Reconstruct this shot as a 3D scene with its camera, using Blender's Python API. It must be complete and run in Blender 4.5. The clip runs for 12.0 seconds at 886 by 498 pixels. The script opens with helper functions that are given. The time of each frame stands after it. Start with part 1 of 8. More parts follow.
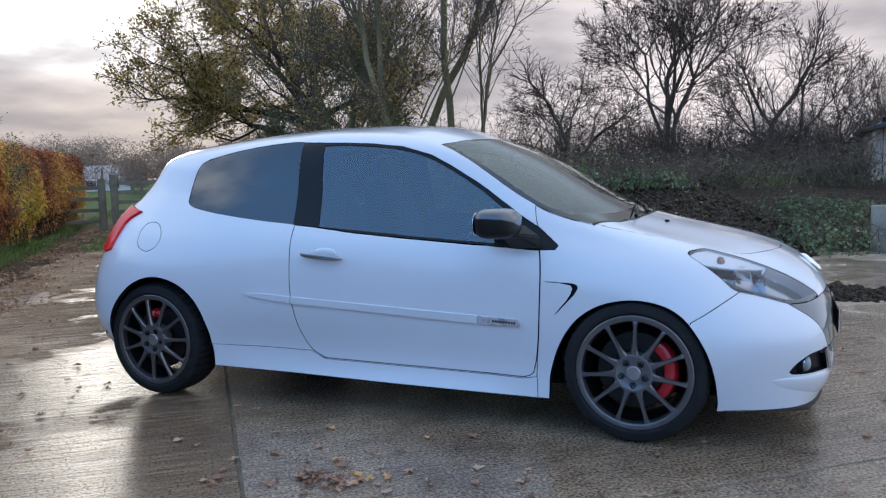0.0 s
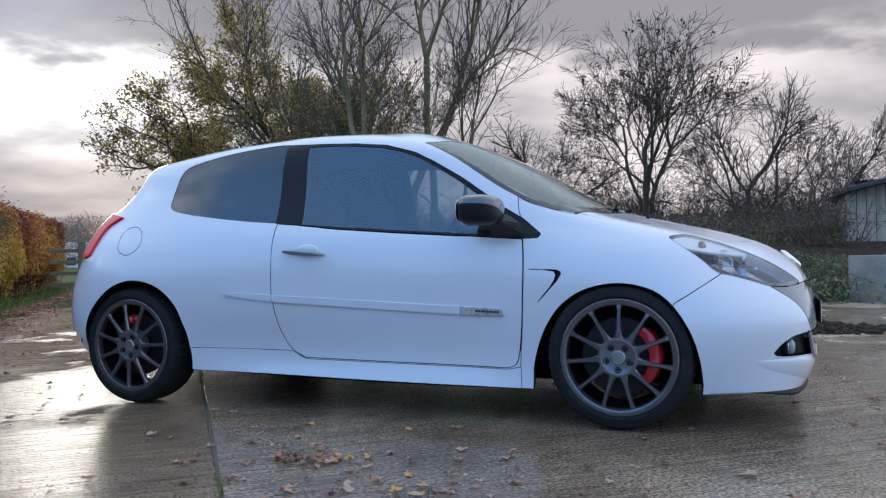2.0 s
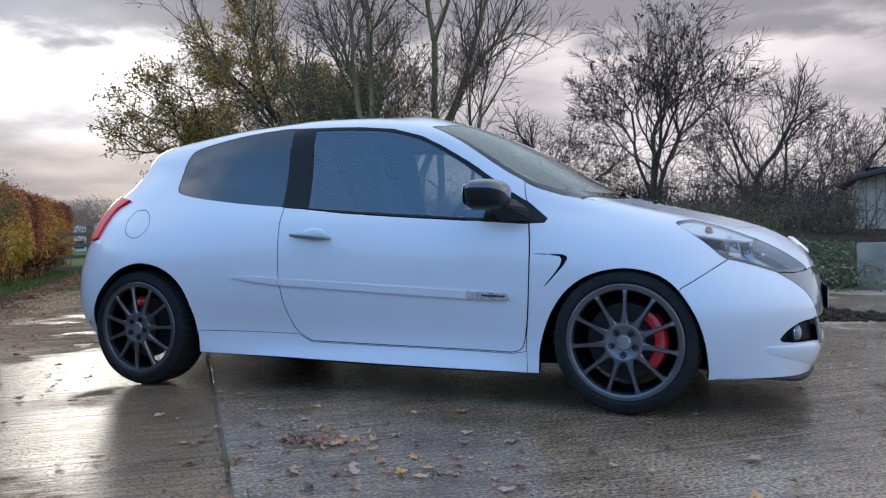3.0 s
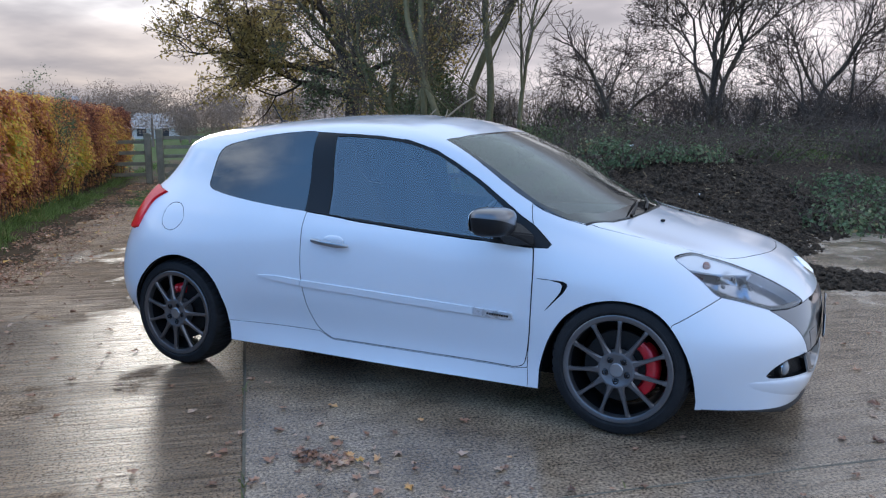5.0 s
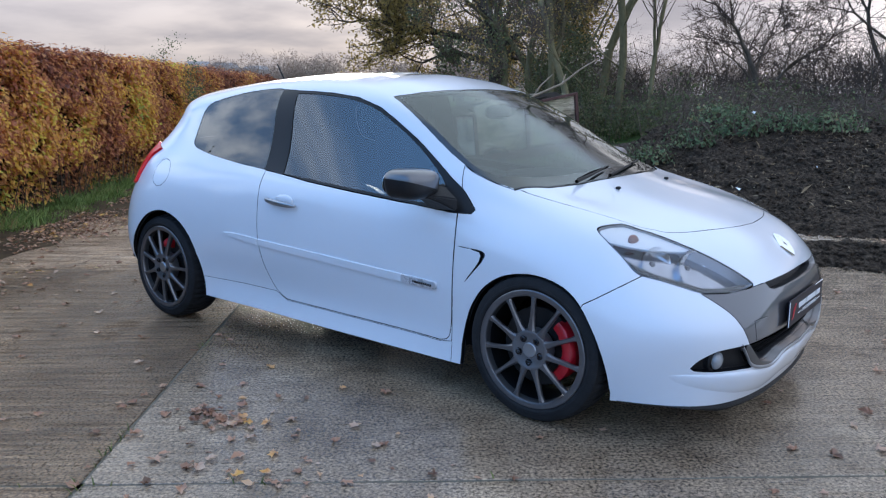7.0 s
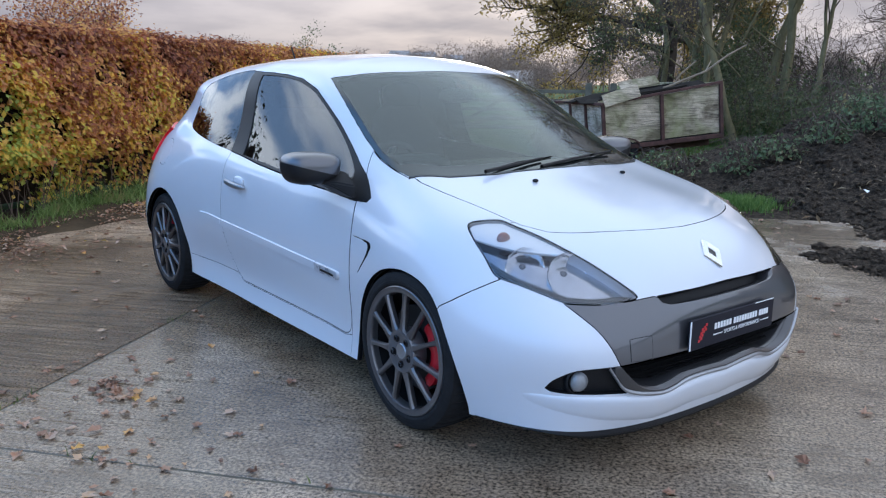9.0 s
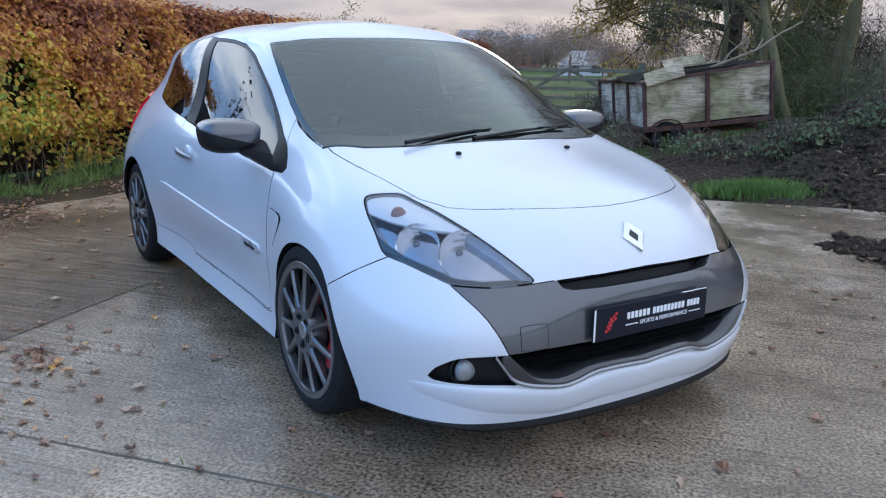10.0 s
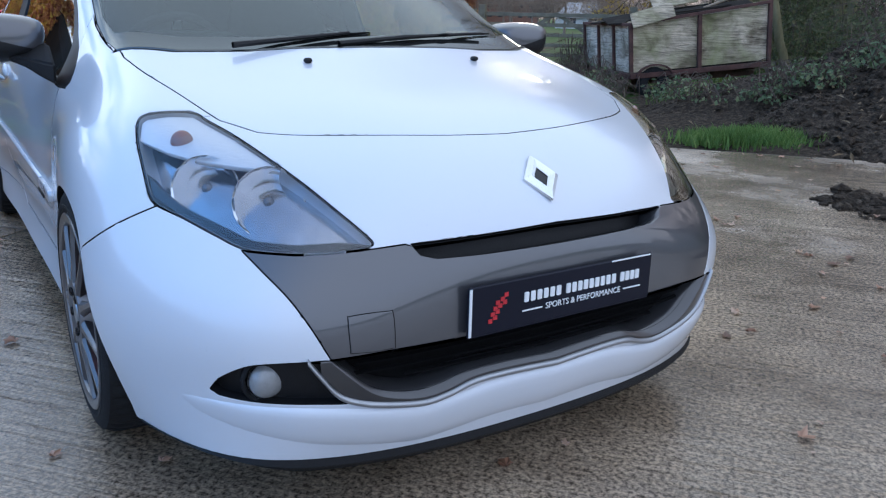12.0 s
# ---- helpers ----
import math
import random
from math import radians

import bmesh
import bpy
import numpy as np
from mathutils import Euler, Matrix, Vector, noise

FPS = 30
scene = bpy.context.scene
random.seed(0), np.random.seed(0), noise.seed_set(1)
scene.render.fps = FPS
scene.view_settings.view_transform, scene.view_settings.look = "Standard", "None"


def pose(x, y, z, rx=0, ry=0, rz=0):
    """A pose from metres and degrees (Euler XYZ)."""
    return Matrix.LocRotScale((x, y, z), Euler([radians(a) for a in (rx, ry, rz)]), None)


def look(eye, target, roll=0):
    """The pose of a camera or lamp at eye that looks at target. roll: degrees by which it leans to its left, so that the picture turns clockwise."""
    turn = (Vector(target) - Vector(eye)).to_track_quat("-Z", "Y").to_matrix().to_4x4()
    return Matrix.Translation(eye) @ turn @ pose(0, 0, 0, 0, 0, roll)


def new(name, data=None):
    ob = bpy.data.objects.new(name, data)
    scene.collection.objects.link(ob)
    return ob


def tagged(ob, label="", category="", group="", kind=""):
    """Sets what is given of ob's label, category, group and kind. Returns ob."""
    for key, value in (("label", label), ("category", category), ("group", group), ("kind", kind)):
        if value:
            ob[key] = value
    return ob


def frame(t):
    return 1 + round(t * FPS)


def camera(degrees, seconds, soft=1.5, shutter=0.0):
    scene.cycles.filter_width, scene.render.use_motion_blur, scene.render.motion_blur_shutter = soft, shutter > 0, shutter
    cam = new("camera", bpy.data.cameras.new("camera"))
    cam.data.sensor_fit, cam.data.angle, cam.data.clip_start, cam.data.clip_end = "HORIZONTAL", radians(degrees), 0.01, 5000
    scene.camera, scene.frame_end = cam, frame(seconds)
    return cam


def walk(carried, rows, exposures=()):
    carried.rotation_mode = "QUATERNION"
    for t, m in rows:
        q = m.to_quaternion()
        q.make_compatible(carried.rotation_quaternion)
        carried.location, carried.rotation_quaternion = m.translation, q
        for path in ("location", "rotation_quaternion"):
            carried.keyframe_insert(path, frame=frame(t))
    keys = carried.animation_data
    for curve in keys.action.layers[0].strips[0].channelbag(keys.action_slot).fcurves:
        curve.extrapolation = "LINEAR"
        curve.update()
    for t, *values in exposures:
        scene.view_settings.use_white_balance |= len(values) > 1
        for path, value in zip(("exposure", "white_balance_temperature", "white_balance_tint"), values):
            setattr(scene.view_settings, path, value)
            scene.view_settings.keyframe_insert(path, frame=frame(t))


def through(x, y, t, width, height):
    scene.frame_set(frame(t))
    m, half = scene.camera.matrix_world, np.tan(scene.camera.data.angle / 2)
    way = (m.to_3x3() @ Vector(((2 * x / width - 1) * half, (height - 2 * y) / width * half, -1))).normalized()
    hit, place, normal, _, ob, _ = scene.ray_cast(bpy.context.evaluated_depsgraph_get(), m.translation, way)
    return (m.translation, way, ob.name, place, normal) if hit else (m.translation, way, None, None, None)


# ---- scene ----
cam = camera(58.4, 12.0, 1.2)
# seconds, eye, target, roll
PATH = [
    (0, (1.82, -4.201, 1.185), (1.058, -2.363, 0.99), -1.6),
    (0.5, (1.817, -4.221, 1.062), (1.085, -2.365, 0.923), -1.8),
    (1, (1.829, -4.231, 0.929), (1.114, -2.365, 0.855), -1.8),
    (1.5, (1.82, -4.231, 0.826), (1.106, -2.362, 0.805), -1.6),
    (2, (1.814, -4.222, 0.772), (1.094, -2.355, 0.78), -1.4),
    (2.5, (1.811, -4.216, 0.754), (1.084, -2.353, 0.76), -1.1),
    (3, (1.818, -4.223, 0.766), (1.081, -2.364, 0.738), -1.1),
    (3.2, (1.819, -4.219, 0.788), (1.079, -2.362, 0.737), -1.0),
    (4.8, (2.025, -4.264, 1.379), (1.189, -2.47, 1.093), -0.3),
    (5, (2.076, -4.252, 1.385), (1.217, -2.473, 1.078), -0.2),
    (5.5, (2.226, -4.092, 1.367), (1.299, -2.354, 1.022), -0.1),
    (6, (2.434, -3.907, 1.367), (1.42, -2.222, 1.001), 0.0),
    (6.5, (2.708, -3.722, 1.358), (1.595, -2.104, 0.981), 0.0),
    (7, (2.911, -3.486, 1.322), (1.697, -1.944, 0.941), -0.1),
    (7.2, (2.985, -3.376, 1.315), (1.731, -1.865, 0.933), -0.3),
    (8.8, (3.553, -2.556, 1.275), (2.033, -1.32, 0.876), 0.1),
    (9, (3.617, -2.477, 1.292), (2.07, -1.277, 0.884), 0.3),
    (9.5, (3.744, -2.181, 1.277), (2.141, -1.065, 0.847), 0.6),
    (10, (3.799, -1.904, 1.242), (2.164, -0.846, 0.785), 0.9),
    (10.5, (3.748, -1.618, 1.205), (2.105, -0.585, 0.72), 1.1),
    (11, (3.66, -1.394, 1.167), (2.025, -0.361, 0.657), 1.1),
    (11.5, (3.473, -1.214, 1.089), (1.857, -0.166, 0.55), 1.2),
    (12, (3.326, -1.12, 1.035), (1.721, -0.067, 0.472), 1.3),
]
walk(cam, [(t, look(e, g, r)) for t, e, g, r in PATH], [(0, .12, 5900, 10), (3.2, .08, 5850, 10), (5, .22, 5800, 10), (7, .30, 5800, 10), (9.5, .34, 5850, 10), (12, .26, 5700, 10)])

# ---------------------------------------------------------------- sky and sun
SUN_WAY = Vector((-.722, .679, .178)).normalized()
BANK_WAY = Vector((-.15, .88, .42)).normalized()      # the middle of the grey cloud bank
WEST_WAY = Vector((-.90, -.30, .34)).normalized()      # white cloud over the hedge, unseen, added from its mirroring in the windows
EAST_WAY = Vector((.86, .20, .47)).normalized()       # bright patch added out of view to light the hedge and car front


def build_world():
    """Broken cloud over a pale sky: brightest round the low sun behind the oak, cool on the other side, with bright
    patches added out of view.
    """
    w = bpy.data.worlds.new("cloudy_sky")
    scene.world = w
    w.use_nodes = True
    nodes, links = w.node_tree.nodes, w.node_tree.links
    bg = nodes["Background"]

    def calc2(op, a, b=0.0, c=0.0):
        x = nodes.new("ShaderNodeMath")
        x.operation = op
        for socket, value in zip(x.inputs, (a, b, c)):
            if isinstance(value, (int, float)):
                socket.default_value = value
            else:
                links.new(value, socket)
        return x.outputs[0]

    def blend(fac, a, b, mode="MIX"):
        x = nodes.new("ShaderNodeMix")
        x.data_type, x.blend_type = "RGBA", mode
        for socket, value in ((x.inputs[0], fac), (x.inputs[6], a), (x.inputs[7], b)):
            if isinstance(value, (int, float)):
                socket.default_value = value
            elif isinstance(value, tuple):
                socket.default_value = (*value, 1)
            else:
                links.new(value, socket)
        return x.outputs[2]

    tc = nodes.new("ShaderNodeTexCoord")
    way = tc.outputs["Generated"]
    sky = nodes.new("ShaderNodeTexSky")
    sky.sky_type, sky.sun_disc = "NISHITA", False
    sky.sun_elevation = math.asin(SUN_WAY.z)
    sky.sun_rotation = math.atan2(SUN_WAY.x, SUN_WAY.y)
    sep = nodes.new("ShaderNodeSeparateXYZ")
    links.new(way, sep.inputs[0])
    # cloud sheets seen in perspective
    up = calc2("MAXIMUM", sep.outputs[2], 0.0)
    flat = nodes.new("ShaderNodeCombineXYZ")
    lift = calc2("ADD", up, .16)
    links.new(calc2("DIVIDE", sep.outputs[0], lift), flat.inputs[0])
    links.new(calc2("DIVIDE", sep.outputs[1], lift), flat.inputs[1])

    def cloud(scale, detail, seed, lo, hi):
        n = nodes.new("ShaderNodeTexNoise")
        n.inputs["Scale"].default_value, n.inputs["Detail"].default_value, n.inputs["Roughness"].default_value = scale, detail, .5
        m = nodes.new("ShaderNodeMapping")
        m.inputs["Location"].default_value = (seed, seed * 1.7, 0)
        links.new(flat.outputs[0], m.inputs[0])
        links.new(m.outputs[0], n.inputs["Vector"])
        r = nodes.new("ShaderNodeMapRange")
        r.interpolation_type = "SMOOTHSTEP"
        r.inputs[1].default_value, r.inputs[2].default_value = lo, hi
        links.new(n.outputs[0], r.inputs[0])
        return r.outputs[0]

    dot = nodes.new("ShaderNodeVectorMath")
    dot.operation = "DOT_PRODUCT"
    dot.inputs[1].default_value = SUN_WAY
    links.new(way, dot.inputs[0])
    toward = calc2("MAXIMUM", dot.outputs["Value"], 0.0)
    def step(value, lo, hi, a=0.0, b=1.0):
        r = nodes.new("ShaderNodeMapRange")
        r.interpolation_type = "SMOOTHSTEP"
        r.inputs[1].default_value, r.inputs[2].default_value, r.inputs[3].default_value, r.inputs[4].default_value = lo, hi, a, b
        links.new(value, r.inputs[0])
        return r.outputs[0]

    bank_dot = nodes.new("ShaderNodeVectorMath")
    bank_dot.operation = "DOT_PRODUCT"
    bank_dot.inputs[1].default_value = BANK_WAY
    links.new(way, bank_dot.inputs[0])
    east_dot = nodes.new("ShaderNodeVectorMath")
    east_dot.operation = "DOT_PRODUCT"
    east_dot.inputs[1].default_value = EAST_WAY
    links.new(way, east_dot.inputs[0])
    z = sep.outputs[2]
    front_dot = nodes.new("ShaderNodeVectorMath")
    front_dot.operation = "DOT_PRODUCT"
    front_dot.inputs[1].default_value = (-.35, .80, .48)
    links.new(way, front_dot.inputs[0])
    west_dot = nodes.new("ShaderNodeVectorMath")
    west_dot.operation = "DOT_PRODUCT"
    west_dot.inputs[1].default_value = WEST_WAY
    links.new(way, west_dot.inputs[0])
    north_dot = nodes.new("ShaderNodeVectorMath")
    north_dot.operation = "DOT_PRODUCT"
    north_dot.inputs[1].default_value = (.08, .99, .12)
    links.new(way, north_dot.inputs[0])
    thick = cloud(.75, 5, SKY_SEED, .40, .66)
    wisps = cloud(2.6, 5, 3.1, .35, .75)
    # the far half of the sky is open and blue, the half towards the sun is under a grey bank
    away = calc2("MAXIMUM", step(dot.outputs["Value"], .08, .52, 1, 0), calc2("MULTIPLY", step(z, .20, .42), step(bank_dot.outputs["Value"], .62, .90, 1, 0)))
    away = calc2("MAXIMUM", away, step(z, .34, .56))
    glow = calc2("POWER", toward, 150.0)
    halo = calc2("POWER", toward, 12.0)
    shelf = step(calc2("MULTIPLY_ADD", wisps, .05, z), .215, .265)
    shelf = calc2("MULTIPLY", shelf, step(z, .45, .60, 1, 0))
    cover = calc2("MAXIMUM", calc2("MULTIPLY", thick, .75), calc2("MULTIPLY", shelf, .9))
    pale = blend(step(z, .02, .15), (.37, .33, .335), (.54, .48, .475))
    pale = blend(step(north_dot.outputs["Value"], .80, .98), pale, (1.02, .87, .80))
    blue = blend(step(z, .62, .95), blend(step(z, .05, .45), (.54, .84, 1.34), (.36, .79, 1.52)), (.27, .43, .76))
    # Brighter patches added out of view: one ahead for the windscreen, one east.
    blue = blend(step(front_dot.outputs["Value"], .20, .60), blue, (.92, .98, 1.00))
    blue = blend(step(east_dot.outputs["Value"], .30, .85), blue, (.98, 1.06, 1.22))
    lit = blend(1.0, blend(away, pale, blue), blend(1.0, sky.outputs[0], (.003, .003, .003), "MULTIPLY"), "ADD")
    grey = blend(away, (.29, .265, .275), (.72, .90, 1.24))
    clouds = blend(calc2("MULTIPLY", cover, calc2("MULTIPLY_ADD", away, calc2("MULTIPLY_ADD", thick, .28, -1.0), 1.0)), lit, grey)
    clouds = blend(calc2("MULTIPLY", wisps, calc2("MULTIPLY_ADD", away, -.17, .25)), clouds, grey)
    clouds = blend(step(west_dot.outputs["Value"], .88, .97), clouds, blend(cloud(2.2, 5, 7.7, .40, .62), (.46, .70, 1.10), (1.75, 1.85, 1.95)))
    gap = calc2("MULTIPLY", calc2("SUBTRACT", 1.0, calc2("MULTIPLY", cover, .93)), calc2("MULTIPLY_ADD", wisps, -.55, 1.0))
    low = step(z, .10, .165)
    warm = blend(1.0, (1.0, .84, .64), calc2("MULTIPLY", calc2("MULTIPLY", halo, gap), .20), "MULTIPLY")
    hot = blend(1.0, (1.0, .94, .84), calc2("MULTIPLY", calc2("MULTIPLY", calc2("MULTIPLY", glow, gap), low), 2.6), "MULTIPLY")
    total = blend(1.0, blend(1.0, clouds, warm, "ADD"), hot, "ADD")
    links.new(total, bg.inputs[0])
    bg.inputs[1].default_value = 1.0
    return w


SKY_SEED = 2.4
build_world()
sun = new("sun", bpy.data.lights.new("sun", "SUN"))
sun.data.energy, sun.data.angle, sun.data.color = .45, radians(10), (1, .88, .72)
sun.matrix_world = look((0, 0, 0), -SUN_WAY)

# ---------------------------------------------------------------- materials
def material(name):
    m = bpy.data.materials.new(name)
    m.use_nodes = True
    nodes, links = m.node_tree.nodes, m.node_tree.links
    return m, nodes, links, nodes["Principled BSDF"]


def noise_node(nodes, links, scale, detail=4, rough=.55, stretch=None, coords="Object", seed=0.0):
    tc = nodes.new("ShaderNodeTexCoord")
    n = nodes.new("ShaderNodeTexNoise")
    n.inputs["Scale"].default_value, n.inputs["Detail"].default_value, n.inputs["Roughness"].default_value = scale, detail, rough
    mp = nodes.new("ShaderNodeMapping")
    mp.inputs["Scale"].default_value = stretch or (1, 1, 1)
    mp.inputs["Location"].default_value = (seed, seed * .7, seed * .3)
    links.new(tc.outputs[coords], mp.inputs["Vector"])
    links.new(mp.outputs[0], n.inputs["Vector"])
    return n


def ramp(nodes, links, source, stops):
    r = nodes.new("ShaderNodeValToRGB")
    r.color_ramp.elements[0].position, r.color_ramp.elements[0].color = stops[0][0], (*stops[0][1], 1)
    r.color_ramp.elements[1].position, r.color_ramp.elements[1].color = stops[-1][0], (*stops[-1][1], 1)
    for p, c in stops[1:-1]:
        r.color_ramp.elements.new(p).color = (*c, 1)
    links.new(source, r.inputs[0])
    return r


def mixed(nodes, links, fac, a, b, mode="MIX"):
    x = nodes.new("ShaderNodeMix")
    x.data_type, x.blend_type = "RGBA", mode
    for socket, value in ((x.inputs[0], fac), (x.inputs[6], a), (x.inputs[7], b)):
        if isinstance(value, (int, float)):
            socket.default_value = value
        elif isinstance(value, tuple):
            socket.default_value = (*value, 1)
        else:
            links.new(value, socket)
    return x.outputs[2]


def calc(nodes, links, op, a, b=0.0):
    x = nodes.new("ShaderNodeMath")
    x.operation = op
    for socket, value in zip(x.inputs, (a, b)):
        if isinstance(value, (int, float)):
            socket.default_value = value
        else:
            links.new(value, socket)
    return x.outputs[0]


def bumped(nodes, links, bsdf, height, strength, distance):
    b = nodes.new("ShaderNodeBump")
    b.inputs["Strength"].default_value, b.inputs["Distance"].default_value = strength, distance
    links.new(height, b.inputs["Height"])
    links.new(b.outputs[0], bsdf.inputs["Normal"])
    return b


def plain(name, colour, rough=.5, metal=0.0, vary=.15, scale=8, bump=0.0, bump_scale=60, coat=0.0, spec=.5, rough_vary=.08, stretch=None):
    """A surface with blotches, fine grain and a little relief."""
    m, nodes, links, bsdf = material(name)
    dark = tuple(c * (1 - vary) for c in colour)
    light = tuple(min(1, c * (1 + vary)) for c in colour)
    a = noise_node(nodes, links, scale, stretch=stretch)
    b = noise_node(nodes, links, scale * 9, 3, seed=4, stretch=stretch)
    both = calc(nodes, links, "ADD", calc(nodes, links, "MULTIPLY", a.outputs[0], .65), calc(nodes, links, "MULTIPLY", b.outputs[0], .35))
    links.new(ramp(nodes, links, both, [(.3, dark), (.5, colour), (.7, light)]).outputs[0], bsdf.inputs["Base Color"])
    links.new(calc(nodes, links, "ADD", rough - rough_vary, calc(nodes, links, "MULTIPLY", both, rough_vary * 2)), bsdf.inputs["Roughness"])
    bsdf.inputs["Metallic"].default_value, bsdf.inputs["Coat Weight"].default_value = metal, coat
    bsdf.inputs["Specular IOR Level"].default_value = spec
    bsdf.inputs["Coat Roughness"].default_value = .04
    if bump:
        f = noise_node(nodes, links, bump_scale, 5, .6, seed=9, stretch=stretch)
        bumped(nodes, links, bsdf, f.outputs[0], bump, .004)
    return m


def glass(name, tint, gloss_rough=.0, ior=1.5, film=0.0, sheen=(1, 1, 1)):
    """A pane: it lets light through with a tint and mirrors by its angle."""
    m, nodes, links, bsdf = material(name)
    nodes.remove(bsdf)
    t, g, f, x = (nodes.new("ShaderNode" + n) for n in ("BsdfTransparent", "BsdfGlossy", "LayerWeight", "MixShader"))
    f0 = ((ior - 1) / (ior + 1)) ** 2
    f.inputs["Blend"].default_value = .5
    mirror = calc(nodes, links, "ADD", f0, calc(nodes, links, "MULTIPLY", calc(nodes, links, "POWER", f.outputs["Facing"], 5.0), 1 - f0))
    t.inputs[0].default_value = (*tint, 1)
    g.inputs["Roughness"].default_value = gloss_rough
    g.inputs["Color"].default_value = (*sheen, 1)
    links.new(mirror, x.inputs[0]), links.new(t.outputs[0], x.inputs[1]), links.new(g.outputs[0], x.inputs[2])
    last = x.outputs[0]
    if film:
        # a thin pale diffuse layer: the mirrored sky's veil put into colour
        d, y = nodes.new("ShaderNodeBsdfDiffuse"), nodes.new("ShaderNodeMixShader")
        n = noise_node(nodes, links, 1.1, 2)
        links.new(calc(nodes, links, "MULTIPLY", calc(nodes, links, "ADD", n.outputs[0], .5), film), y.inputs[0])
        d.inputs[0].default_value = (.50, .53, .52, 1)
        links.new(last, y.inputs[1]), links.new(d.outputs[0], y.inputs[2])
        last = y.outputs[0]
    links.new(last, nodes["Material Output"].inputs[0])
    return m


def car_paint(name, colour, flake=0.0):
    m, nodes, links, bsdf = material(name)
    film = noise_node(nodes, links, 2.5, 5)
    specks = noise_node(nodes, links, 90, 3, .7, seed=3)
    dirt = ramp(nodes, links, specks.outputs[0], [(.66, (0, 0, 0)), (.78, (1, 1, 1))])
    low = tuple(c * .95 for c in colour)
    base = mixed(nodes, links, film.outputs[0], low, colour)
    links.new(mixed(nodes, links, calc(nodes, links, "MULTIPLY", dirt.outputs[0], .14), base, tuple(c * .55 for c in colour)), bsdf.inputs["Base Color"])
    links.new(calc(nodes, links, "ADD", .26, calc(nodes, links, "MULTIPLY", film.outputs[0], .12)), bsdf.inputs["Roughness"])
    bsdf.inputs["Metallic"].default_value = flake
    bsdf.inputs["Coat Weight"].default_value, bsdf.inputs["Coat Roughness"].default_value = 1, .025
    bsdf.inputs["Coat IOR"].default_value = 1.52
    return m


WHITE = car_paint("white_paint", (.69, .71, .75))
GREY = car_paint("grey_paint", (.105, .104, .112), .55)
BLACK = plain("black_plastic", (.010, .010, .011), .5, vary=.2, bump=.25, bump_scale=240, spec=.28)
SATIN_BLACK = plain("satin_black", (.008, .008, .009), .38, vary=.12, spec=.25)
GLOSS_BLACK = plain("gloss_black", (.008, .008, .010), .16, vary=.1, coat=.25, spec=.3)
# rubber parts, and the black that stands for shade in panel joints
SHADE_RUBBER = plain("rubber", (.006, .006, .0065), .8, vary=.25, scale=14, bump=.35, bump_scale=120, spec=.08)
TYRE = plain("tyre_rubber", (.022, .022, .023), .6, vary=.3, scale=18, bump=.4, bump_scale=150, spec=.08)
ANTHRACITE = plain("anthracite_wheel_paint", (.15, .147, .152), .30, .7, .12, 20, bump=.08, bump_scale=400, coat=.25)
BADGE = plain("badge_silver", (.56, .57, .60), .28, .35, .08, 30)
# brake steel near black: the shade behind the spokes is in its colour
STEEL = plain("shaded_brake_steel", (.03, .029, .029), .45, .7, .25, 30, stretch=(1, 1, 1))
RED = plain("red_caliper_paint", (.52, .010, .018), .35, 0, .15, 20, coat=.4)
CHROME = plain("bright_chrome", (.78, .79, .80), .12, 1, .06, 20)
SATIN = plain("satin_silver", (.36, .37, .39), .3, .8, .08, 30)
REFLECTOR = plain("lamp_reflector", (.86, .87, .88), .07, 1, .04, 40)
CLEAR = glass("clear_lens", (.84, .86, .88), .01, 1.6)
CLOUDY = glass("faded_lens", (.80, .74, .60), .08)
RED_LENS = plain("red_lens", (.78, .012, .02), .2, 0, .12, 30, coat=.2, spec=.3)
AMBER = plain("amber_bulb", (.22, .115, .10), .2, 0, .1, 30, coat=.6)
SCREEN = glass("windscreen_glass", (.50, .58, .55), 0, 2.0, .02, (.93, 1, .99))
PRINTED = glass("printed_glass_edge", (.012, .012, .013), 0, 2.0, .02, (.94, 1, .99))
TINTED = glass("tinted_glass", (.56, .62, .64), 0, 2.05, .0)
PRIVACY = glass("dark_glass", (.03, .035, .045), 0, 1.95, .0)
TRIM = plain("interior_trim", (.018, .018, .020), .7, vary=.2, bump=.3, bump_scale=300, spec=.25)
CLOTH = plain("seat_cloth", (.018, .018, .020), .9, vary=.25, scale=20, bump=.4, bump_scale=500, spec=.2)
PLATE = plain("plate_navy", (.008, .009, .018), .35, vary=.1, spec=.2)
PLATE_WHITE = plain("plate_white", (.82, .82, .82), .4, vary=.05)
PLATE_RED = plain("plate_red", (.55, .03, .04), .4, vary=.1)

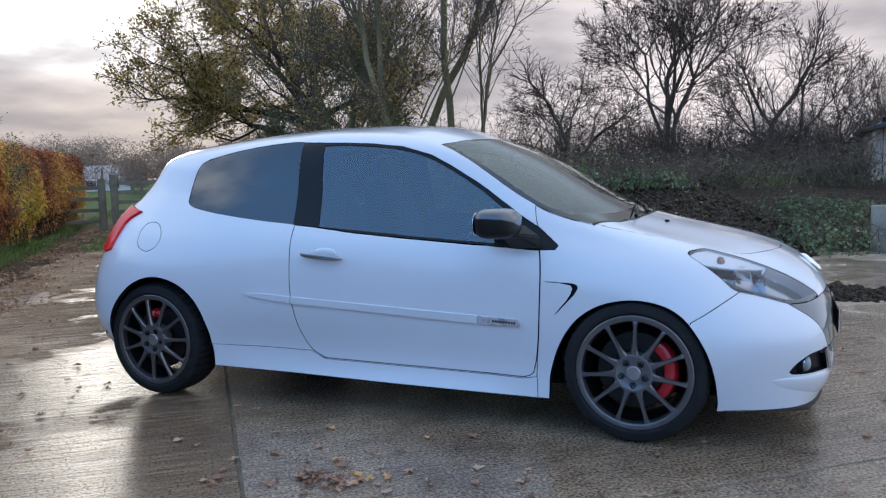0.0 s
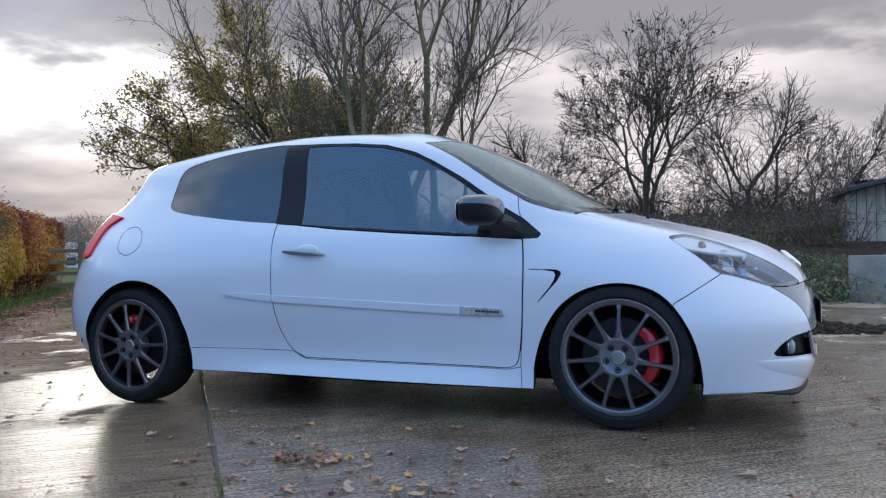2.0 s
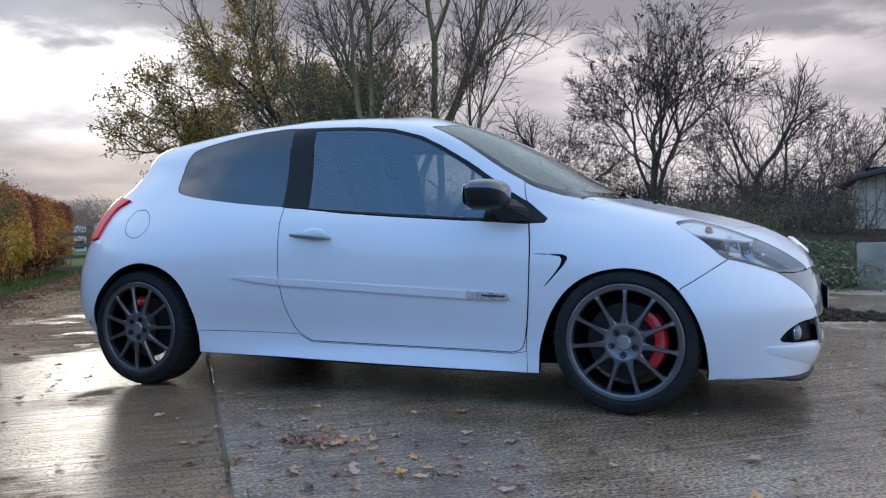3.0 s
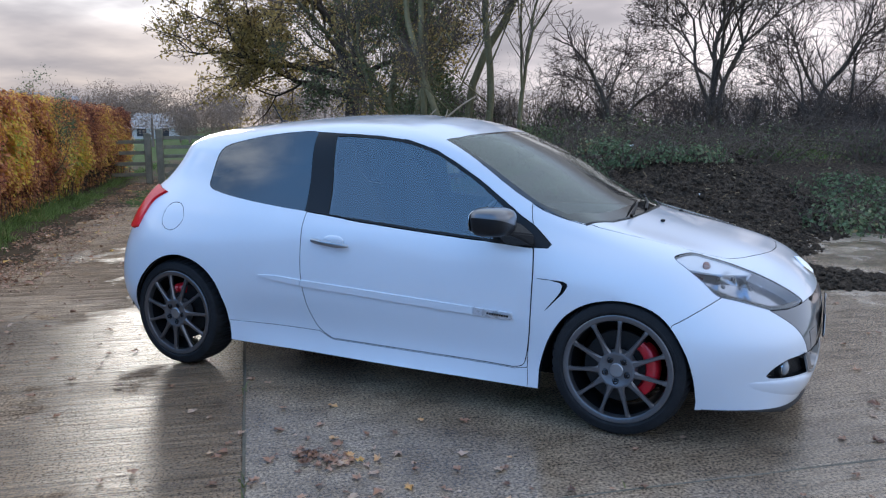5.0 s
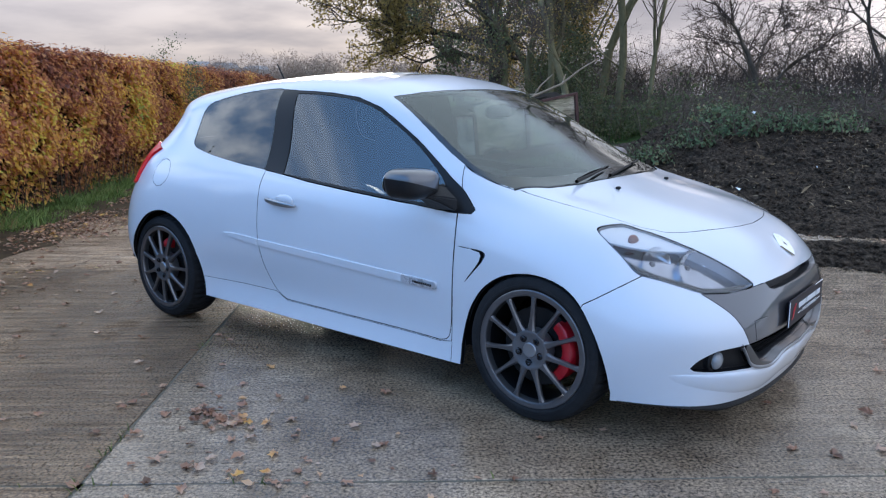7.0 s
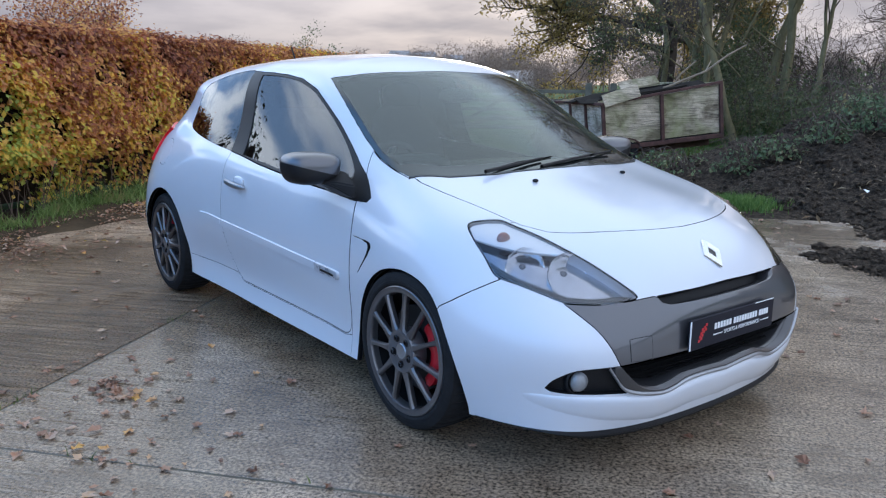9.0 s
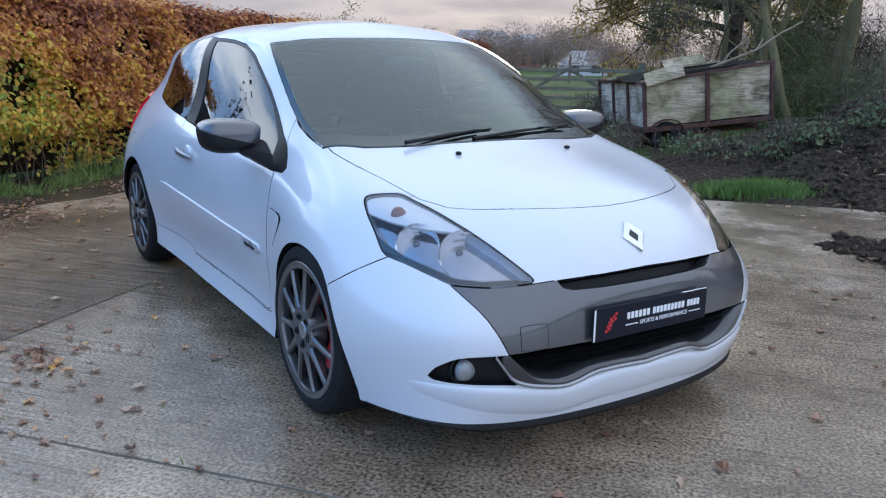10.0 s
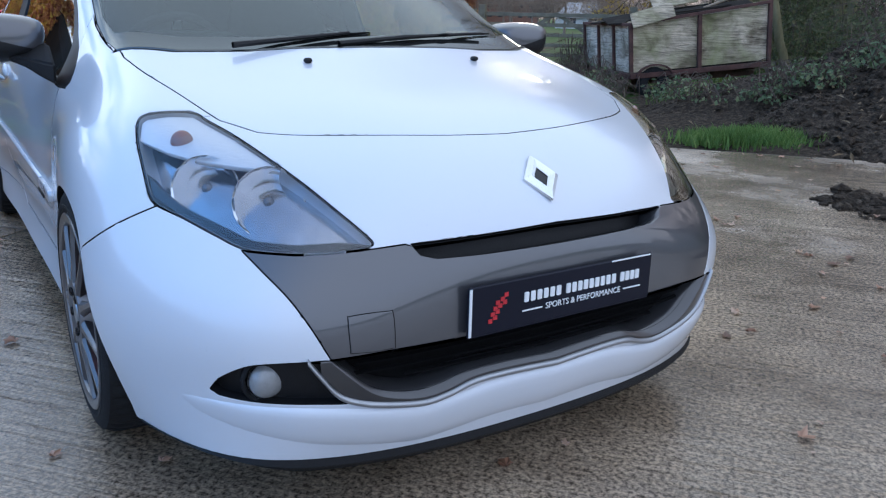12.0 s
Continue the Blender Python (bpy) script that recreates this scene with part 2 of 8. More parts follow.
# ---- materials of the place
def concrete(name):
    """Brushed yard concrete, wet in patches, with grit, stains and fine ridges across the track."""
    m, nodes, links, bsdf = material(name)
    turn = nodes.new("ShaderNodeMapping")
    turn.inputs["Rotation"].default_value = (0, 0, radians(-39.4))
    geo = nodes.new("ShaderNodeNewGeometry")
    links.new(geo.outputs["Position"], turn.inputs[0])

    def tex(scale, detail=5, rough=.6, stretch=(1, 1, 1), seed=0):
        mp = nodes.new("ShaderNodeMapping")
        mp.inputs["Scale"].default_value, mp.inputs["Location"].default_value = stretch, (seed, seed, 0)
        links.new(turn.outputs[0], mp.inputs[0])
        n = nodes.new("ShaderNodeTexNoise")
        n.inputs["Scale"].default_value, n.inputs["Detail"].default_value, n.inputs["Roughness"].default_value = scale, detail, rough
        links.new(mp.outputs[0], n.inputs["Vector"])
        return n.outputs[0]

    side_ = nodes.new("ShaderNodeSeparateXYZ")
    links.new(turn.outputs[0], side_.inputs[0])
    lane = nodes.new("ShaderNodeMapRange")
    lane.inputs[1].default_value, lane.inputs[2].default_value, lane.inputs[3].default_value, lane.inputs[4].default_value = -1.18, -1.16, 2.5, .55
    links.new(side_.outputs[0], lane.inputs[0])
    blotch, streak, grit, fine = tex(.9, 6), tex(1.0, 5, .6, (1.5, 34, 1), 3), tex(75, 3, .7, seed=5), tex(210, 2, .6, seed=8)
    hair = tex(1.0, 4, .65, (4, 95, 1), 21)
    stain = tex(3.4, 6, .68, seed=24)
    base = ramp(nodes, links, blotch, [(.28, (.235, .182, .135)), (.5, (.43, .348, .27)), (.70, (.66, .55, .435))])
    streaks = ramp(nodes, links, streak, [(.36, (.36, .33, .30)), (.58, (1.2, 1.2, 1.2))])
    colour = mixed(nodes, links, calc(nodes, links, "MULTIPLY", lane.outputs[0], .30), base.outputs[0], streaks.outputs[0], "MULTIPLY")
    stains = ramp(nodes, links, stain, [(.34, (.52, .48, .44)), (.52, (1, 1, 1)), (.72, (1.28, 1.25, 1.2))])
    colour = mixed(nodes, links, .7, colour, stains.outputs[0], "MULTIPLY")
    grits = ramp(nodes, links, grit, [(.36, (.18, .16, .14)), (.50, (1, 1, 1)), (.64, (1.9, 1.85, 1.75))])
    colour = mixed(nodes, links, .85, colour, grits.outputs[0], "MULTIPLY")
    # the concrete is wetter and darker towards the middle of the yard, round the car
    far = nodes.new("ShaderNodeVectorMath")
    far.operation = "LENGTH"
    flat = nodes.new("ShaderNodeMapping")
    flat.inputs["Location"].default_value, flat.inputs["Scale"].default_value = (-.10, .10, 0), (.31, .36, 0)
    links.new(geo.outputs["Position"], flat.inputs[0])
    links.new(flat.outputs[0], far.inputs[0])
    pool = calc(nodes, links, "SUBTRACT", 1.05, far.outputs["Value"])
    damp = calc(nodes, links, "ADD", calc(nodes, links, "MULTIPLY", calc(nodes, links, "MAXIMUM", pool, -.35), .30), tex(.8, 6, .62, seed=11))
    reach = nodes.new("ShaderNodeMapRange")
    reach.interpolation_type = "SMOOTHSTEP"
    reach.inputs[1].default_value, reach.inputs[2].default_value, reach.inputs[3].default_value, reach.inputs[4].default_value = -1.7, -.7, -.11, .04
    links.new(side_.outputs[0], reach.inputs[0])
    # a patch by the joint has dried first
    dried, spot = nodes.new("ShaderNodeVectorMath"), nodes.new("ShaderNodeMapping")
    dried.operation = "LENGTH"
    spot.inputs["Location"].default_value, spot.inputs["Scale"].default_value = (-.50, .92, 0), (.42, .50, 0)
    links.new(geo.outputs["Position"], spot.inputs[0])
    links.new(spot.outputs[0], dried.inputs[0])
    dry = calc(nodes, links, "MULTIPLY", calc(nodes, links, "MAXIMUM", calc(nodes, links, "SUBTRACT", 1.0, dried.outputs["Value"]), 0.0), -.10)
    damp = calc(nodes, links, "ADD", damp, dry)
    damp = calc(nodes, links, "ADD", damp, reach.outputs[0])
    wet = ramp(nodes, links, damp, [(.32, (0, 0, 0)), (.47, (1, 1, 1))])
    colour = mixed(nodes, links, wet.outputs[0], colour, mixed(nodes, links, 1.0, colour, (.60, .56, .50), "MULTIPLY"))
    # the older lane by the hedge is brown with trodden leaf mould
    mould = calc(nodes, links, "MULTIPLY", calc(nodes, links, "SUBTRACT", lane.outputs[0], .55), .51)
    colour = mixed(nodes, links, calc(nodes, links, "MULTIPLY", mould, calc(nodes, links, "ADD", stain, .25)), colour, mixed(nodes, links, 1.0, colour, (.74, .64, .53), "MULTIPLY"))
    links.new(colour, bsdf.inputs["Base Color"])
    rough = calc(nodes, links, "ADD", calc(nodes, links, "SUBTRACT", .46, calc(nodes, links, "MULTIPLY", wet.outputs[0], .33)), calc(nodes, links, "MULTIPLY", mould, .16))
    links.new(calc(nodes, links, "ADD", rough, calc(nodes, links, "MULTIPLY", calc(nodes, links, "SUBTRACT", grit, .5), .22)), bsdf.inputs["Roughness"])
    # brush ridges across the track, deeper on the older lane; standing water levels the grit
    h = calc(nodes, links, "ADD", calc(nodes, links, "MULTIPLY", streak, .0066), calc(nodes, links, "MULTIPLY", hair, .0030))
    h = calc(nodes, links, "ADD", h, calc(nodes, links, "MULTIPLY", tex(1.0, 3, .55, (1.3, 13, 1), 31), .011))
    h = calc(nodes, links, "MULTIPLY", h, lane.outputs[0])
    speck = calc(nodes, links, "ADD", calc(nodes, links, "MULTIPLY", grit, .0013), calc(nodes, links, "MULTIPLY", fine, .0005))
    speck = calc(nodes, links, "ADD", speck, calc(nodes, links, "MULTIPLY", tex(7, 4, .62, (1, 3.2, 1), 14), .0022))
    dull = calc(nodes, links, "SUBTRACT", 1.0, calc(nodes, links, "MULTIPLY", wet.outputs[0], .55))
    h = calc(nodes, links, "ADD", h, calc(nodes, links, "MULTIPLY", speck, dull))
    bumped(nodes, links, bsdf, h, 1.0, 1.0)
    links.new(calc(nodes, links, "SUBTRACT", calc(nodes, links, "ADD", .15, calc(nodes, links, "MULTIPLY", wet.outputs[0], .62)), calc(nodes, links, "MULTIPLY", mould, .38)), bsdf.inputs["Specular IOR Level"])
    return m


def island_leaf(name, stops, rough=.55, patch=1.2, gloss=.25, through=.25, track=False):
    """Leaves: each takes its own shade, and whole patches turn together."""
    m, nodes, links, bsdf = material(name)
    geo = nodes.new("ShaderNodeNewGeometry")
    n = nodes.new("ShaderNodeTexNoise")
    n.inputs["Scale"].default_value, n.inputs["Detail"].default_value = patch, 3
    links.new(geo.outputs["Position"], n.inputs["Vector"])
    f = calc(nodes, links, "ADD", calc(nodes, links, "MULTIPLY", geo.outputs["Random Per Island"], .62), calc(nodes, links, "MULTIPLY", calc(nodes, links, "SUBTRACT", n.outputs[0], .36), 1.5))
    if track:
        # the end of the hedge by the yard is still half green; its top has turned darkest
        d, sep = nodes.new("ShaderNodeVectorMath"), nodes.new("ShaderNodeSeparateXYZ")
        d.operation = "DOT_PRODUCT"
        d.inputs[1].default_value = (-.635, .772, 0)
        links.new(geo.outputs["Position"], d.inputs[0]), links.new(geo.outputs["Position"], sep.inputs[0])
        for source, lo, hi, a, b in ((d.outputs["Value"], 1.2, 4.6, .34, -.02), (sep.outputs[2], 1.0, 1.9, .02, -.24)):
            q = nodes.new("ShaderNodeMapRange")
            q.inputs[1].default_value, q.inputs[2].default_value, q.inputs[3].default_value, q.inputs[4].default_value = lo, hi, a, b
            links.new(source, q.inputs[0])
            f = calc(nodes, links, "ADD", f, q.outputs[0])
    r = ramp(nodes, links, f, stops)
    links.new(r.outputs[0], bsdf.inputs["Base Color"])
    bsdf.inputs["Roughness"].default_value = rough
    bsdf.inputs["Specular IOR Level"].default_value = gloss
    t = nodes.new("ShaderNodeBsdfTranslucent")
    links.new(r.outputs[0], t.inputs[0])
    x = nodes.new("ShaderNodeMixShader")
    x.inputs[0].default_value = through
    links.new(bsdf.outputs[0], x.inputs[1]), links.new(t.outputs[0], x.inputs[2])
    links.new(x.outputs[0], nodes["Material Output"].inputs[0])
    return m


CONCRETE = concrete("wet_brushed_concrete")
def crumbly_soil(name):
    m, nodes, links, bsdf = material(name)
    big, mid, fine = noise_node(nodes, links, 5, 4), noise_node(nodes, links, 22, 4, .65, seed=3), noise_node(nodes, links, 90, 3, .7, seed=6)
    c = ramp(nodes, links, mid.outputs[0], [(.30, (.018, .0135, .0095)), (.52, (.068, .050, .035)), (.72, (.17, .128, .092))])
    fleck = ramp(nodes, links, fine.outputs[0], [(.68, (0, 0, 0)), (.74, (1, 1, 1))])
    links.new(mixed(nodes, links, calc(nodes, links, "MULTIPLY", fleck.outputs[0], .5), c.outputs[0], (.22, .18, .13)), bsdf.inputs["Base Color"])
    h = calc(nodes, links, "ADD", calc(nodes, links, "MULTIPLY", big.outputs[0], 1.2), calc(nodes, links, "ADD", mid.outputs[0], calc(nodes, links, "MULTIPLY", fine.outputs[0], .3)))
    bumped(nodes, links, bsdf, h, 1.0, .075)
    bsdf.inputs["Roughness"].default_value, bsdf.inputs["Specular IOR Level"].default_value = .85, .12
    return m


SOIL = crumbly_soil("dark_soil")
TURF = plain("rough_turf", (.050, .085, .020), .9, vary=.5, scale=1.5, bump=.8, bump_scale=30, spec=.1)
GRASS = island_leaf("grass_blades", [(.0, (0.045, 0.062, 0.018)), (.5, (0.105, 0.142, 0.040)), (1, (0.208, 0.247, 0.065))], .6, .8)
VERGE_GRASS = island_leaf("verge_blades", [(.0, (.075, .11, .032)), (.5, (.16, .24, .065)), (.85, (.25, .33, .10)), (1, (.36, .30, .14))], .6, 1.8)
BRIGHT_GRASS = island_leaf("fresh_grass", [(.0, (0.0674, 0.12, 0.024)), (.5, (0.127, 0.217, 0.0526)), (1, (0.256, 0.33, 0.0976))], .6, 1.5)
HEDGE_LEAF = island_leaf("beech_leaves", [(.0, (.20, .075, .055)), (.24, (.42, .155, .085)), (.44, (.66, .31, .13)), (.60, (.80, .46, .14)), (.74, (.90, .64, .11)), (.90, (.74, .70, .13)), (1, (.42, .52, .12))], .42, .8, .4, through=.5, track=True)
OAK_LEAF = island_leaf("oak_leaves", [(.0, (.20, .145, .055)), (.5, (.42, .30, .105)), (1, (.64, .45, .16))], .6, .5, .1, through=.6)
# near black: colours the solid cores of hedges as inner shade
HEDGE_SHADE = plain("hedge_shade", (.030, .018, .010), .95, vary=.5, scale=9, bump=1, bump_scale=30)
OAK_DARK = island_leaf("dry_seed_bunches", [(.0, (.025, .018, .012)), (1, (.07, .05, .03))], .8, .5, .1)
IVY_LEAF = island_leaf("ivy_leaves", [(.0, (.055, .068, .032)), (.45, (.115, .13, .058)), (.8, (.19, .195, .09)), (1, (.28, .22, .11))], .5, .7, .3, .5)
EVERGREEN_LEAF = island_leaf("evergreen_leaves", [(.0, (.012, .017, .010)), (.6, (.030, .040, .020)), (1, (.065, .070, .032))], .5, .8, .3, .2)
BRAMBLE_LEAF = island_leaf("bramble_leaves", [(.0, (.055, .078, .040)), (.45, (.115, .155, .075)), (.75, (.19, .235, .115)), (.92, (.27, .27, .14)), (1, (.36, .26, .13))], .6, 1.1, .2)
FALLEN_LEAF = island_leaf("fallen_leaves", [(.0, (.10, .055, .035)), (.3, (.26, .13, .075)), (.55, (.42, .23, .14)), (.75, (.50, .36, .26)), (.9, (.62, .31, .09)), (1, (.72, .54, .13))], .35, 3, .4, .1)
STRAW = island_leaf("dead_straw", [(.0, (.10, .07, .04)), (.5, (.28, .20, .12)), (1, (.48, .38, .25))], .7, 2, .1)
BARK = plain("wet_bark", (.115, .088, .064), .85, vary=.45, scale=4, bump=.9, bump_scale=22, stretch=(1, 1, .25), spec=.12)
DARK_BARK = plain("oak_bark", (.055, .042, .032), .9, vary=.4, scale=4, bump=.9, bump_scale=20, stretch=(1, 1, .25), spec=.1)
GREEN_BARK = plain("mossy_bark", (.175, .145, .075), .85, vary=.5, scale=3, bump=.9, bump_scale=22, stretch=(1, 1, .3), spec=.12)
TWIG = plain("bare_twigs", (.125, .092, .070), .85, vary=.4, scale=2, spec=.12)
DARK_TWIG = plain("thorn_twigs", (.092, .068, .054), .85, vary=.4, scale=2, spec=.12)
PALE_TWIG = plain("pale_dead_wood", (.30, .225, .15), .85, vary=.3, scale=4, bump=.5, bump_scale=40)
def weathered_board(name, colour, moss, along):
    """Grey weathered ply: wavy grain along the board, dark water stains and green algae."""
    m, nodes, links, bsdf = material(name)
    geo, turn = nodes.new("ShaderNodeNewGeometry"), nodes.new("ShaderNodeMapping")
    turn.vector_type = "TEXTURE"
    turn.inputs["Rotation"].default_value = (0, 0, along)
    links.new(geo.outputs["Position"], turn.inputs[0])

    def tex(scale, stretch, detail=5, rough=.6, bend=.6):
        mp, n = nodes.new("ShaderNodeMapping"), nodes.new("ShaderNodeTexNoise")
        mp.inputs["Scale"].default_value = stretch
        n.inputs["Scale"].default_value, n.inputs["Detail"].default_value, n.inputs["Roughness"].default_value, n.inputs["Distortion"].default_value = scale, detail, rough, bend
        links.new(turn.outputs[0], mp.inputs[0]), links.new(mp.outputs[0], n.inputs["Vector"])
        return n.outputs[0]

    grain, stain, green = tex(1, (1.3, 9, 15), 5, .68, 3.2), tex(2.2, (1, 1, 1.4), 6, .65), tex(1.5, (1, 1, .8), 4, .6)
    c = ramp(nodes, links, grain, [(.32, tuple(q * .30 for q in colour)), (.5, colour), (.66, tuple(q * 1.45 for q in colour))])
    c = mixed(nodes, links, ramp(nodes, links, green, [(.42, (0, 0, 0)), (.64, (.85, .85, .85))]).outputs[0], c.outputs[0], moss)
    c = mixed(nodes, links, .75, c, ramp(nodes, links, stain, [(.36, (.28, .25, .22)), (.56, (1.1, 1.1, 1.1))]).outputs[0], "MULTIPLY")
    links.new(c, bsdf.inputs["Base Color"])
    bsdf.inputs["Roughness"].default_value, bsdf.inputs["Specular IOR Level"].default_value = .8, .15
    bumped(nodes, links, bsdf, grain, .6, .006)
    return m


OLD_PLY = weathered_board("weathered_plywood", (.47, .385, .275), (.27, .265, .12), radians(65))
PALE_PLY = weathered_board("bleached_plywood", (.56, .50, .41), (.34, .31, .21), radians(155))
RUST = plain("rusty_red_steel", (.088, .040, .031), .85, vary=.55, scale=7, bump=.5, bump_scale=60)
DARK_BOARD = plain("dark_rotten_board", (.028, .024, .020), .9, vary=.5, scale=4, bump=.5, bump_scale=40, spec=.1)
FENCE_WOOD = plain("grey_fence_wood", (.20, .175, .125), .85, vary=.4, scale=5, bump=.5, bump_scale=50)
BLOCK = plain("old_concrete_block", (.25, .23, .185), .85, vary=.3, scale=3, bump=.7, bump_scale=40)
SHED = plain("weathered_boarding", (.42, .345, .26), .8, vary=.35, scale=3, bump=.5, bump_scale=40, stretch=(4, 4, .4))
FELT = plain("roof_felt", (.05, .048, .047), .8, vary=.3, scale=4, bump=.4)
# paler than the nearer trees: the haze of distance is in these colours
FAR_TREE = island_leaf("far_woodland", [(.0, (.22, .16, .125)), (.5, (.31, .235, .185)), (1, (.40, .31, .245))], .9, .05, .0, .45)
HOUSE_WALL = plain("far_house_wall", (.55, .53, .50), .8, vary=.1, scale=.5)
HOUSE_BRICK = plain("far_brick", (.26, .13, .09), .8, vary=.15, scale=.5)
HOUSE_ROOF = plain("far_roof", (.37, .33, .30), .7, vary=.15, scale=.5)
HOUSE_DARK = plain("far_window", (.03, .03, .035), .3)

# ---------------------------------------------------------------- the car's outer skin
# One smooth surface over a control net: columns run from the nose's middle round the right side to the tail's middle,
# rows from the lower edge up to the roof's middle line. Each entry is (x, half width, z).
NET = [
    [(2.058, 0, .15), (2.043, .30, .15), (1.990, .55, .155), (1.87, .715, .16), (1.635, .81, .16), (1.29, .84, .16), (.94, .83, .163), (.5, .822, .168),
     (0, .822, .178), (-.45, .822, .19), (-.93, .83, .20), (-1.29, .82, .21), (-1.62, .78, .23), (-1.80, .66, .25), (-1.86, .40, .26), (-1.88, 0, .26)],
    [(2.088, 0, .26), (2.076, .30, .265), (2.028, .55, .275), (1.885, .73, .30), (1.65, .845, .30), (1.29, .866, .31), (.94, .82, .285), (.5, .795, .285),
     (0, .795, .29), (-.45, .80, .30), (-.93, .83, .315), (-1.29, .865, .33), (-1.64, .835, .34), (-1.85, .70, .35), (-1.93, .42, .35), (-1.95, 0, .35)],
    [(2.095, 0, .46), (2.083, .30, .46), (2.035, .55, .46), (1.90, .735, .47), (1.66, .855, .48), (1.29, .876, .49), (.92, .835, .47), (.5, .825, .47),
     (0, .83, .48), (-.45, .838, .49), (-.93, .858, .50), (-1.29, .876, .52), (-1.66, .845, .52), (-1.87, .71, .52), (-1.95, .42, .52), (-1.97, 0, .52)],
    [(2.065, 0, .60), (2.04, .30, .60), (1.955, .53, .605), (1.81, .69, .62), (1.62, .80, .65), (1.29, .855, .68), (.92, .832, .66), (.5, .832, .66),
     (0, .838, .665), (-.45, .845, .68), (-.93, .858, .70), (-1.29, .860, .71), (-1.64, .82, .71), (-1.83, .69, .71), (-1.90, .42, .71), (-1.92, 0, .71)],
    [(1.88, 0, .765), (1.86, .28, .765), (1.76, .50, .765), (1.64, .66, .775), (1.50, .75, .785), (1.25, .79, .80), (.92, .805, .79), (.5, .812, .80),
     (0, .82, .82), (-.45, .822, .84), (-.93, .818, .87), (-1.27, .80, .89), (-1.55, .76, .90), (-1.72, .66, .91), (-1.80, .42, .91), (-1.82, 0, .91)],
    [(1.25, 0, .945), (1.24, .25, .94), (1.20, .48, .93), (1.15, .62, .93), (1.10, .69, .92), (.98, .73, .90), (.82, .755, .885), (.5, .77, .89),
     (0, .77, .915), (-.45, .765, .955), (-.93, .742, 1.01), (-1.24, .70, 1.05), (-1.46, .66, 1.06), (-1.60, .58, 1.06), (-1.68, .38, 1.06), (-1.70, 0, 1.06)],
    [(.80, 0, 1.185), (.79, .25, 1.18), (.765, .46, 1.165), (.74, .60, 1.13), (.70, .655, 1.105), (.61, .685, 1.09), (.45, .70, 1.085), (.22, .705, 1.09),
     (-.10, .705, 1.11), (-.48, .70, 1.14), (-.90, .68, 1.17), (-1.17, .645, 1.19), (-1.36, .60, 1.20), (-1.48, .53, 1.20), (-1.54, .36, 1.20), (-1.56, 0, 1.20)],
    [(.30, 0, 1.395), (.30, .25, 1.385), (.31, .45, 1.36), (.32, .565, 1.325), (.29, .60, 1.318), (.20, .612, 1.325), (.08, .618, 1.335), (-.10, .62, 1.345),
     (-.30, .62, 1.35), (-.55, .61, 1.345), (-.88, .59, 1.335), (-1.10, .565, 1.32), (-1.28, .53, 1.31), (-1.38, .46, 1.315), (-1.44, .32, 1.33), (-1.47, 0, 1.335)],
    [(.12, 0, 1.425), (.10, .17, 1.42), (.08, .29, 1.412), (.05, .36, 1.405), (.0, .38, 1.405), (-.06, .39, 1.408), (-.14, .39, 1.41), (-.26, .39, 1.413),
     (-.40, .39, 1.415), (-.57, .385, 1.41), (-.80, .375, 1.40), (-.96, .36, 1.388), (-1.09, .33, 1.38), (-1.18, .28, 1.378), (-1.23, .20, 1.378), (-1.26, 0, 1.378)],
    [(.0, 0, 1.437), (-.02, 0, 1.438), (-.04, 0, 1.439), (-.07, 0, 1.44), (-.11, 0, 1.442), (-.16, 0, 1.443), (-.22, 0, 1.444), (-.31, 0, 1.445),
     (-.43, 0, 1.445), (-.57, 0, 1.441), (-.75, 0, 1.43), (-.88, 0, 1.42), (-.98, 0, 1.412), (-1.05, 0, 1.405), (-1.10, 0, 1.402), (-1.13, 0, 1.40)],
]


def spline_weights(knots, at):
    """Rows of weights that turn values at the knots into a natural cubic spline's values at the places."""
    n = len(knots)
    h = np.diff(knots)
    a, b = np.eye(n), np.zeros((n, n))
    for i in range(1, n - 1):
        a[i, i - 1], a[i, i], a[i, i + 1] = h[i - 1], 2 * (h[i - 1] + h[i]), h[i]
        b[i, i - 1], b[i, i], b[i, i + 1] = 6 / h[i - 1], -6 / h[i - 1] - 6 / h[i], 6 / h[i]
    bend = np.linalg.solve(a, b)
    k = np.clip(np.searchsorted(knots, at) - 1, 0, n - 2)
    r = (at - knots[k]) / h[k]
    eye, hk = np.eye(n), h[k][:, None]
    p, q = (1 - r)[:, None], r[:, None]
    return p * eye[k] + q * eye[k + 1] + hk ** 2 / 6 * ((p ** 3 - p) * bend[k] + (q ** 3 - q) * bend[k + 1])


def with_ghosts(net):
    """The net with its mirrored neighbours, so that the surface crosses the car's middle without a crease."""
    flip = np.array([1, -1, 1])
    net = np.concatenate([net[:, 2:0:-1] * flip, net, net[:, -2:-4:-1] * flip], axis=1)
    return np.concatenate([net, net[-2:-4:-1] * flip], axis=0)


CONTROL = with_ghosts(np.array(NET, float))
ROWS = len(NET)


def knots_of(net, axis):
    step = np.linalg.norm(np.diff(net, axis=axis), axis=2).mean(axis=1 - axis)
    return np.concatenate([[0], np.cumsum(np.maximum(step, .03))])


KU, KV = knots_of(CONTROL, 1), knots_of(CONTROL, 0)
U0, U1, V1 = KU[2], KU[-3], KV[ROWS - 1]


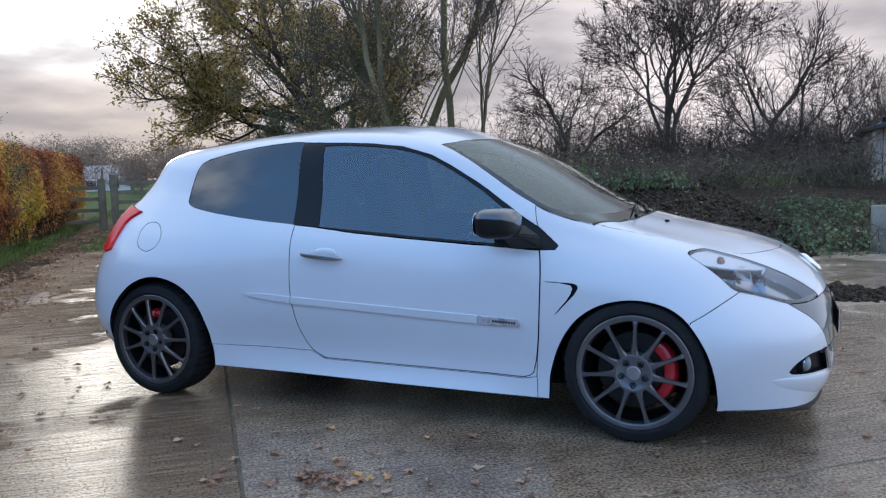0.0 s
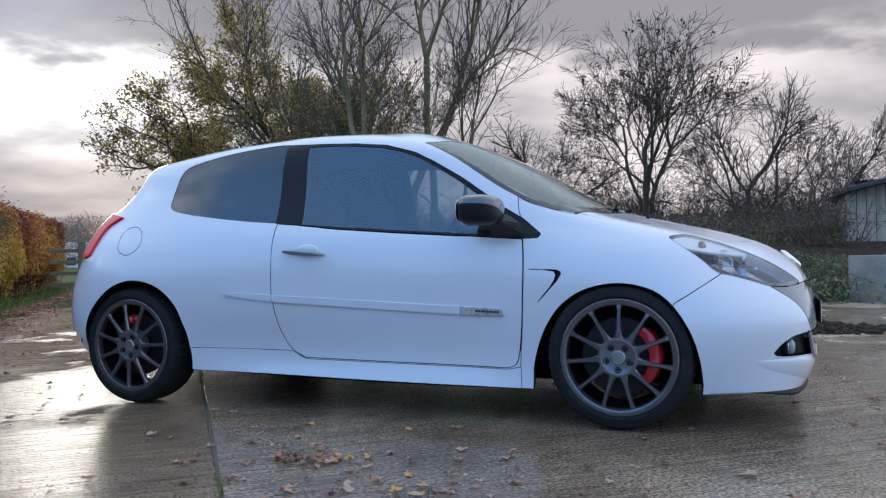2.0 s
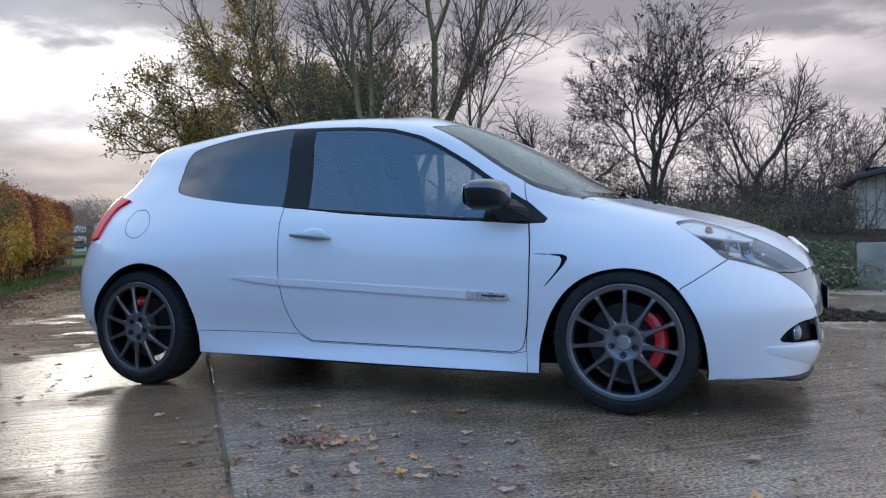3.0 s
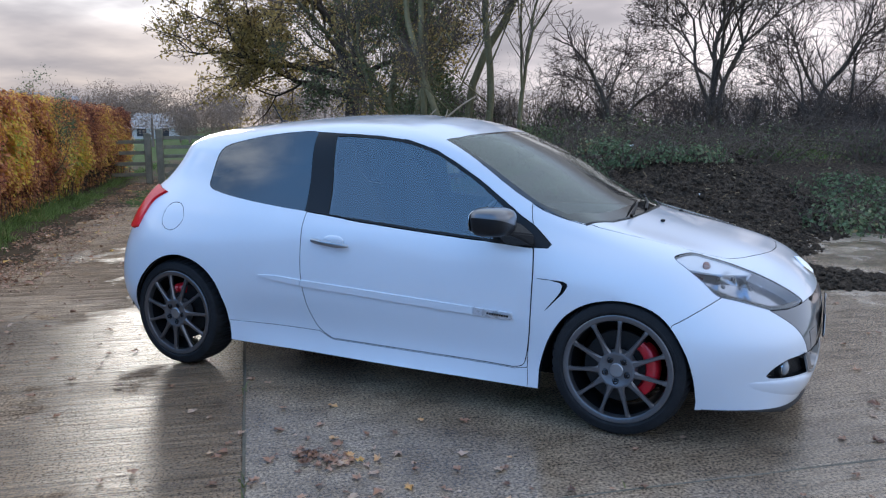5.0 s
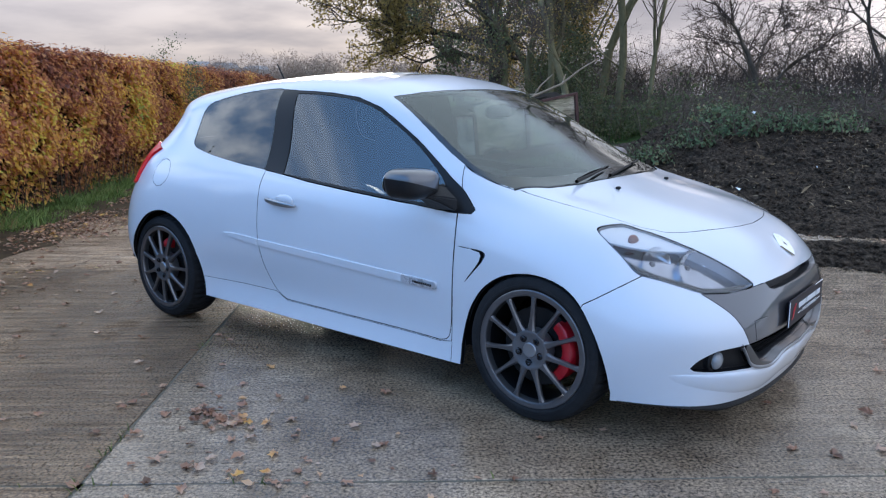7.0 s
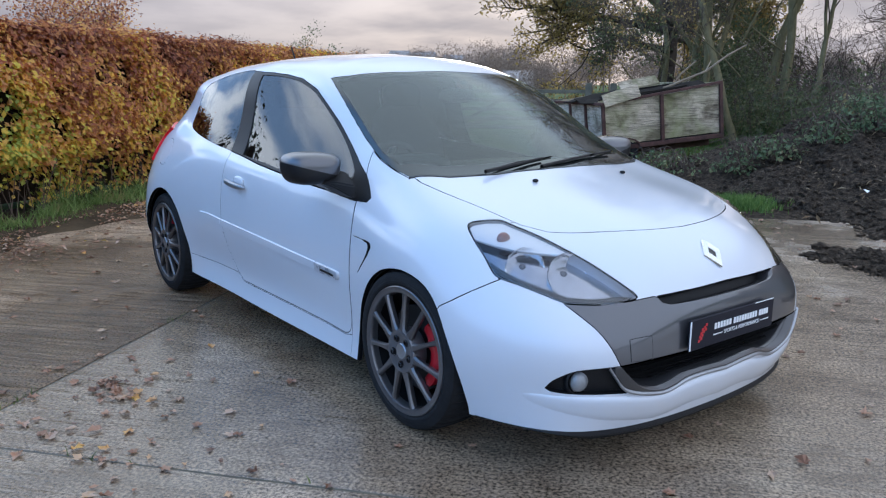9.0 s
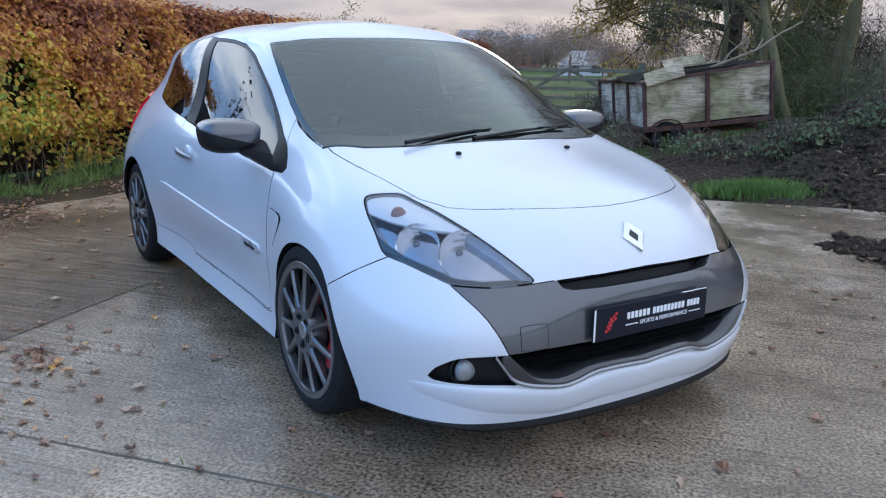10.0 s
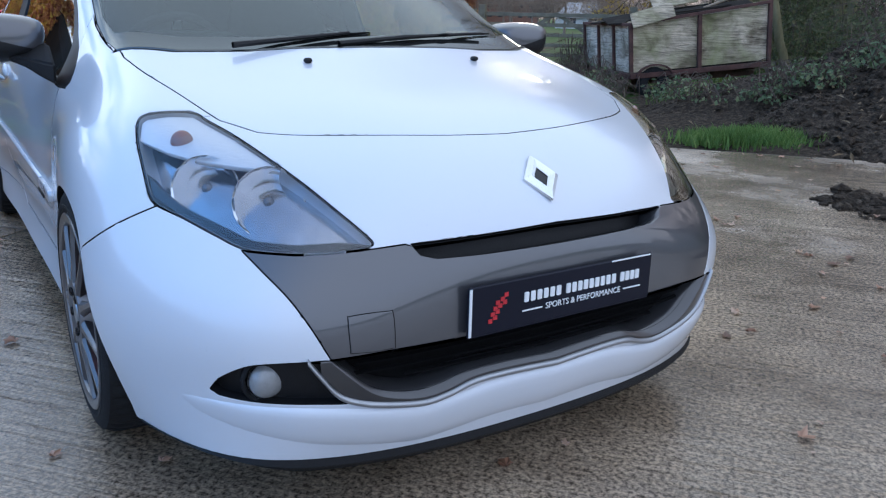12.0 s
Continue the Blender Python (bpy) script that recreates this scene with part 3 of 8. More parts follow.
def eased(p):
    """The last shaping of the whole skin: a few millimetres, as a smooth function of length and height."""
    x, w, z = p[:, 0], p[:, 1], p[:, 2]
    terms = np.stack([np.ones_like(x), x, z, x * x, x * z, z * z], axis=1)
    dx = terms @ np.array((.0116, -.0264, -.0336, .0087, .0251, .0078))
    dw = terms @ np.array((.0134, -.0117, -.0012, .0017, .0091, -.0114)) * np.clip(w / .6, 0, 1)
    dz = terms @ np.array((-.0032, .0006, -.0011, .0007, .0029, .0073))
    return np.stack([x + dx, w + dw, z + dz], axis=1)


def skin(u, v, shaped=True):
    """Points of the right half of the skin."""
    wu = spline_weights(KU, np.asarray(u, float))
    wv = spline_weights(KV, np.asarray(v, float))
    p = np.einsum("nj,jic->nic", wv, CONTROL)
    p = np.einsum("ni,nic->nc", wu, p)
    if shaped:
        p = eased(p)
    p[:, 1] *= -1
    return p


def skin_normal(u, v):
    e = 2e-3
    du = skin(u + e, v) - skin(u - e, v)
    dv = skin(u, v + e) - skin(u, v - e)
    n = np.cross(dv, du)
    n /= np.maximum(np.linalg.norm(n, axis=1), 1e-12)[:, None]
    c = np.array([0, 0, .6])
    p = skin(u, v)
    out = np.sum(n * (p - c), axis=1)
    n[out < 0] *= -1
    return n


NU, NV = 230, 170
GU, GV = np.meshgrid(np.linspace(U0, U1, NU), np.linspace(0, V1, NV), indexing="ij")
GRID = skin(GU.ravel(), GV.ravel(), False)


def skin_tree():
    from mathutils.bvhtree import BVHTree
    tris = []
    for i in range(NU - 1):
        for j in range(NV - 1):
            a, b, c, d = i * NV + j, (i + 1) * NV + j, (i + 1) * NV + j + 1, i * NV + j + 1
            tris += [(a, b, c), (a, c, d)]
    return BVHTree.FromPolygons([Vector(p) for p in GRID], tris), tris


TREE, TRIS = skin_tree()


def on_skin(start, way):
    """Where a ray first meets the right half of the skin, as (u, v)."""
    hit, _, index, _ = TREE.ray_cast(Vector(start), Vector(way).normalized())
    if hit is None:
        hit, _, index, _ = TREE.find_nearest(Vector(start) + Vector(way).normalized() * 2)
    ids = TRIS[index]
    a, b, c = (Vector(GRID[k]) for k in ids)
    n = (b - a).cross(c - a)
    area = max(n.dot(n), 1e-14)
    wb = (hit - a).cross(c - a).dot(n) / area
    wc = (b - a).cross(hit - a).dot(n) / area
    fu, fv = GU.ravel(), GV.ravel()
    w = (1 - wb - wc, wb, wc)
    return (sum(k * fu[i] for k, i in zip(w, ids)), sum(k * fv[i] for k, i in zip(w, ids)))


def dense(points, step=.02, closed=False):
    out = []
    pts = list(points) + ([points[0]] if closed else [])
    for a, b in zip(pts, pts[1:]):
        n = max(1, math.ceil(math.dist(a, b) / step))
        out += [tuple(p + (q - p) * k / n for p, q in zip(a, b)) for k in range(n)]
    return out if closed else out + [tuple(pts[-1])]


def smooth(points, closed=False, n=8):
    """A Catmull-Rom curve through the points."""
    m = len(points)
    out = []
    for i in range(m if closed else m - 1):
        p = [points[(i + k) % m] if closed else points[min(max(i + k, 0), m - 1)] for k in (-1, 0, 1, 2)]
        for s in range(n):
            r = s / n
            out.append(tuple(.5 * (2 * b + (c - a) * r + (2 * a - 5 * b + 4 * c - d) * r * r + (3 * b - a - 3 * c + d) * r ** 3)
                             for a, b, c, d in zip(*p)))
    return out if closed else out + [tuple(points[-1])]


def side(points, **k):
    return [on_skin((x, -3, z), (0, 1, 0)) for x, z in dense(points, **k)]


def front(points, **k):
    return [on_skin((5, -w, z), (-1, 0, 0)) for w, z in dense(points, **k)]


def top(points, **k):
    return [on_skin((x, -w, 4), (0, 0, -1)) for x, w in dense(points, **k)]


def corner(points, way=(-.7, .7, -.15), **k):
    """Points given in space near the skin, laid on to it along a slanting way."""
    return [on_skin(Vector(p) - 2 * Vector(way), way) for p in dense(points, **k)]

# ---------------------------------------------------------------- the car's panels, cut out of the skin
def mesh_object(name, verts, faces, mat, parent=None, label="", normals=None, flat=False):
    me = bpy.data.meshes.new(name)
    me.from_pydata([tuple(v) for v in verts], [], [tuple(f) for f in faces])
    me.materials.append(mat)
    if not flat:
        me.shade_smooth()
    if normals is not None:
        me.normals_split_custom_set_from_vertices([tuple(n) for n in normals])
    ob = new(name, me)
    ob.parent = parent
    if label:
        ob["label"] = label
    return ob


def part(name, bm, mat, parent, label="", smooth=True, angle=None):
    """Links a bmesh as one mesh object under a thing or a part."""
    bmesh.ops.recalc_face_normals(bm, faces=bm.faces)
    me = bpy.data.meshes.new(name)
    bm.to_mesh(me)
    bm.free()
    me.materials.append(mat)
    if smooth:
        me.shade_smooth()
        me.set_sharp_from_angle(angle=radians(angle or 35))
    ob = new(name, me)
    ob.parent = parent
    if label:
        ob["label"] = label
    return ob


def inside(polygon, pts):
    p = np.array(polygon)
    q = np.roll(p, -1, axis=0)
    x, y = pts[:, 0:1], pts[:, 1:2]
    cross = (p[:, 1] > y) != (q[:, 1] > y)
    dy = np.where(q[:, 1] == p[:, 1], 1e-12, q[:, 1] - p[:, 1])
    return (np.sum(cross & (x < (q[:, 0] - p[:, 0]) * (y - p[:, 1]) / dy + p[:, 0]), axis=1) % 2) == 1


def cut_skin(regions, nu=170, nv=130):
    """Triangulates the skin's plane so that every outline runs along edges. Gives places (u, v), triangles and each one's region."""
    from mathutils.geometry import delaunay_2d_cdt
    us, vs = np.linspace(U0, U1, nu), np.linspace(0, V1, nv)
    pts = [Vector((a, b)) for a in us for b in vs]
    edges = []
    for i in range(nu - 1):
        edges += [(i * nv, (i + 1) * nv), (i * nv + nv - 1, (i + 1) * nv + nv - 1)]
    for j in range(nv - 1):
        edges += [(j, j + 1), ((nu - 1) * nv + j, (nu - 1) * nv + j + 1)]
    for _, poly in regions:
        k = len(pts)
        # long straight edges bend with the skin too
        fine = []
        for p, q in zip(poly, list(poly[1:]) + [poly[0]]):
            p, q = Vector(p), Vector(q)
            n = max(1, int((q - p).length / .02)) if U0 - .1 < p.x < U1 + .1 and U0 - .1 < q.x < U1 + .1 else 1
            fine += [p.lerp(q, i / n) for i in range(n)]
        pts += fine
        edges += [(k + i, k + (i + 1) % len(fine)) for i in range(len(fine))]
    out = delaunay_2d_cdt(pts, edges, [], 0, 1e-6)
    uv = np.array([tuple(p) for p in out[0]])
    tri = np.array([f for f in out[2] if len(f) == 3])
    mid = uv[tri].mean(axis=1)
    keep = (mid[:, 0] > U0) & (mid[:, 0] < U1) & (mid[:, 1] > 0) & (mid[:, 1] < V1)
    tri, mid = tri[keep], mid[keep]
    kind = np.full(len(tri), -1)
    for k in range(len(regions) - 1, -1, -1):
        kind[inside(regions[k][1], mid)] = k
    return uv, tri, kind


def panel_arrays(uv, tri, gap=.0018, depth=.014, offset=0.0, rim=True):
    """One panel: its face drawn in by the gap, a rounded edge, and a flange that turns inwards."""
    used = np.unique(tri)
    index = {k: i for i, k in enumerate(used)}
    u = np.clip(uv[used, 0], U0, U1)
    v = np.clip(uv[used, 1], 0, V1)
    pos, nor = skin(u, v), skin_normal(u, v)
    middle = (u < U0 + 1e-5) | (u > U1 - 1e-5) | (v > V1 - 1e-5)
    pos[middle, 1] = 0
    nor[middle, 1] = 0
    nor[np.linalg.norm(nor, axis=1) < 1e-6] = (0, 0, 1)
    nor /= np.linalg.norm(nor, axis=1)[:, None]
    faces = [tuple(index[k] for k in t) for t in tri]
    # outward winding
    a, b, c = (pos[[f[k] for f in faces]] for k in range(3))
    flip = np.sum(np.cross(b - a, c - a) * nor[[f[0] for f in faces]], axis=1) < 0
    faces = [(f[0], f[2], f[1]) if w else f for f, w in zip(faces, flip)]
    shared = {}
    for f in faces:
        for p, q in ((f[0], f[1]), (f[1], f[2]), (f[2], f[0])):
            shared.setdefault((min(p, q), max(p, q)), []).append((p, q))
    border = [e[0] for e in shared.values() if len(e) == 1 and not (middle[e[0][0]] and middle[e[0][1]])]
    pos = pos + nor * offset
    if not rim or not border:
        return pos, faces, nor, middle
    out = np.zeros_like(pos)
    for p, q in border:
        d = pos[q] - pos[p]
        length = np.linalg.norm(d)
        if length > 1e-9:
            for k in (p, q):
                out[k] += np.cross(d / length, nor[k])
    edge = sorted({k for e in border for k in e})
    out_n = np.linalg.norm(out, axis=1)
    out[edge] /= np.maximum(out_n[edge], 1e-9)[:, None]
    out[middle, 1] = 0
    base = pos.copy()
    pos[edge] = base[edge] - out[edge] * (gap + .0012)
    n0 = len(pos)
    ring = {k: i for i, k in enumerate(edge)}
    r1 = base[edge] - out[edge] * gap - nor[edge] * .0012
    r2 = r1 - nor[edge] * depth
    n1 = (nor[edge] + out[edge]) / 1.42
    allpos = np.concatenate([pos, r1, r2])
    allnor = np.concatenate([nor, n1, out[edge]])
    m = len(edge)
    for p, q in border:
        i, j = ring[p], ring[q]
        faces.append((q, p, n0 + i, n0 + j))
        faces.append((n0 + j, n0 + i, n0 + m + i, n0 + m + j))
    return allpos, faces, allnor, np.concatenate([middle, middle[edge], middle[edge]])


def mirrored(pos, faces, nor):
    s = np.array([1, -1, 1])
    return pos * s, [tuple(reversed(f)) for f in faces], nor * s


def joined(pos, faces, nor, middle):
    """Both halves as one mesh, welded along the car's middle."""
    p2, f2, n2 = mirrored(pos, faces, nor)
    n = len(pos)
    to, extra = [], []
    for i in range(n):
        if middle[i]:
            to.append(i)
        else:
            to.append(n + len(extra))
            extra.append(i)
    return np.concatenate([pos, p2[extra]]), faces + [tuple(to[k] for k in f) for f in f2], np.concatenate([nor, n2[extra]])


def open_below(curve):
    """Closes a curve that starts and ends near the lower edge by going round outside of it."""
    return curve + [(curve[-1][0], -.3), (curve[0][0], -.3)]


def open_ahead(curve):
    """Closes a curve whose two ends lie on the nose's middle by going round outside of it."""
    return curve + [(U0 - .3, curve[-1][1]), (U0 - .3, curve[0][1])]


ARCH_F = open_below(side(smooth([(.926, .19), (.930, .27), (.957, .364), (.999, .451), (1.066, .535), (1.166, .596), (1.298, .62), (1.423, .598), (1.512, .538),
                                 (1.586, .426), (1.622, .312), (1.634, .20)])))
ARCH_R = open_below(side(smooth([(-1.655, .26), (-1.645, .34), (-1.611, .443), (-1.538, .540), (-1.415, .630), (-1.27, .663), (-1.115, .628), (-1.003, .537),
                                 (-.950, .40), (-.935, .28), (-.930, .225)])))
HEADLIGHT = corner(smooth([(1.511, -.731, .794), (1.499, -.710, .808), (1.525, -.670, .816), (1.562, -.622, .816), (1.61, -.606, .803), (1.692, -.572, .777),
                           (1.787, -.536, .740), (1.869, -.498, .700), (1.944, -.460, .655), (1.990, -.430, .620), (2.006, -.418, .600), (1.992, -.45, .590),
                           (1.975, -.51, .586), (1.944, -.570, .586), (1.892, -.636, .592), (1.836, -.674, .611), (1.761, -.717, .636), (1.705, -.748, .651),
                           (1.675, -.756, .668), (1.625, -.752, .712), (1.555, -.745, .765)], True, 5), step=.012, closed=True)
SCREEN_OUT = open_ahead(top([(.452, 0), (.447, .20), (.430, .40), (.395, .52), (.344, .596), (.46, .626), (.574, .646), (.72, .664), (.888, .684), (1.011, .687), (1.089, .679),
                             (1.174, .545), (1.225, .36), (1.25, .16), (1.255, 0)]))
SCREEN_IN = open_ahead(top([(.470, 0), (.465, .20), (.448, .395), (.413, .512), (.378, .585), (.48, .612), (.59, .630), (.73, .648), (.89, .667), (1.00, .662),
                            (1.10, .53), (1.15, .355), (1.175, .16), (1.18, 0)]))
QUARTER = side(smooth([(-1.126, 1.085), (-1.124, 1.058), (-1.095, 1.035), (-1.022, 1.016), (-.85, .988), (-.60, .957), (-.410, .939)]) +
               smooth([(-.410, 1.348), (-.497, 1.352), (-.705, 1.336), (-.919, 1.303), (-1.050, 1.270), (-1.097, 1.222), (-1.120, 1.14), (-1.126, 1.085)])[:-1], closed=True)
DOOR_GLASS = side([(-.262, .928)] + smooth([(-.276, 1.325), (-.165, 1.323), (-.002, 1.311), (.157, 1.289), (.314, 1.241), (.436, 1.176), (.553, 1.104), (.675, 1.013), (.772, .929)])
                  + [(.80, .842), (.585, .857), (.241, .884), (-.068, .911)], closed=True)
FRAME = side([(-.410, .936), (-.274, .924), (-.068, .898), (.241, .871), (.585, .844), (.865, .820), (.950, .822), (.962, .838), (.900, .888), (.865, .916), (.80, .952), (.69, 1.03),
              (.565, 1.118), (.446, 1.190), (.322, 1.256), (.162, 1.304), (-.002, 1.324), (-.165, 1.336), (-.278, 1.340), (-.410, 1.348)], closed=True)
DOOR = side(smooth([(-.398, .934), (-.404, .815), (-.406, .620), (-.396, .507), (-.377, .408), (-.330, .318), (-.250, .272)]) + [(.228, .261), (.654, .253)]
            + smooth([(.795, .249), (.840, .264), (.860, .311), (.881, .461), (.890, .683), (.884, .80), (.872, .83)]) + [(.585, .842), (.241, .869), (-.068, .896), (-.274, .922)], closed=True)
WING = open_below(side(smooth([(.835, 1.012), (.848, .95), (.866, .90), (.886, .80), (.892, .683), (.883, .461), (.868, .32), (.862, .17)])))
WING = WING[:-2] + [(WING[-3][0], -.3), (U0 - .3, -.3), (U0 - .3, on_skin((1.15, -.66, 3), (0, 0, -1))[1]), on_skin((1.15, -.60, 3), (0, 0, -1)), on_skin((1.10, -.685, 3), (0, 0, -1))] \
    + [on_skin((1.011, -.690, 3), (0, 0, -1)), on_skin((.90, -.688, 3), (0, 0, -1))]
BONNET_EDGE = smooth([(1.262, 0), (1.258, .15), (1.232, .365), (1.180, .553), (1.105, .672)])
BONNET = open_ahead(top(BONNET_EDGE + smooth([(1.156, .675), (1.30, .657), (1.424, .632), (1.552, .604), (1.622, .585)]) +
                        smooth([(1.70, .53), (1.745, .460), (1.795, .36), (1.832, .26), (1.855, .15), (1.865, 0)])))
SCUTTLE = open_ahead(top([(1.245, 0), (1.24, .16), (1.215, .36), (1.165, .545), (1.085, .675), (1.10, .69), (1.19, .56), (1.24, .37), (1.266, .16), (1.27, 0)]))
BUMPER_SEAM = side([(1.530, .538), (1.577, .566), (1.649, .613), (1.72, .66)])
BUMPER = side([(1.50, .19), (1.50, .48)]) + BUMPER_SEAM + top([(1.59, .62), (1.62, .50), (1.66, .25), (1.66, 0)])
BUMPER = BUMPER + [(U0 - .3, BUMPER[-1][1]), (U0 - .3, -.3), (BUMPER[0][0], -.3)]
BAR = open_ahead(front([(0, .588), (.325, .588), (.36, .598), (.44, .592), (.56, .585), (.632, .588)] + smooth([(.641, .590), (.619, .557), (.590, .515), (.562, .462), (.541, .418), (.531, .398)])
                       + [(.418, .403), (.242, .401), (0, .401)]))
SLOT = open_ahead(front([(0, .607), (.349, .598), (.335, .577), (.302, .568), (.20, .566), (0, .566)]))
LOWER = smooth([(.531, .397), (.502, .366), (.452, .320), (.40, .297), (.335, .286), (.28, .293), (.22, .310), (.12, .312), (0, .306)])
GRILLE = open_ahead(front([(0, .400), (.242, .400), (.418, .402)] + LOWER))
CHIN = open_ahead(front([(0, .40), (.418, .402), (.531, .397), (.568, .396)] + smooth([(.545, .362), (.512, .322), (.470, .300), (.405, .285), (.335, .2745), (.28, .2815), (.218, .2985), (.12, .3005), (0, .2945)])))
FOG = front(smooth([(.722, .322), (.708, .353), (.675, .381), (.640, .391), (.585, .395), (.552, .395)]) + smooth([(.550, .362), (.520, .322), (.492, .300), (.562, .303), (.664, .306), (.710, .312)]), closed=True)
TAIL = side(smooth([(-1.455, 1.005), (-1.547, .956), (-1.598, .878), (-1.634, .800)]) + [(-1.70, .785), (-1.79, .80), (-1.76, .90), (-1.70, 1.0), (-1.60, 1.035)], closed=True)
FUEL = side(smooth([(-1.262, .915), (-1.25, .86), (-1.285, .815), (-1.345, .800), (-1.405, .832), (-1.41, .90), (-1.37, .945), (-1.305, .948)], True), closed=True)
SKIRT = open_below(side([(-.928, .235), (-.932, .312), (-.60, .310), (-.332, .304), (-.250, .266), (.228, .255), (.654, .247), (.80, .243), (.866, .255), (.870, .18)]))
VENT = side([(.908, .686), (1.040, .6805), (1.058, .673), (1.061, .663), (1.046, .636), (1.006, .594), (.955, .540), (1.010, .604), (1.032, .636), (1.039, .660), (1.030, .675), (.976, .6832)], closed=True)
REAR_GLASS = [(KU[2 + 13] - .05, KV[5] + .02), (U1 + .2, KV[5] + .02), (U1 + .2, KV[7] - .03), (KU[2 + 13] - .02, KV[7] - .03)]

REGIONS = [("arch", ARCH_F), ("arch", ARCH_R), ("headlight", HEADLIGHT), ("glass_front", SCREEN_IN), ("screen_border", SCREEN_OUT), ("glass_door", DOOR_GLASS), ("glass_quarter", QUARTER),
           ("frame", FRAME), ("glass_rear", REAR_GLASS), ("slot", SLOT), ("grille", GRILLE), ("fog", FOG), ("chin", CHIN), ("bar", BAR), ("vent", VENT), ("tail", TAIL), ("fuel", FUEL),
           ("scuttle", SCUTTLE), ("bonnet", BONNET), ("bumper", BUMPER), ("door", DOOR), ("skirt", SKIRT), ("wing", WING)]
UV, TRI, KIND = cut_skin(REGIONS)


def triangles(name):
    ids = [k for k, r in enumerate(REGIONS) if r[0] == name] if name != "shell" else [-1]
    return TRI[np.isin(KIND, ids)]


def whole_panel(name, region, mat, parent, label="", **k):
    count = len(triangles(region))
    p, f, n, m = panel_arrays(UV, triangles(region), **k)
    half = len(f)
    p, f, n = joined(p, f, n, m)
    ob = mesh_object(name, p, f, mat, parent, label, n)
    return gap_shaded(ob, count, half)


def gap_shaded(ob, count, half):
    """Blackens a painted panel's inner flange: the joint's shade put into colour."""
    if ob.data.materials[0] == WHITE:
        ob.data.materials.append(SHADE_RUBBER)
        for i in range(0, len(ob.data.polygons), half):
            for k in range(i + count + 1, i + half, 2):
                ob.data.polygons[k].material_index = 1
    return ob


def side_panels(name, region, mat, parents, label="", **k):
    p, f, n, m = panel_arrays(UV, triangles(region), **k)
    count, half = len(triangles(region)), len(f)
    right = gap_shaded(mesh_object(name, p, f, mat, parents[0], label, n), count, half)
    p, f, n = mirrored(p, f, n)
    return right, gap_shaded(mesh_object(name, p, f, mat, parents[1], label, n), count, half)


def lifted(outline, height, step=.02, gap=0.0, depth=None):
    """A raised piece of trim over an outline on the skin."""
    from mathutils.geometry import delaunay_2d_cdt
    poly = np.array(outline)
    lo, hi = poly.min(axis=0), poly.max(axis=0)
    nx, ny = (max(2, int((hi[k] - lo[k]) / step)) for k in range(2))
    g = np.array([(a, b) for a in np.linspace(lo[0], hi[0], nx) for b in np.linspace(lo[1], hi[1], ny)])
    g = g[inside(outline, g)]
    n = len(outline)
    out = delaunay_2d_cdt([Vector(p) for p in outline] + [Vector(p) for p in g], [(i, (i + 1) % n) for i in range(n)], [], 1, 1e-6)
    uv = np.array([tuple(p) for p in out[0]])
    tri = np.array([f for f in out[2] if len(f) == 3])
    return panel_arrays(uv, tri, gap=gap, depth=depth or height + .004, offset=height)

# ---------------------------------------------------------------- the car
DARK_GREY = car_paint("dark_grey_paint", (.045, .045, .048), .4)
car = tagged(new("car"), "white three-door hatchback with grey trim, parked on wet concrete", "car")

shell = whole_panel("body_shell", "shell", WHITE, car, depth=.016)
bonnet = whole_panel("bonnet", "bonnet", WHITE, car, gap=.0017)
bumper = whole_panel("front_bumper", "bumper", WHITE, car, depth=.026)
side_panels("front_wing", "wing", WHITE, (car, car), depth=.02)
doors = side_panels("door", "door", WHITE, (car, car), gap=.0022)
side_panels("side_skirt", "skirt", WHITE, (car, car), gap=.001, depth=.05)
flap, flap_left = side_panels("fuel_flap", "fuel", WHITE, (car, car), gap=.0012)
bpy.data.objects.remove(flap_left)
screen = whole_panel("windscreen", "glass_front", SCREEN, car, "clear sloping windscreen", gap=0, depth=.004, offset=-.002)
whole_panel("border", "screen_border", PRINTED, screen, "black border band", gap=0, depth=.01, offset=-.002)
whole_panel("rear_window", "glass_rear", PRIVACY, car, gap=0, offset=-.002)
side_panels("window_pane", "glass_door", TINTED, doors, "tinted side glass", gap=0, depth=.004, offset=-.005)
# the window surround keeps clear of the pane
side_panels("window_frame", "frame", SATIN_BLACK, doors, "black window surround", gap=.001, depth=.008, offset=-.001)
side_panels("quarter_window", "glass_quarter", PRIVACY, (car, car), "dark privacy glass", gap=.001, depth=.006, offset=-.002)


def true_glass(ob):
    """Gives a pane the even curvature of bent glass, so that it mirrors without ripples."""
    me = ob.data
    co = np.array([tuple(v.co) for v in me.vertices])
    vn = np.array([tuple(v.normal) for v in me.vertices])
    mean = vn.mean(axis=0) / np.linalg.norm(vn.mean(axis=0))
    a, b = (0, 2) if abs(mean[1]) > abs(mean[0]) else (0, 1)
    p = co - co.mean(axis=0)
    terms = np.stack([np.ones(len(p)), p[:, a], p[:, b]], 1)
    flat = vn @ mean > .80
    fit = np.linalg.lstsq(terms[flat], vn[flat], rcond=None)[0]
    even = terms @ fit
    even /= np.linalg.norm(even, axis=1)[:, None]
    me.normals_split_custom_set_from_vertices([tuple(q) for q in even])


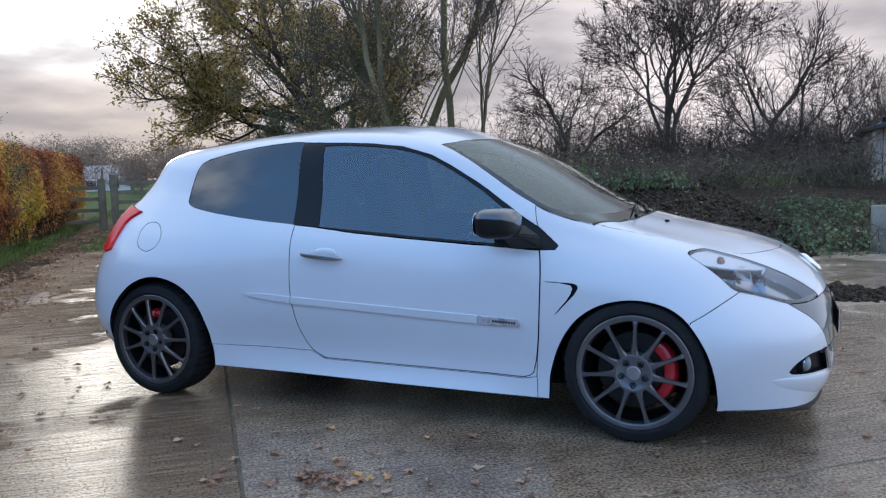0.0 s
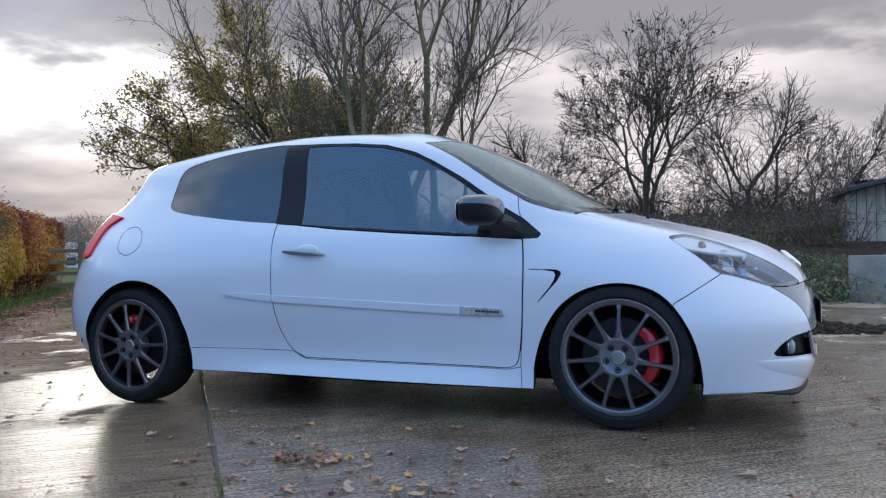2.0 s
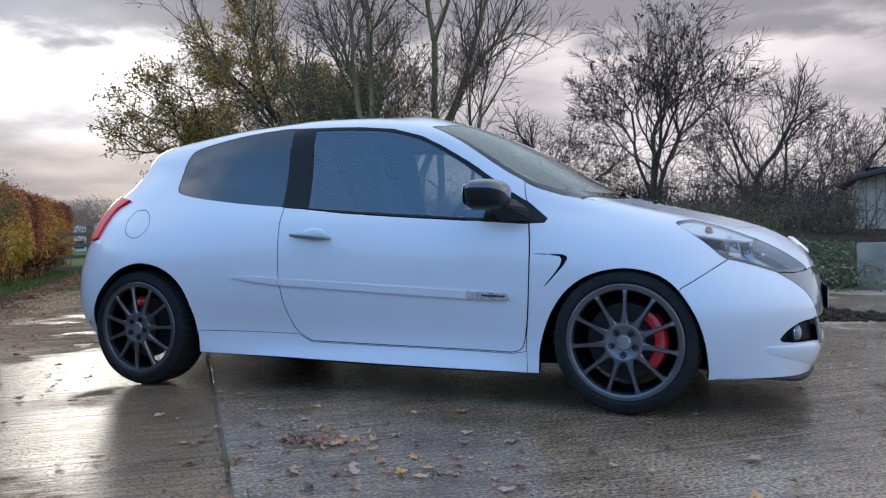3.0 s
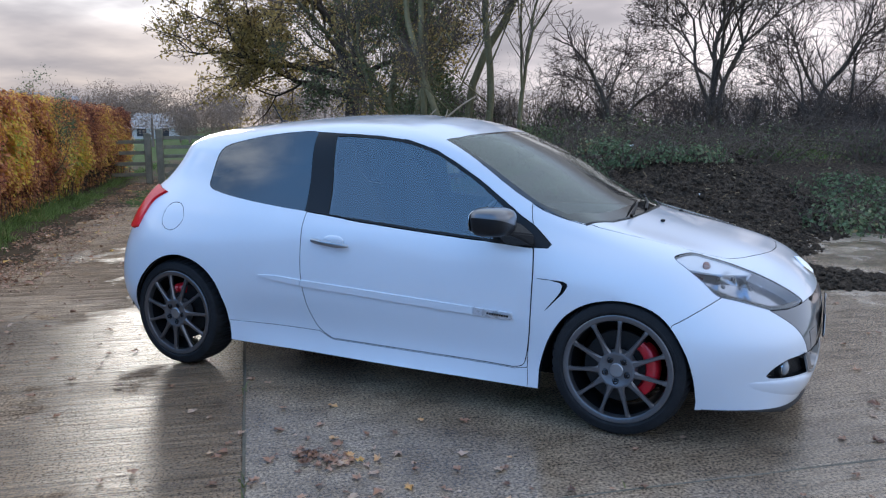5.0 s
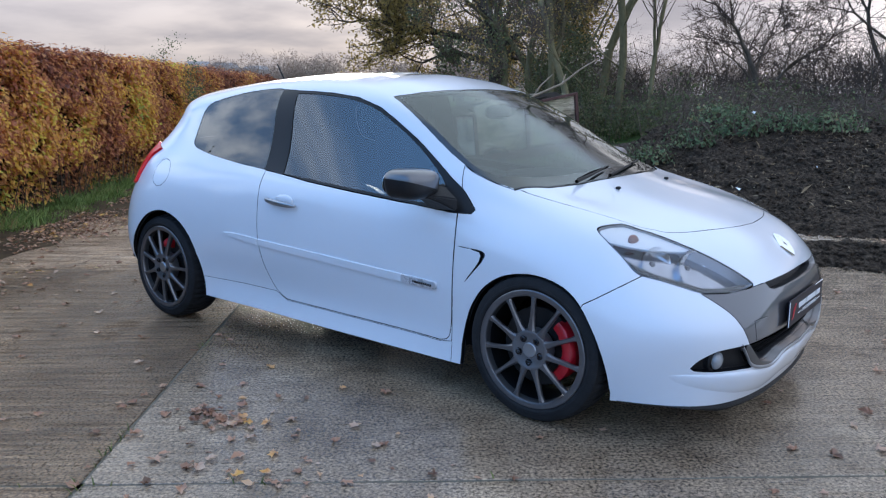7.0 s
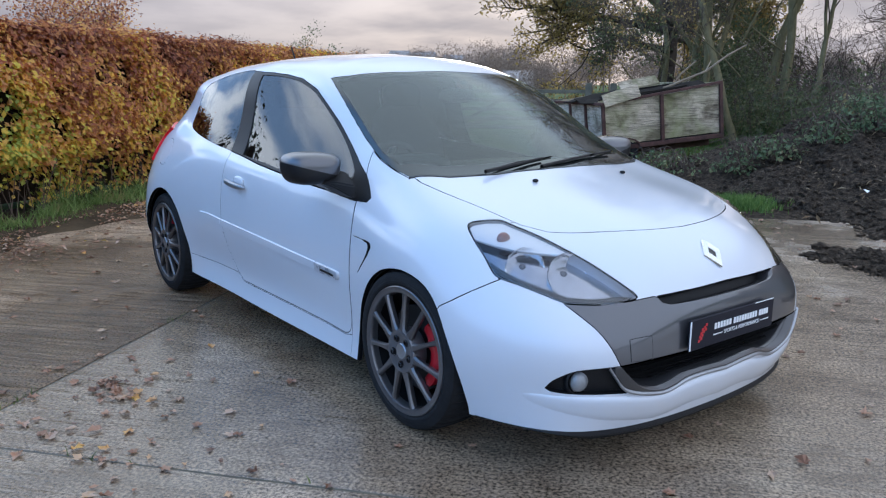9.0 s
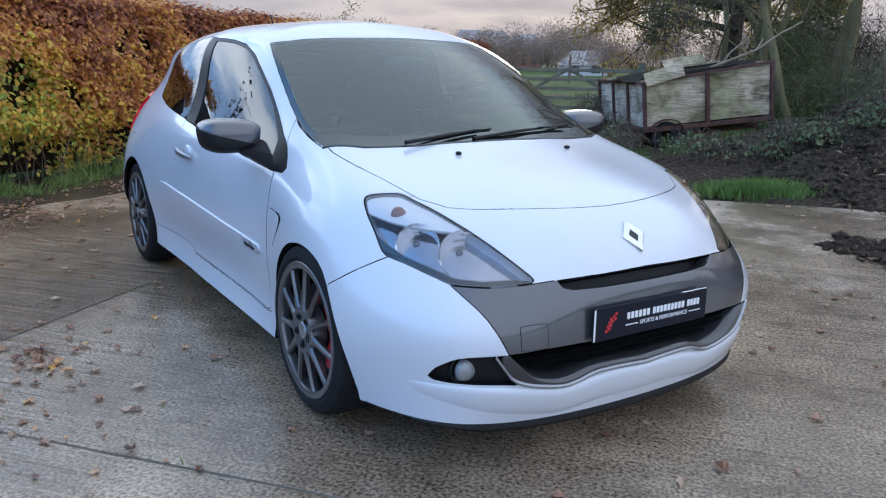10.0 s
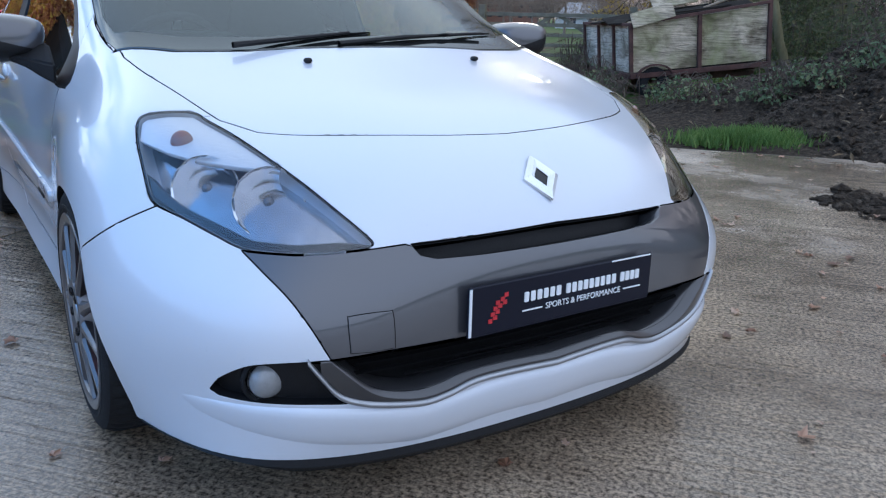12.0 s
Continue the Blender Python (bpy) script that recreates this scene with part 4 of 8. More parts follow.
for pane in [screen] + [o for o in bpy.data.objects if o.name.startswith(("window_pane", "quarter_window"))]:
    true_glass(pane)
bar = whole_panel("bumper_bar", "bar", GREY, bumper, "metallic grey centre bar", gap=.0012, depth=.075)
whole_panel("grille_surround", "chin", DARK_GREY, bumper, "dark grey surround of the intake", gap=.0015, depth=.08, offset=.003)
whole_panel("scuttle", "scuttle", BLACK, car, "black plastic cowl", gap=0, offset=-.006)
side_panels("tail_lamp", "tail", RED_LENS, (car, car), "red tail lamp lens", gap=.0015, depth=.03, offset=.014)

# dark lining behind the panels, so that joints and the cabin are dark
lining_tri = TRI[np.isin(KIND, [-1] + [k for k, r in enumerate(REGIONS) if r[0] in ("bonnet", "bumper", "door", "skirt", "wing", "bar", "frame", "tail", "fuel", "chin", "vent", "screen_border", "scuttle")])]
p, f, n, m = panel_arrays(UV, lining_tri, rim=False, offset=-.024)
p, f, n = joined(p, f, -n, m)
mesh_object("inner_lining", p, [tuple(reversed(q)) for q in f], TRIM, car, "dark inner lining", n)


# wheel wells and floor pan
def tube(x0, y0, y1, z0, r, n=40, start=0.0, end=360.0):
    bm = bmesh.new()
    rows = []
    for k in range(n + 1):
        a = radians(start + (end - start) * k / n)
        rows.append([bm.verts.new((x0 + r * math.cos(a), y, z0 + r * math.sin(a))) for y in (y0, y1)])
    for a, b in zip(rows, rows[1:]):
        bm.faces.new((a[0], a[1], b[1], b[0]))
    fan = [r_[1] for r_ in rows]
    bm.faces.new(fan)
    return bm


for sx in (1.2925, -1.2925):
    for sy in (-1, 1):
        part("wheel_well", tube(sx, sy * (.826 if sx > 0 else .845), sy * .50, .30, .352 if sx > 0 else .36, 40, *((4, 176) if sx < 0 else (-8, 188))), SHADE_RUBBER, car)


def box(bm, x0, x1, y0, y1, z0, z1, bevel=0.0, seg=2):
    g = bmesh.ops.create_cube(bm, size=1, matrix=Matrix.Translation(((x0 + x1) / 2, (y0 + y1) / 2, (z0 + z1) / 2)) @ Matrix.Diagonal((x1 - x0, y1 - y0, z1 - z0, 1)))
    if bevel:
        edges = list({e for v in g["verts"] for e in v.link_edges})
        bmesh.ops.bevel(bm, geom=edges, offset=bevel, segments=seg, affect="EDGES", profile=.5)
    return bm


part("floor_pan", box(bmesh.new(), -1.75, 1.80, -.62, .62, .17, .24, .02), SHADE_RUBBER, car)
part("engine_bay", box(bmesh.new(), 1.0, 1.78, -.52, .52, .24, .62, .05), BLACK, car)


# ---- wheels: origin at the hub's outer face, +y outwards to the side that is seen
def ring_profile(points, n=72, axis_y=True):
    """A turned shape: points are (radius, depth outwards)."""
    bm = bmesh.new()
    loops = []
    for r, d in points:
        loops.append([bm.verts.new((r * math.cos(2 * math.pi * k / n), d, r * math.sin(2 * math.pi * k / n))) for k in range(n)])
    for a, b in zip(loops, loops[1:]):
        for k in range(n):
            bm.faces.new((a[k], a[(k + 1) % n], b[(k + 1) % n], b[k]))
    return bm


def turned(points, n=72, cap=False):
    bm = ring_profile(points, n)
    if cap:
        bm.verts.ensure_lookup_table()
        bm.faces.new(bm.verts[-n:])
    return bm


SPOKES = 11
# barrel colour lowered to near black for the shade between spokes
BARREL = plain("shaded_barrel", (.018, .018, .019), .4, .7, .3, 14)
HUB_FACE = plain("hub_plate_grey", (.17, .17, .18), .34, .65, .12, 30)


def spoke_mesh():
    """One spoke: broad where it leaves the hub plate, slim at mid length, splayed into the outer ring, with chamfered flanks."""
    bm = bmesh.new()
    stations = [(.060, .026, .008), (.076, .023, .010), (.086, .0180, .0105), (.100, .0142, .010), (.125, .0112, .007), (.16, .0094, .005), (.190, .0092, .003), (.206, .0104, .002), (.216, .0130, .001), (.224, .018, -.001)]
    rings = []
    for r, w, d in stations:
        rings.append([bm.verts.new(c) for c in ((-w * .6, d - .026, r), (-w, d - .008, r), (-w * .55, d, r), (w * .55, d, r), (w, d - .008, r), (w * .6, d - .026, r))])
    for a, b in zip(rings, rings[1:]):
        for k in range(6):
            bm.faces.new((a[k], a[(k + 1) % 6], b[(k + 1) % 6], b[k]))
    return bm


def build_wheel(name):
    w = new(name)
    tyre = turned([(.212, -.19), (.235, -.205), (.270, -.212), (.296, -.205), (.308, -.185), (.3118, -.16), (.3125, -.11), (.3118, -.055), (.308, -.030), (.2985, -.012), (.2975, -.008), (.290, -.003), (.280, .001), (.268, .003), (.2665, .0045), (.258, .0045),
                   (.2565, .003), (.250, .001), (.246, -.004), (.240, -.012), (.225, -.02)], 192)
    # cross grooves between the tread blocks
    for v in tyre.verts:
        r_ = math.hypot(v.co.x, v.co.z)
        if r_ > .300 and round(math.atan2(v.co.z, v.co.x) / (2 * math.pi) * 192) % 4 == 0:
            v.co.x, v.co.z = v.co.x * (1 - .007 / r_), v.co.z * (1 - .007 / r_)
    part("tyre", tyre, TYRE, w, "black low-profile tyre with moulded sidewall")
    rim = turned([(.2450, -.010), (.2475, -.004), (.2470, .002), (.2435, .0045), (.236, .0045), (.227, .003), (.2225, .001), (.2195, -.004), (.2185, -.016), (.2165, -.03)], 96)
    part("rim", rim, ANTHRACITE, w, "anthracite alloy rim")
    part("barrel", turned([(.2170, -.029), (.214, -.045), (.207, -.06), (.200, -.12), (.204, -.17), (.222, -.196)], 96), BARREL, w, "inner barrel coloured near black as shade behind the spokes")
    one = spoke_mesh()
    first = None
    for k in range(SPOKES):
        if first is None:
            first = part("spoke", one, ANTHRACITE, w)
            sp = first
        else:
            sp = new("spoke", first.data)
            sp.parent = w
        sp.matrix_basis = Matrix.Rotation(2 * math.pi * k / SPOKES, 4, "Y")
    part("hub", turned([(.084, -.05), (.084, .006), (.081, .0105), (.074, .0125), (.070, .0115), (.060, .0080), (.046, .0050), (.036, .004), (.030, .003)], 64), HUB_FACE, w, "lighter dished hub plate")
    cap = turned([(.031, .000), (.031, .007), (.028, .010), (.015, .0115), (.002, .012)], 48, True)
    part("hub_cap", cap, SATIN, w, "silver hub cap with a worn mark")
    nut0 = None
    for k in range(5):
        a = 2 * math.pi * (k + .5) / 5
        if nut0 is None:
            b = turned([(.0165, -.03), (.0165, .0035), (.0145, .0040), (.0140, .001), (.0120, .001), (.0115, .0085), (.009, .0100), (.0065, .0095), (.006, .003), (.001, .003)], 18, True)
            nut0 = part("wheel_nut", b, GLOSS_BLACK, w)
            o = nut0
        else:
            o = new("wheel_nut", nut0.data)
            o.parent = w
        o.matrix_basis = Matrix.Translation((.054 * math.sin(a), .004, .054 * math.cos(a)))
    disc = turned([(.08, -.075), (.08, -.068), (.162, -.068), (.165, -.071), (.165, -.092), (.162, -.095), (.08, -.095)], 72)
    part("brake_disc", disc, STEEL, w, "steel brake disc coloured near black as shade behind the spokes")
    part("disc_bell", turned([(.08, -.092), (.08, -.055), (.074, -.05), (.02, -.05)], 48), SHADE_RUBBER, w)
    return w


def caliper_mesh(a0, a1, r0, r1):
    bm = bmesh.new()
    n = 12
    rows = []
    for k in range(n + 1):
        a = radians(a0 + (a1 - a0) * k / n)
        e = 1 - (abs(2 * k / n - 1) ** 4) * .35
        c, s = math.cos(a), math.sin(a)
        bulge = .006 if k in (3, 4, 8, 9) else 0
        rows.append([bm.verts.new((r * c, d, r * s)) for r, d in ((r0, -.10), (r0, -.052), (r0 + .008, -.040 + bulge), ((r0 + r1) / 2, -.034 + bulge), (r1 - .012 * (2 - e), -.040 + bulge), (r1 * e ** .25, -.055), (r1 * e ** .25, -.10))])
    for a, b in zip(rows, rows[1:]):
        for i in range(6):
            bm.faces.new((a[i], a[i + 1], b[i + 1], b[i]))
    bm.faces.new(rows[0]), bm.faces.new(reversed(rows[-1]))
    return bm


def place_wheel(x, right, spin, caliper):
    w = build_wheel("wheel")
    w.parent = car
    w["label"] = "anthracite multi-spoke alloy wheel"
    turn = Matrix.Rotation(math.pi if right else 0, 4, "Z")
    w.matrix_basis = Matrix.Translation((x, -.862 if right else .862, .3125)) @ turn @ Matrix.Rotation(radians(spin), 4, "Y")
    a0, a1 = caliper
    c = caliper_mesh(a0, a1, *((.116, .178) if x > 0 else (.112, .165)))
    cob = part("brake_caliper", c, RED, car, "bright red brake caliper")
    cob.matrix_basis = Matrix.Translation((x, -.862 if right else .862, .3125)) @ (Matrix.Diagonal((1, -1, 1, 1)) if right else Matrix())
    return w


place_wheel(1.2925, True, -2, (-46, 50))
place_wheel(1.2925, False, 12, (-46, 50))
place_wheel(-1.2925, True, 10, (78, 112))
place_wheel(-1.2925, False, 20, (78, 112))

# ---------------------------------------------------------------- the car's smaller parts
def moved(arrays, parents, name, mat, label="", both=True):
    p, f, n, _ = arrays
    a = mesh_object(name, p, f, mat, parents[0], label, n)
    if both:
        p, f, n = mirrored(p, f, n)
        return a, mesh_object(name, p, f, mat, parents[1], label, n)
    return a


def blob(centre, half, power=2.6, n=28, m=16, squash=None):
    """A rounded box: half sizes along x, y, z; higher power is boxier."""
    bm = bmesh.new()
    rows = []
    for j in range(m + 1):
        b = -math.pi / 2 + math.pi * j / m
        row = []
        for i in range(n):
            a = 2 * math.pi * i / n
            c = [math.cos(b) * math.cos(a), math.cos(b) * math.sin(a), math.sin(b)]
            k = sum(abs(t) ** power for t in c) ** (-1 / power)
            q = Vector([t * k * h for t, h in zip(c, half)])
            row.append(bm.verts.new((squash(q) if squash else q) + Vector(centre)))
        rows.append(row)
    for r, s in zip(rows, rows[1:]):
        for i in range(n):
            bm.faces.new((r[i], r[(i + 1) % n], s[(i + 1) % n], s[i]))
    bmesh.ops.remove_doubles(bm, verts=bm.verts, dist=1e-5)
    return bm


def flipped(bm):
    """The same mesh on the other side of the car."""
    c = bm.copy()
    for v in c.verts:
        v.co.y *= -1
    bmesh.ops.reverse_faces(c, faces=c.faces)
    return c


def both_sides(name, bm, mat, parents, label="", **k):
    other = flipped(bm)
    return part(name, bm, mat, parents[0], label, **k), part(name, other, mat, parents[1], label, **k)


# rubbing strips and their badge
both = (car, car)
STRIP_REAR = side(smooth([(-.682, .590), (-.66, .5945), (-.552, .594), (-.409, .583)]) + [(-.409, .549), (-.52, .561), (-.63, .575)], closed=True, step=.012)
STRIP_DOOR = side([(-.400, .5825), (.10, .5545), (.594, .526), (.594, .488), (.10, .518), (-.400, .5485)], closed=True, step=.012)
STRIP_TAG = side([(.600, .5255), (.790, .5155), (.797, .510), (.797, .487), (.790, .482), (.600, .4875)], closed=True, step=.012)
moved(lifted(STRIP_REAR, .010), both, "rubbing_strip", WHITE)
moved(lifted(STRIP_DOOR, .011), doors, "rubbing_strip", WHITE)
tags = moved(lifted(STRIP_TAG, .013), doors, "strip_badge", BADGE, "silver badge with worn lettering")
for k in range(9):
    x = .665 + k * .0125
    bm = box(bmesh.new(), x, x + .008, -.8585, -.8545, .500 - (x - .6) * .05 + .004, .509 - (x - .6) * .05 + .004)
    both_sides("letter_bar", bm, BLACK, tags, smooth=False)

# door handles: satin bar over a shallow shell
grip = blob((-.222, -.870, .786), (.118, .011, .0135), 3.0)
for v in grip.verts:
    v.co.z -= (v.co.x + .222) * .085
    v.co.y += abs((v.co.x + .222) / .118) ** 3 * .020
both_sides("door_handle", grip, SATIN, doors, "satin silver pull handle")
both_sides("handle_shell", blob((-.205, -.835, .797), (.062, .012, .030), 2.2), WHITE, doors)

# door mirrors
def cap_shape(q):
    q = q.copy()
    q.x *= 1.0 if q.x > 0 else .55
    q.y *= 1 + .10 * (q.z / .066)
    q.z *= 1 - .10 * max(q.y, 0) / .115
    return q


def mirror_half(upper):
    bm = blob((.700, -.917, .952), (.116, .116, .067), 3.3, 36, 20, cap_shape)
    cut = Vector((.7, -.917, .948))
    bmesh.ops.bisect_plane(bm, geom=bm.verts[:] + bm.edges[:] + bm.faces[:], plane_co=cut, plane_no=Vector((.04, .26, 1)).normalized(), clear_inner=upper, clear_outer=not upper)
    return bm


for sgn, parent in ((1, doors[0]), (-1, doors[1])):
    cap, shell_ = mirror_half(True), mirror_half(False)
    foot_ = bmesh.new()
    rings = []
    for x0, x1, y, z0, z1 in ((.715, .800, -.905, .893, .915), (.725, .830, -.860, .872, .925), (.735, .868, -.822, .842, .935), (.740, .880, -.800, .832, .938)):
        rings.append([foot_.verts.new(q) for q in ((x0, y, z0), (x1, y, z0), (x1, y, (z0 + z1) / 2), (x0 + (x1 - x0) * .5, y, z1), (x0, y, z1))])
    for a, b in zip(rings, rings[1:]):
        for k in range(5):
            foot_.faces.new((a[k], a[(k + 1) % 5], b[(k + 1) % 5], b[k]))
    foot_.faces.new(rings[0]), foot_.faces.new(reversed(rings[-1]))
    bmesh.ops.bevel(foot_, geom=foot_.edges[:], offset=.006, segments=2, affect="EDGES")
    glass_ = blob((.638, -.917, .952), (.004, .095, .052), 3)
    if sgn < 0:
        cap, shell_, foot_, glass_ = (flipped(b) for b in (cap, shell_, foot_, glass_))
    mir = part("door_mirror", shell_, BLACK, parent, "black lower housing of the mirror")
    part("mirror_cap", cap, GREY, mir, "metallic grey mirror cap")
    part("mirror_foot", foot_, BLACK, mir)
    part("mirror_glass", glass_, CHROME, mir)

# number plate: business wording as plain bars
plate = part("number_plate", box(bmesh.new(), 2.106, 2.1125, -.260, .260, .4075, .5185, .004, 1), PLATE, bumper, "dark navy show plate with white and red marks", smooth=False)
part("plate_edge", box(bmesh.new(), 2.1122, 2.1145, -.258, -.252, .412, .514), PLATE_WHITE, plate, smooth=False)
part("plate_edge", box(bmesh.new(), 2.1122, 2.1145, .13, .252, .5145, .5175), PLATE_WHITE, plate, smooth=False)
for y0, y1 in ((-.118, -.012), (-.002, .150), (.160, .222)):
    n_ = round((y1 - y0) / .0165)
    for k in range(n_):
        a = y0 + (y1 - y0) * k / n_
        part("name_bar", box(bmesh.new(), 2.1122, 2.1142, a, a + .0125, .4640, .4860, .002, 1), PLATE_WHITE, plate, smooth=False)
for y0, y1 in ((-.122, -.068), (.172, .226)):
    part("plate_rule", box(bmesh.new(), 2.1122, 2.1142, y0, y1, .4435, .4465), PLATE_WHITE, plate, smooth=False)
for k, (cy, cz) in enumerate(((-.205, .438), (-.193, .444), (-.199, .452), (-.187, .456), (-.193, .464), (-.181, .468), (-.187, .476), (-.175, .482), (-.169, .474), (-.166, .490))):
    part("red_square", box(bmesh.new(), 2.1122, 2.1142, cy - .005, cy + .005, cz - .0045, cz + .0045), PLATE_RED, plate, smooth=False)


def lettering(text, size, centre, parent, mat, wide=1.0):
    """Built-in lettering on the car's front, read from ahead."""
    c = bpy.data.curves.new("lettering", "FONT")
    c.body, c.size, c.align_x, c.align_y, c.extrude = text, size, "CENTER", "CENTER", .0008
    tmp = new("lettering", c)
    bpy.context.view_layer.update()
    me = bpy.data.meshes.new_from_object(tmp.evaluated_get(bpy.context.evaluated_depsgraph_get()))
    bpy.data.objects.remove(tmp)
    me.materials.append(mat)
    ob = new("lettering", me)
    ob.parent = parent
    ob.matrix_basis = Matrix.Translation(centre) @ Euler((radians(90), 0, radians(90))).to_matrix().to_4x4() @ Matrix.Diagonal((wide, 1, 1, 1))
    return ob


lettering("SPORTS & PERFORMANCE", .0195, (2.1135, .052, .445), plate, PLATE_WHITE, .98)

# diamond emblem on the nose
def diamond(outer, inner, thick):
    bm = bmesh.new()
    loops = []
    for (w, h), x in ((outer, 0), (tuple(t * .97 for t in outer), thick * .35), (tuple((t + q) / 2 for t, q in zip(outer, inner)), thick), (inner, thick * .40)):
        loops.append([bm.verts.new((x, a * w, b * h)) for a, b in ((0, 1), (.18, .82), (.82, .18), (1, 0), (.82, -.18), (.18, -.82), (0, -1), (-.18, -.82), (-.82, -.18), (-1, 0), (-.82, .18), (-.18, .82))])
    for a, b in zip(loops, loops[1:]):
        for k in range(12):
            bm.faces.new((a[k], a[(k + 1) % 12], b[(k + 1) % 12], b[k]))
    return bm, loops


nose_uv = on_skin((5, -.004, .690), (-1, 0, 0))
nose_p = Vector(skin(np.array([nose_uv[0]]), np.array([nose_uv[1]]))[0])
nose_n = Vector(skin_normal(np.array([nose_uv[0]]), np.array([nose_uv[1]]))[0])
nose_n.y = 0
pitch = math.atan2(nose_n.z, nose_n.x)
bm, _ = diamond((.050, .062), (.018, .026), .016)
emblem = part("emblem", bm, CHROME, bumper, "bright chrome diamond emblem", smooth=False)
emblem.matrix_basis = Matrix.Translation((nose_p.x, 0, nose_p.z)) @ Matrix.Rotation(-pitch, 4, "Y")
bm = bmesh.new()
bm.faces.new([bm.verts.new((.0045, a * .019, b * .027)) for a, b in ((0, 1), (1, 0), (0, -1), (-1, 0))])
part("emblem_field", bm, GLOSS_BLACK, emblem, smooth=False)

# towing-eye cover in the bar, in a dark groove
moved(lifted(front(smooth([(.4965, .406), (.4975, .472), (.487, .4815), (.419, .4835), (.4065, .4755), (.4055, .406)]) + [(.45, .404)], closed=True, step=.01), .0004), (bumper, bumper), "cover_groove", SHADE_RUBBER, both=False)
moved(lifted(front(smooth([(.494, .408), (.495, .470), (.486, .479), (.420, .481), (.409, .474), (.408, .408)]) + [(.45, .406)], closed=True, step=.01), .0016, gap=.0), (bumper, bumper), "towing_cover", GREY, both=False)

# dark inside of the openings
p, f, n, m = panel_arrays(UV, triangles("grille"), rim=False, offset=-.075)
p, f, n = joined(p, f, n, m)
mesh_object("intake_back", p, f, SHADE_RUBBER, bumper, "dark intake", n)
p, f, n, m = panel_arrays(UV, triangles("slot"), rim=False, offset=-.06)
p, f, n = joined(p, f, n, m)
mesh_object("slot_back", p, f, BLACK, bumper, "dark upper slot", n)
for k in range(4):
    z = .322 + k * .021
    pts = front([(0, z), (.20, z), (.40, z), (.47, z)] if k > 0 else [(0, z), (.20, z), (.36, z)], step=.04)
    c = skin(np.array([q[0] for q in pts]), np.array([q[1] for q in pts]))
    c[:, 0] -= .052
    line = np.concatenate([c[::-1], c[1:] * np.array([1, -1, 1])])
    bm = bmesh.new()
    loops = [[bm.verts.new((q[0] + dx, q[1], q[2] + dz)) for dx, dz in ((0, .0035), (.008, .001), (.008, -.002), (0, -.0035))] for q in line]
    for a, b in zip(loops, loops[1:]):
        for i in range(4):
            bm.faces.new((a[i], a[(i + 1) % 4], b[(i + 1) % 4], b[i]))
    part("grille_slat", bm, SHADE_RUBBER, bumper)
FROSTED = plain("frosted_lamp_glass", (.24, .245, .25), .10, 0, .15, 60, coat=1)
side_panels("fog_recess", "fog", BLACK, (bumper, bumper), "black fog lamp recess", gap=0, depth=.03, offset=-.024)
for s in (-1, 1):
    lamp = part("fog_lamp", blob((1.962, s * .628, .347), (.024, .037, .037), 2), FROSTED, bumper, "round clear fog lamp")
    bowl = ring_profile([(.040, .004), (.042, -.004), (.034, -.010), (.018, -.024), (.002, -.028)], 36)
    b = part("reflector", bowl, REFLECTOR, lamp)
    b.matrix_basis = Matrix.Translation((1.966, s * .628, .347)) @ Matrix.Rotation(radians(-90 + s * 18), 4, "Z")
    ring = ring_profile([(.041, -.02), (.041, .006), (.045, .010), (.050, .006), (.051, -.02)], 36)
    b = part("lamp_ring", ring, BLACK, lamp)
    b.matrix_basis = Matrix.Translation((1.958, s * .628, .347)) @ Matrix.Rotation(radians(-90 + s * 18), 4, "Z")


# bright lip round the lower intake, and the bumper's ledge under it
def along_front(points, n=5):
    """Places and normals on the skin along a line seen from ahead, from one side of the car to the other."""
    pts = front(smooth(points, n=n))
    u, v = np.array([q[0] for q in pts]), np.array([q[1] for q in pts])
    p, n_ = skin(u, v), skin_normal(u, v)
    m = np.array([1, -1, 1])
    return np.concatenate([p, p[-2::-1] * m]), np.concatenate([n_, n_[-2::-1] * m])


def moulding(points, profile, taper=0):
    """Sweeps a profile of (out, up) along the line; it fades out over the first and last places."""
    p, n_ = along_front(points)
    bm = bmesh.new()
    loops = []
    for i, (q, w) in enumerate(zip(p, n_)):
        k = min(1.0, min(i, len(p) - 1 - i) / taper) if taper else 1.0
        k = k * k * (3 - 2 * k)
        w = Vector(w)
        up = Vector((0, 0, 1)) - w * w.z
        up.normalize()
        loops.append([bm.verts.new(Vector(q) + w * (a * k - .003 * (1 - k)) + up * b * (.25 + .75 * k)) for a, b in profile])
    for a, b in zip(loops, loops[1:]):
        for i in range(len(profile) - 1):
            bm.faces.new((a[i], a[i + 1], b[i + 1], b[i]))
    return bm


arc = [radians(-100 + 200 * k / 8) for k in range(9)]
part("intake_lip", moulding([(.572, .398), (.548, .362), (.515, .320), (.470, .2975), (.405, .282), (.335, .2715), (.28, .2785), (.218, .2955), (.12, .2975), (0, .2915)], [(.002 + .008 * math.cos(a), .0075 * math.sin(a)) for a in arc]), SATIN, bumper, "thin bright lip round the intake", angle=60)
part("bumper_ledge", moulding([(.80, .296), (.772, .293), (.735, .288), (.66, .281), (.58, .276), (.50, .268), (.42, .254), (.335, .243), (.26, .250), (.18, .263), (.10, .266), (0, .262)], [(-.006, .024), (.003, .018), (.0075, .010), (.009, 0), (.0085, -.018), (.006, -.040), (.002, -.062), (-.005, -.080)], 22), WHITE, bumper, "raised ledge under the intake", angle=60)

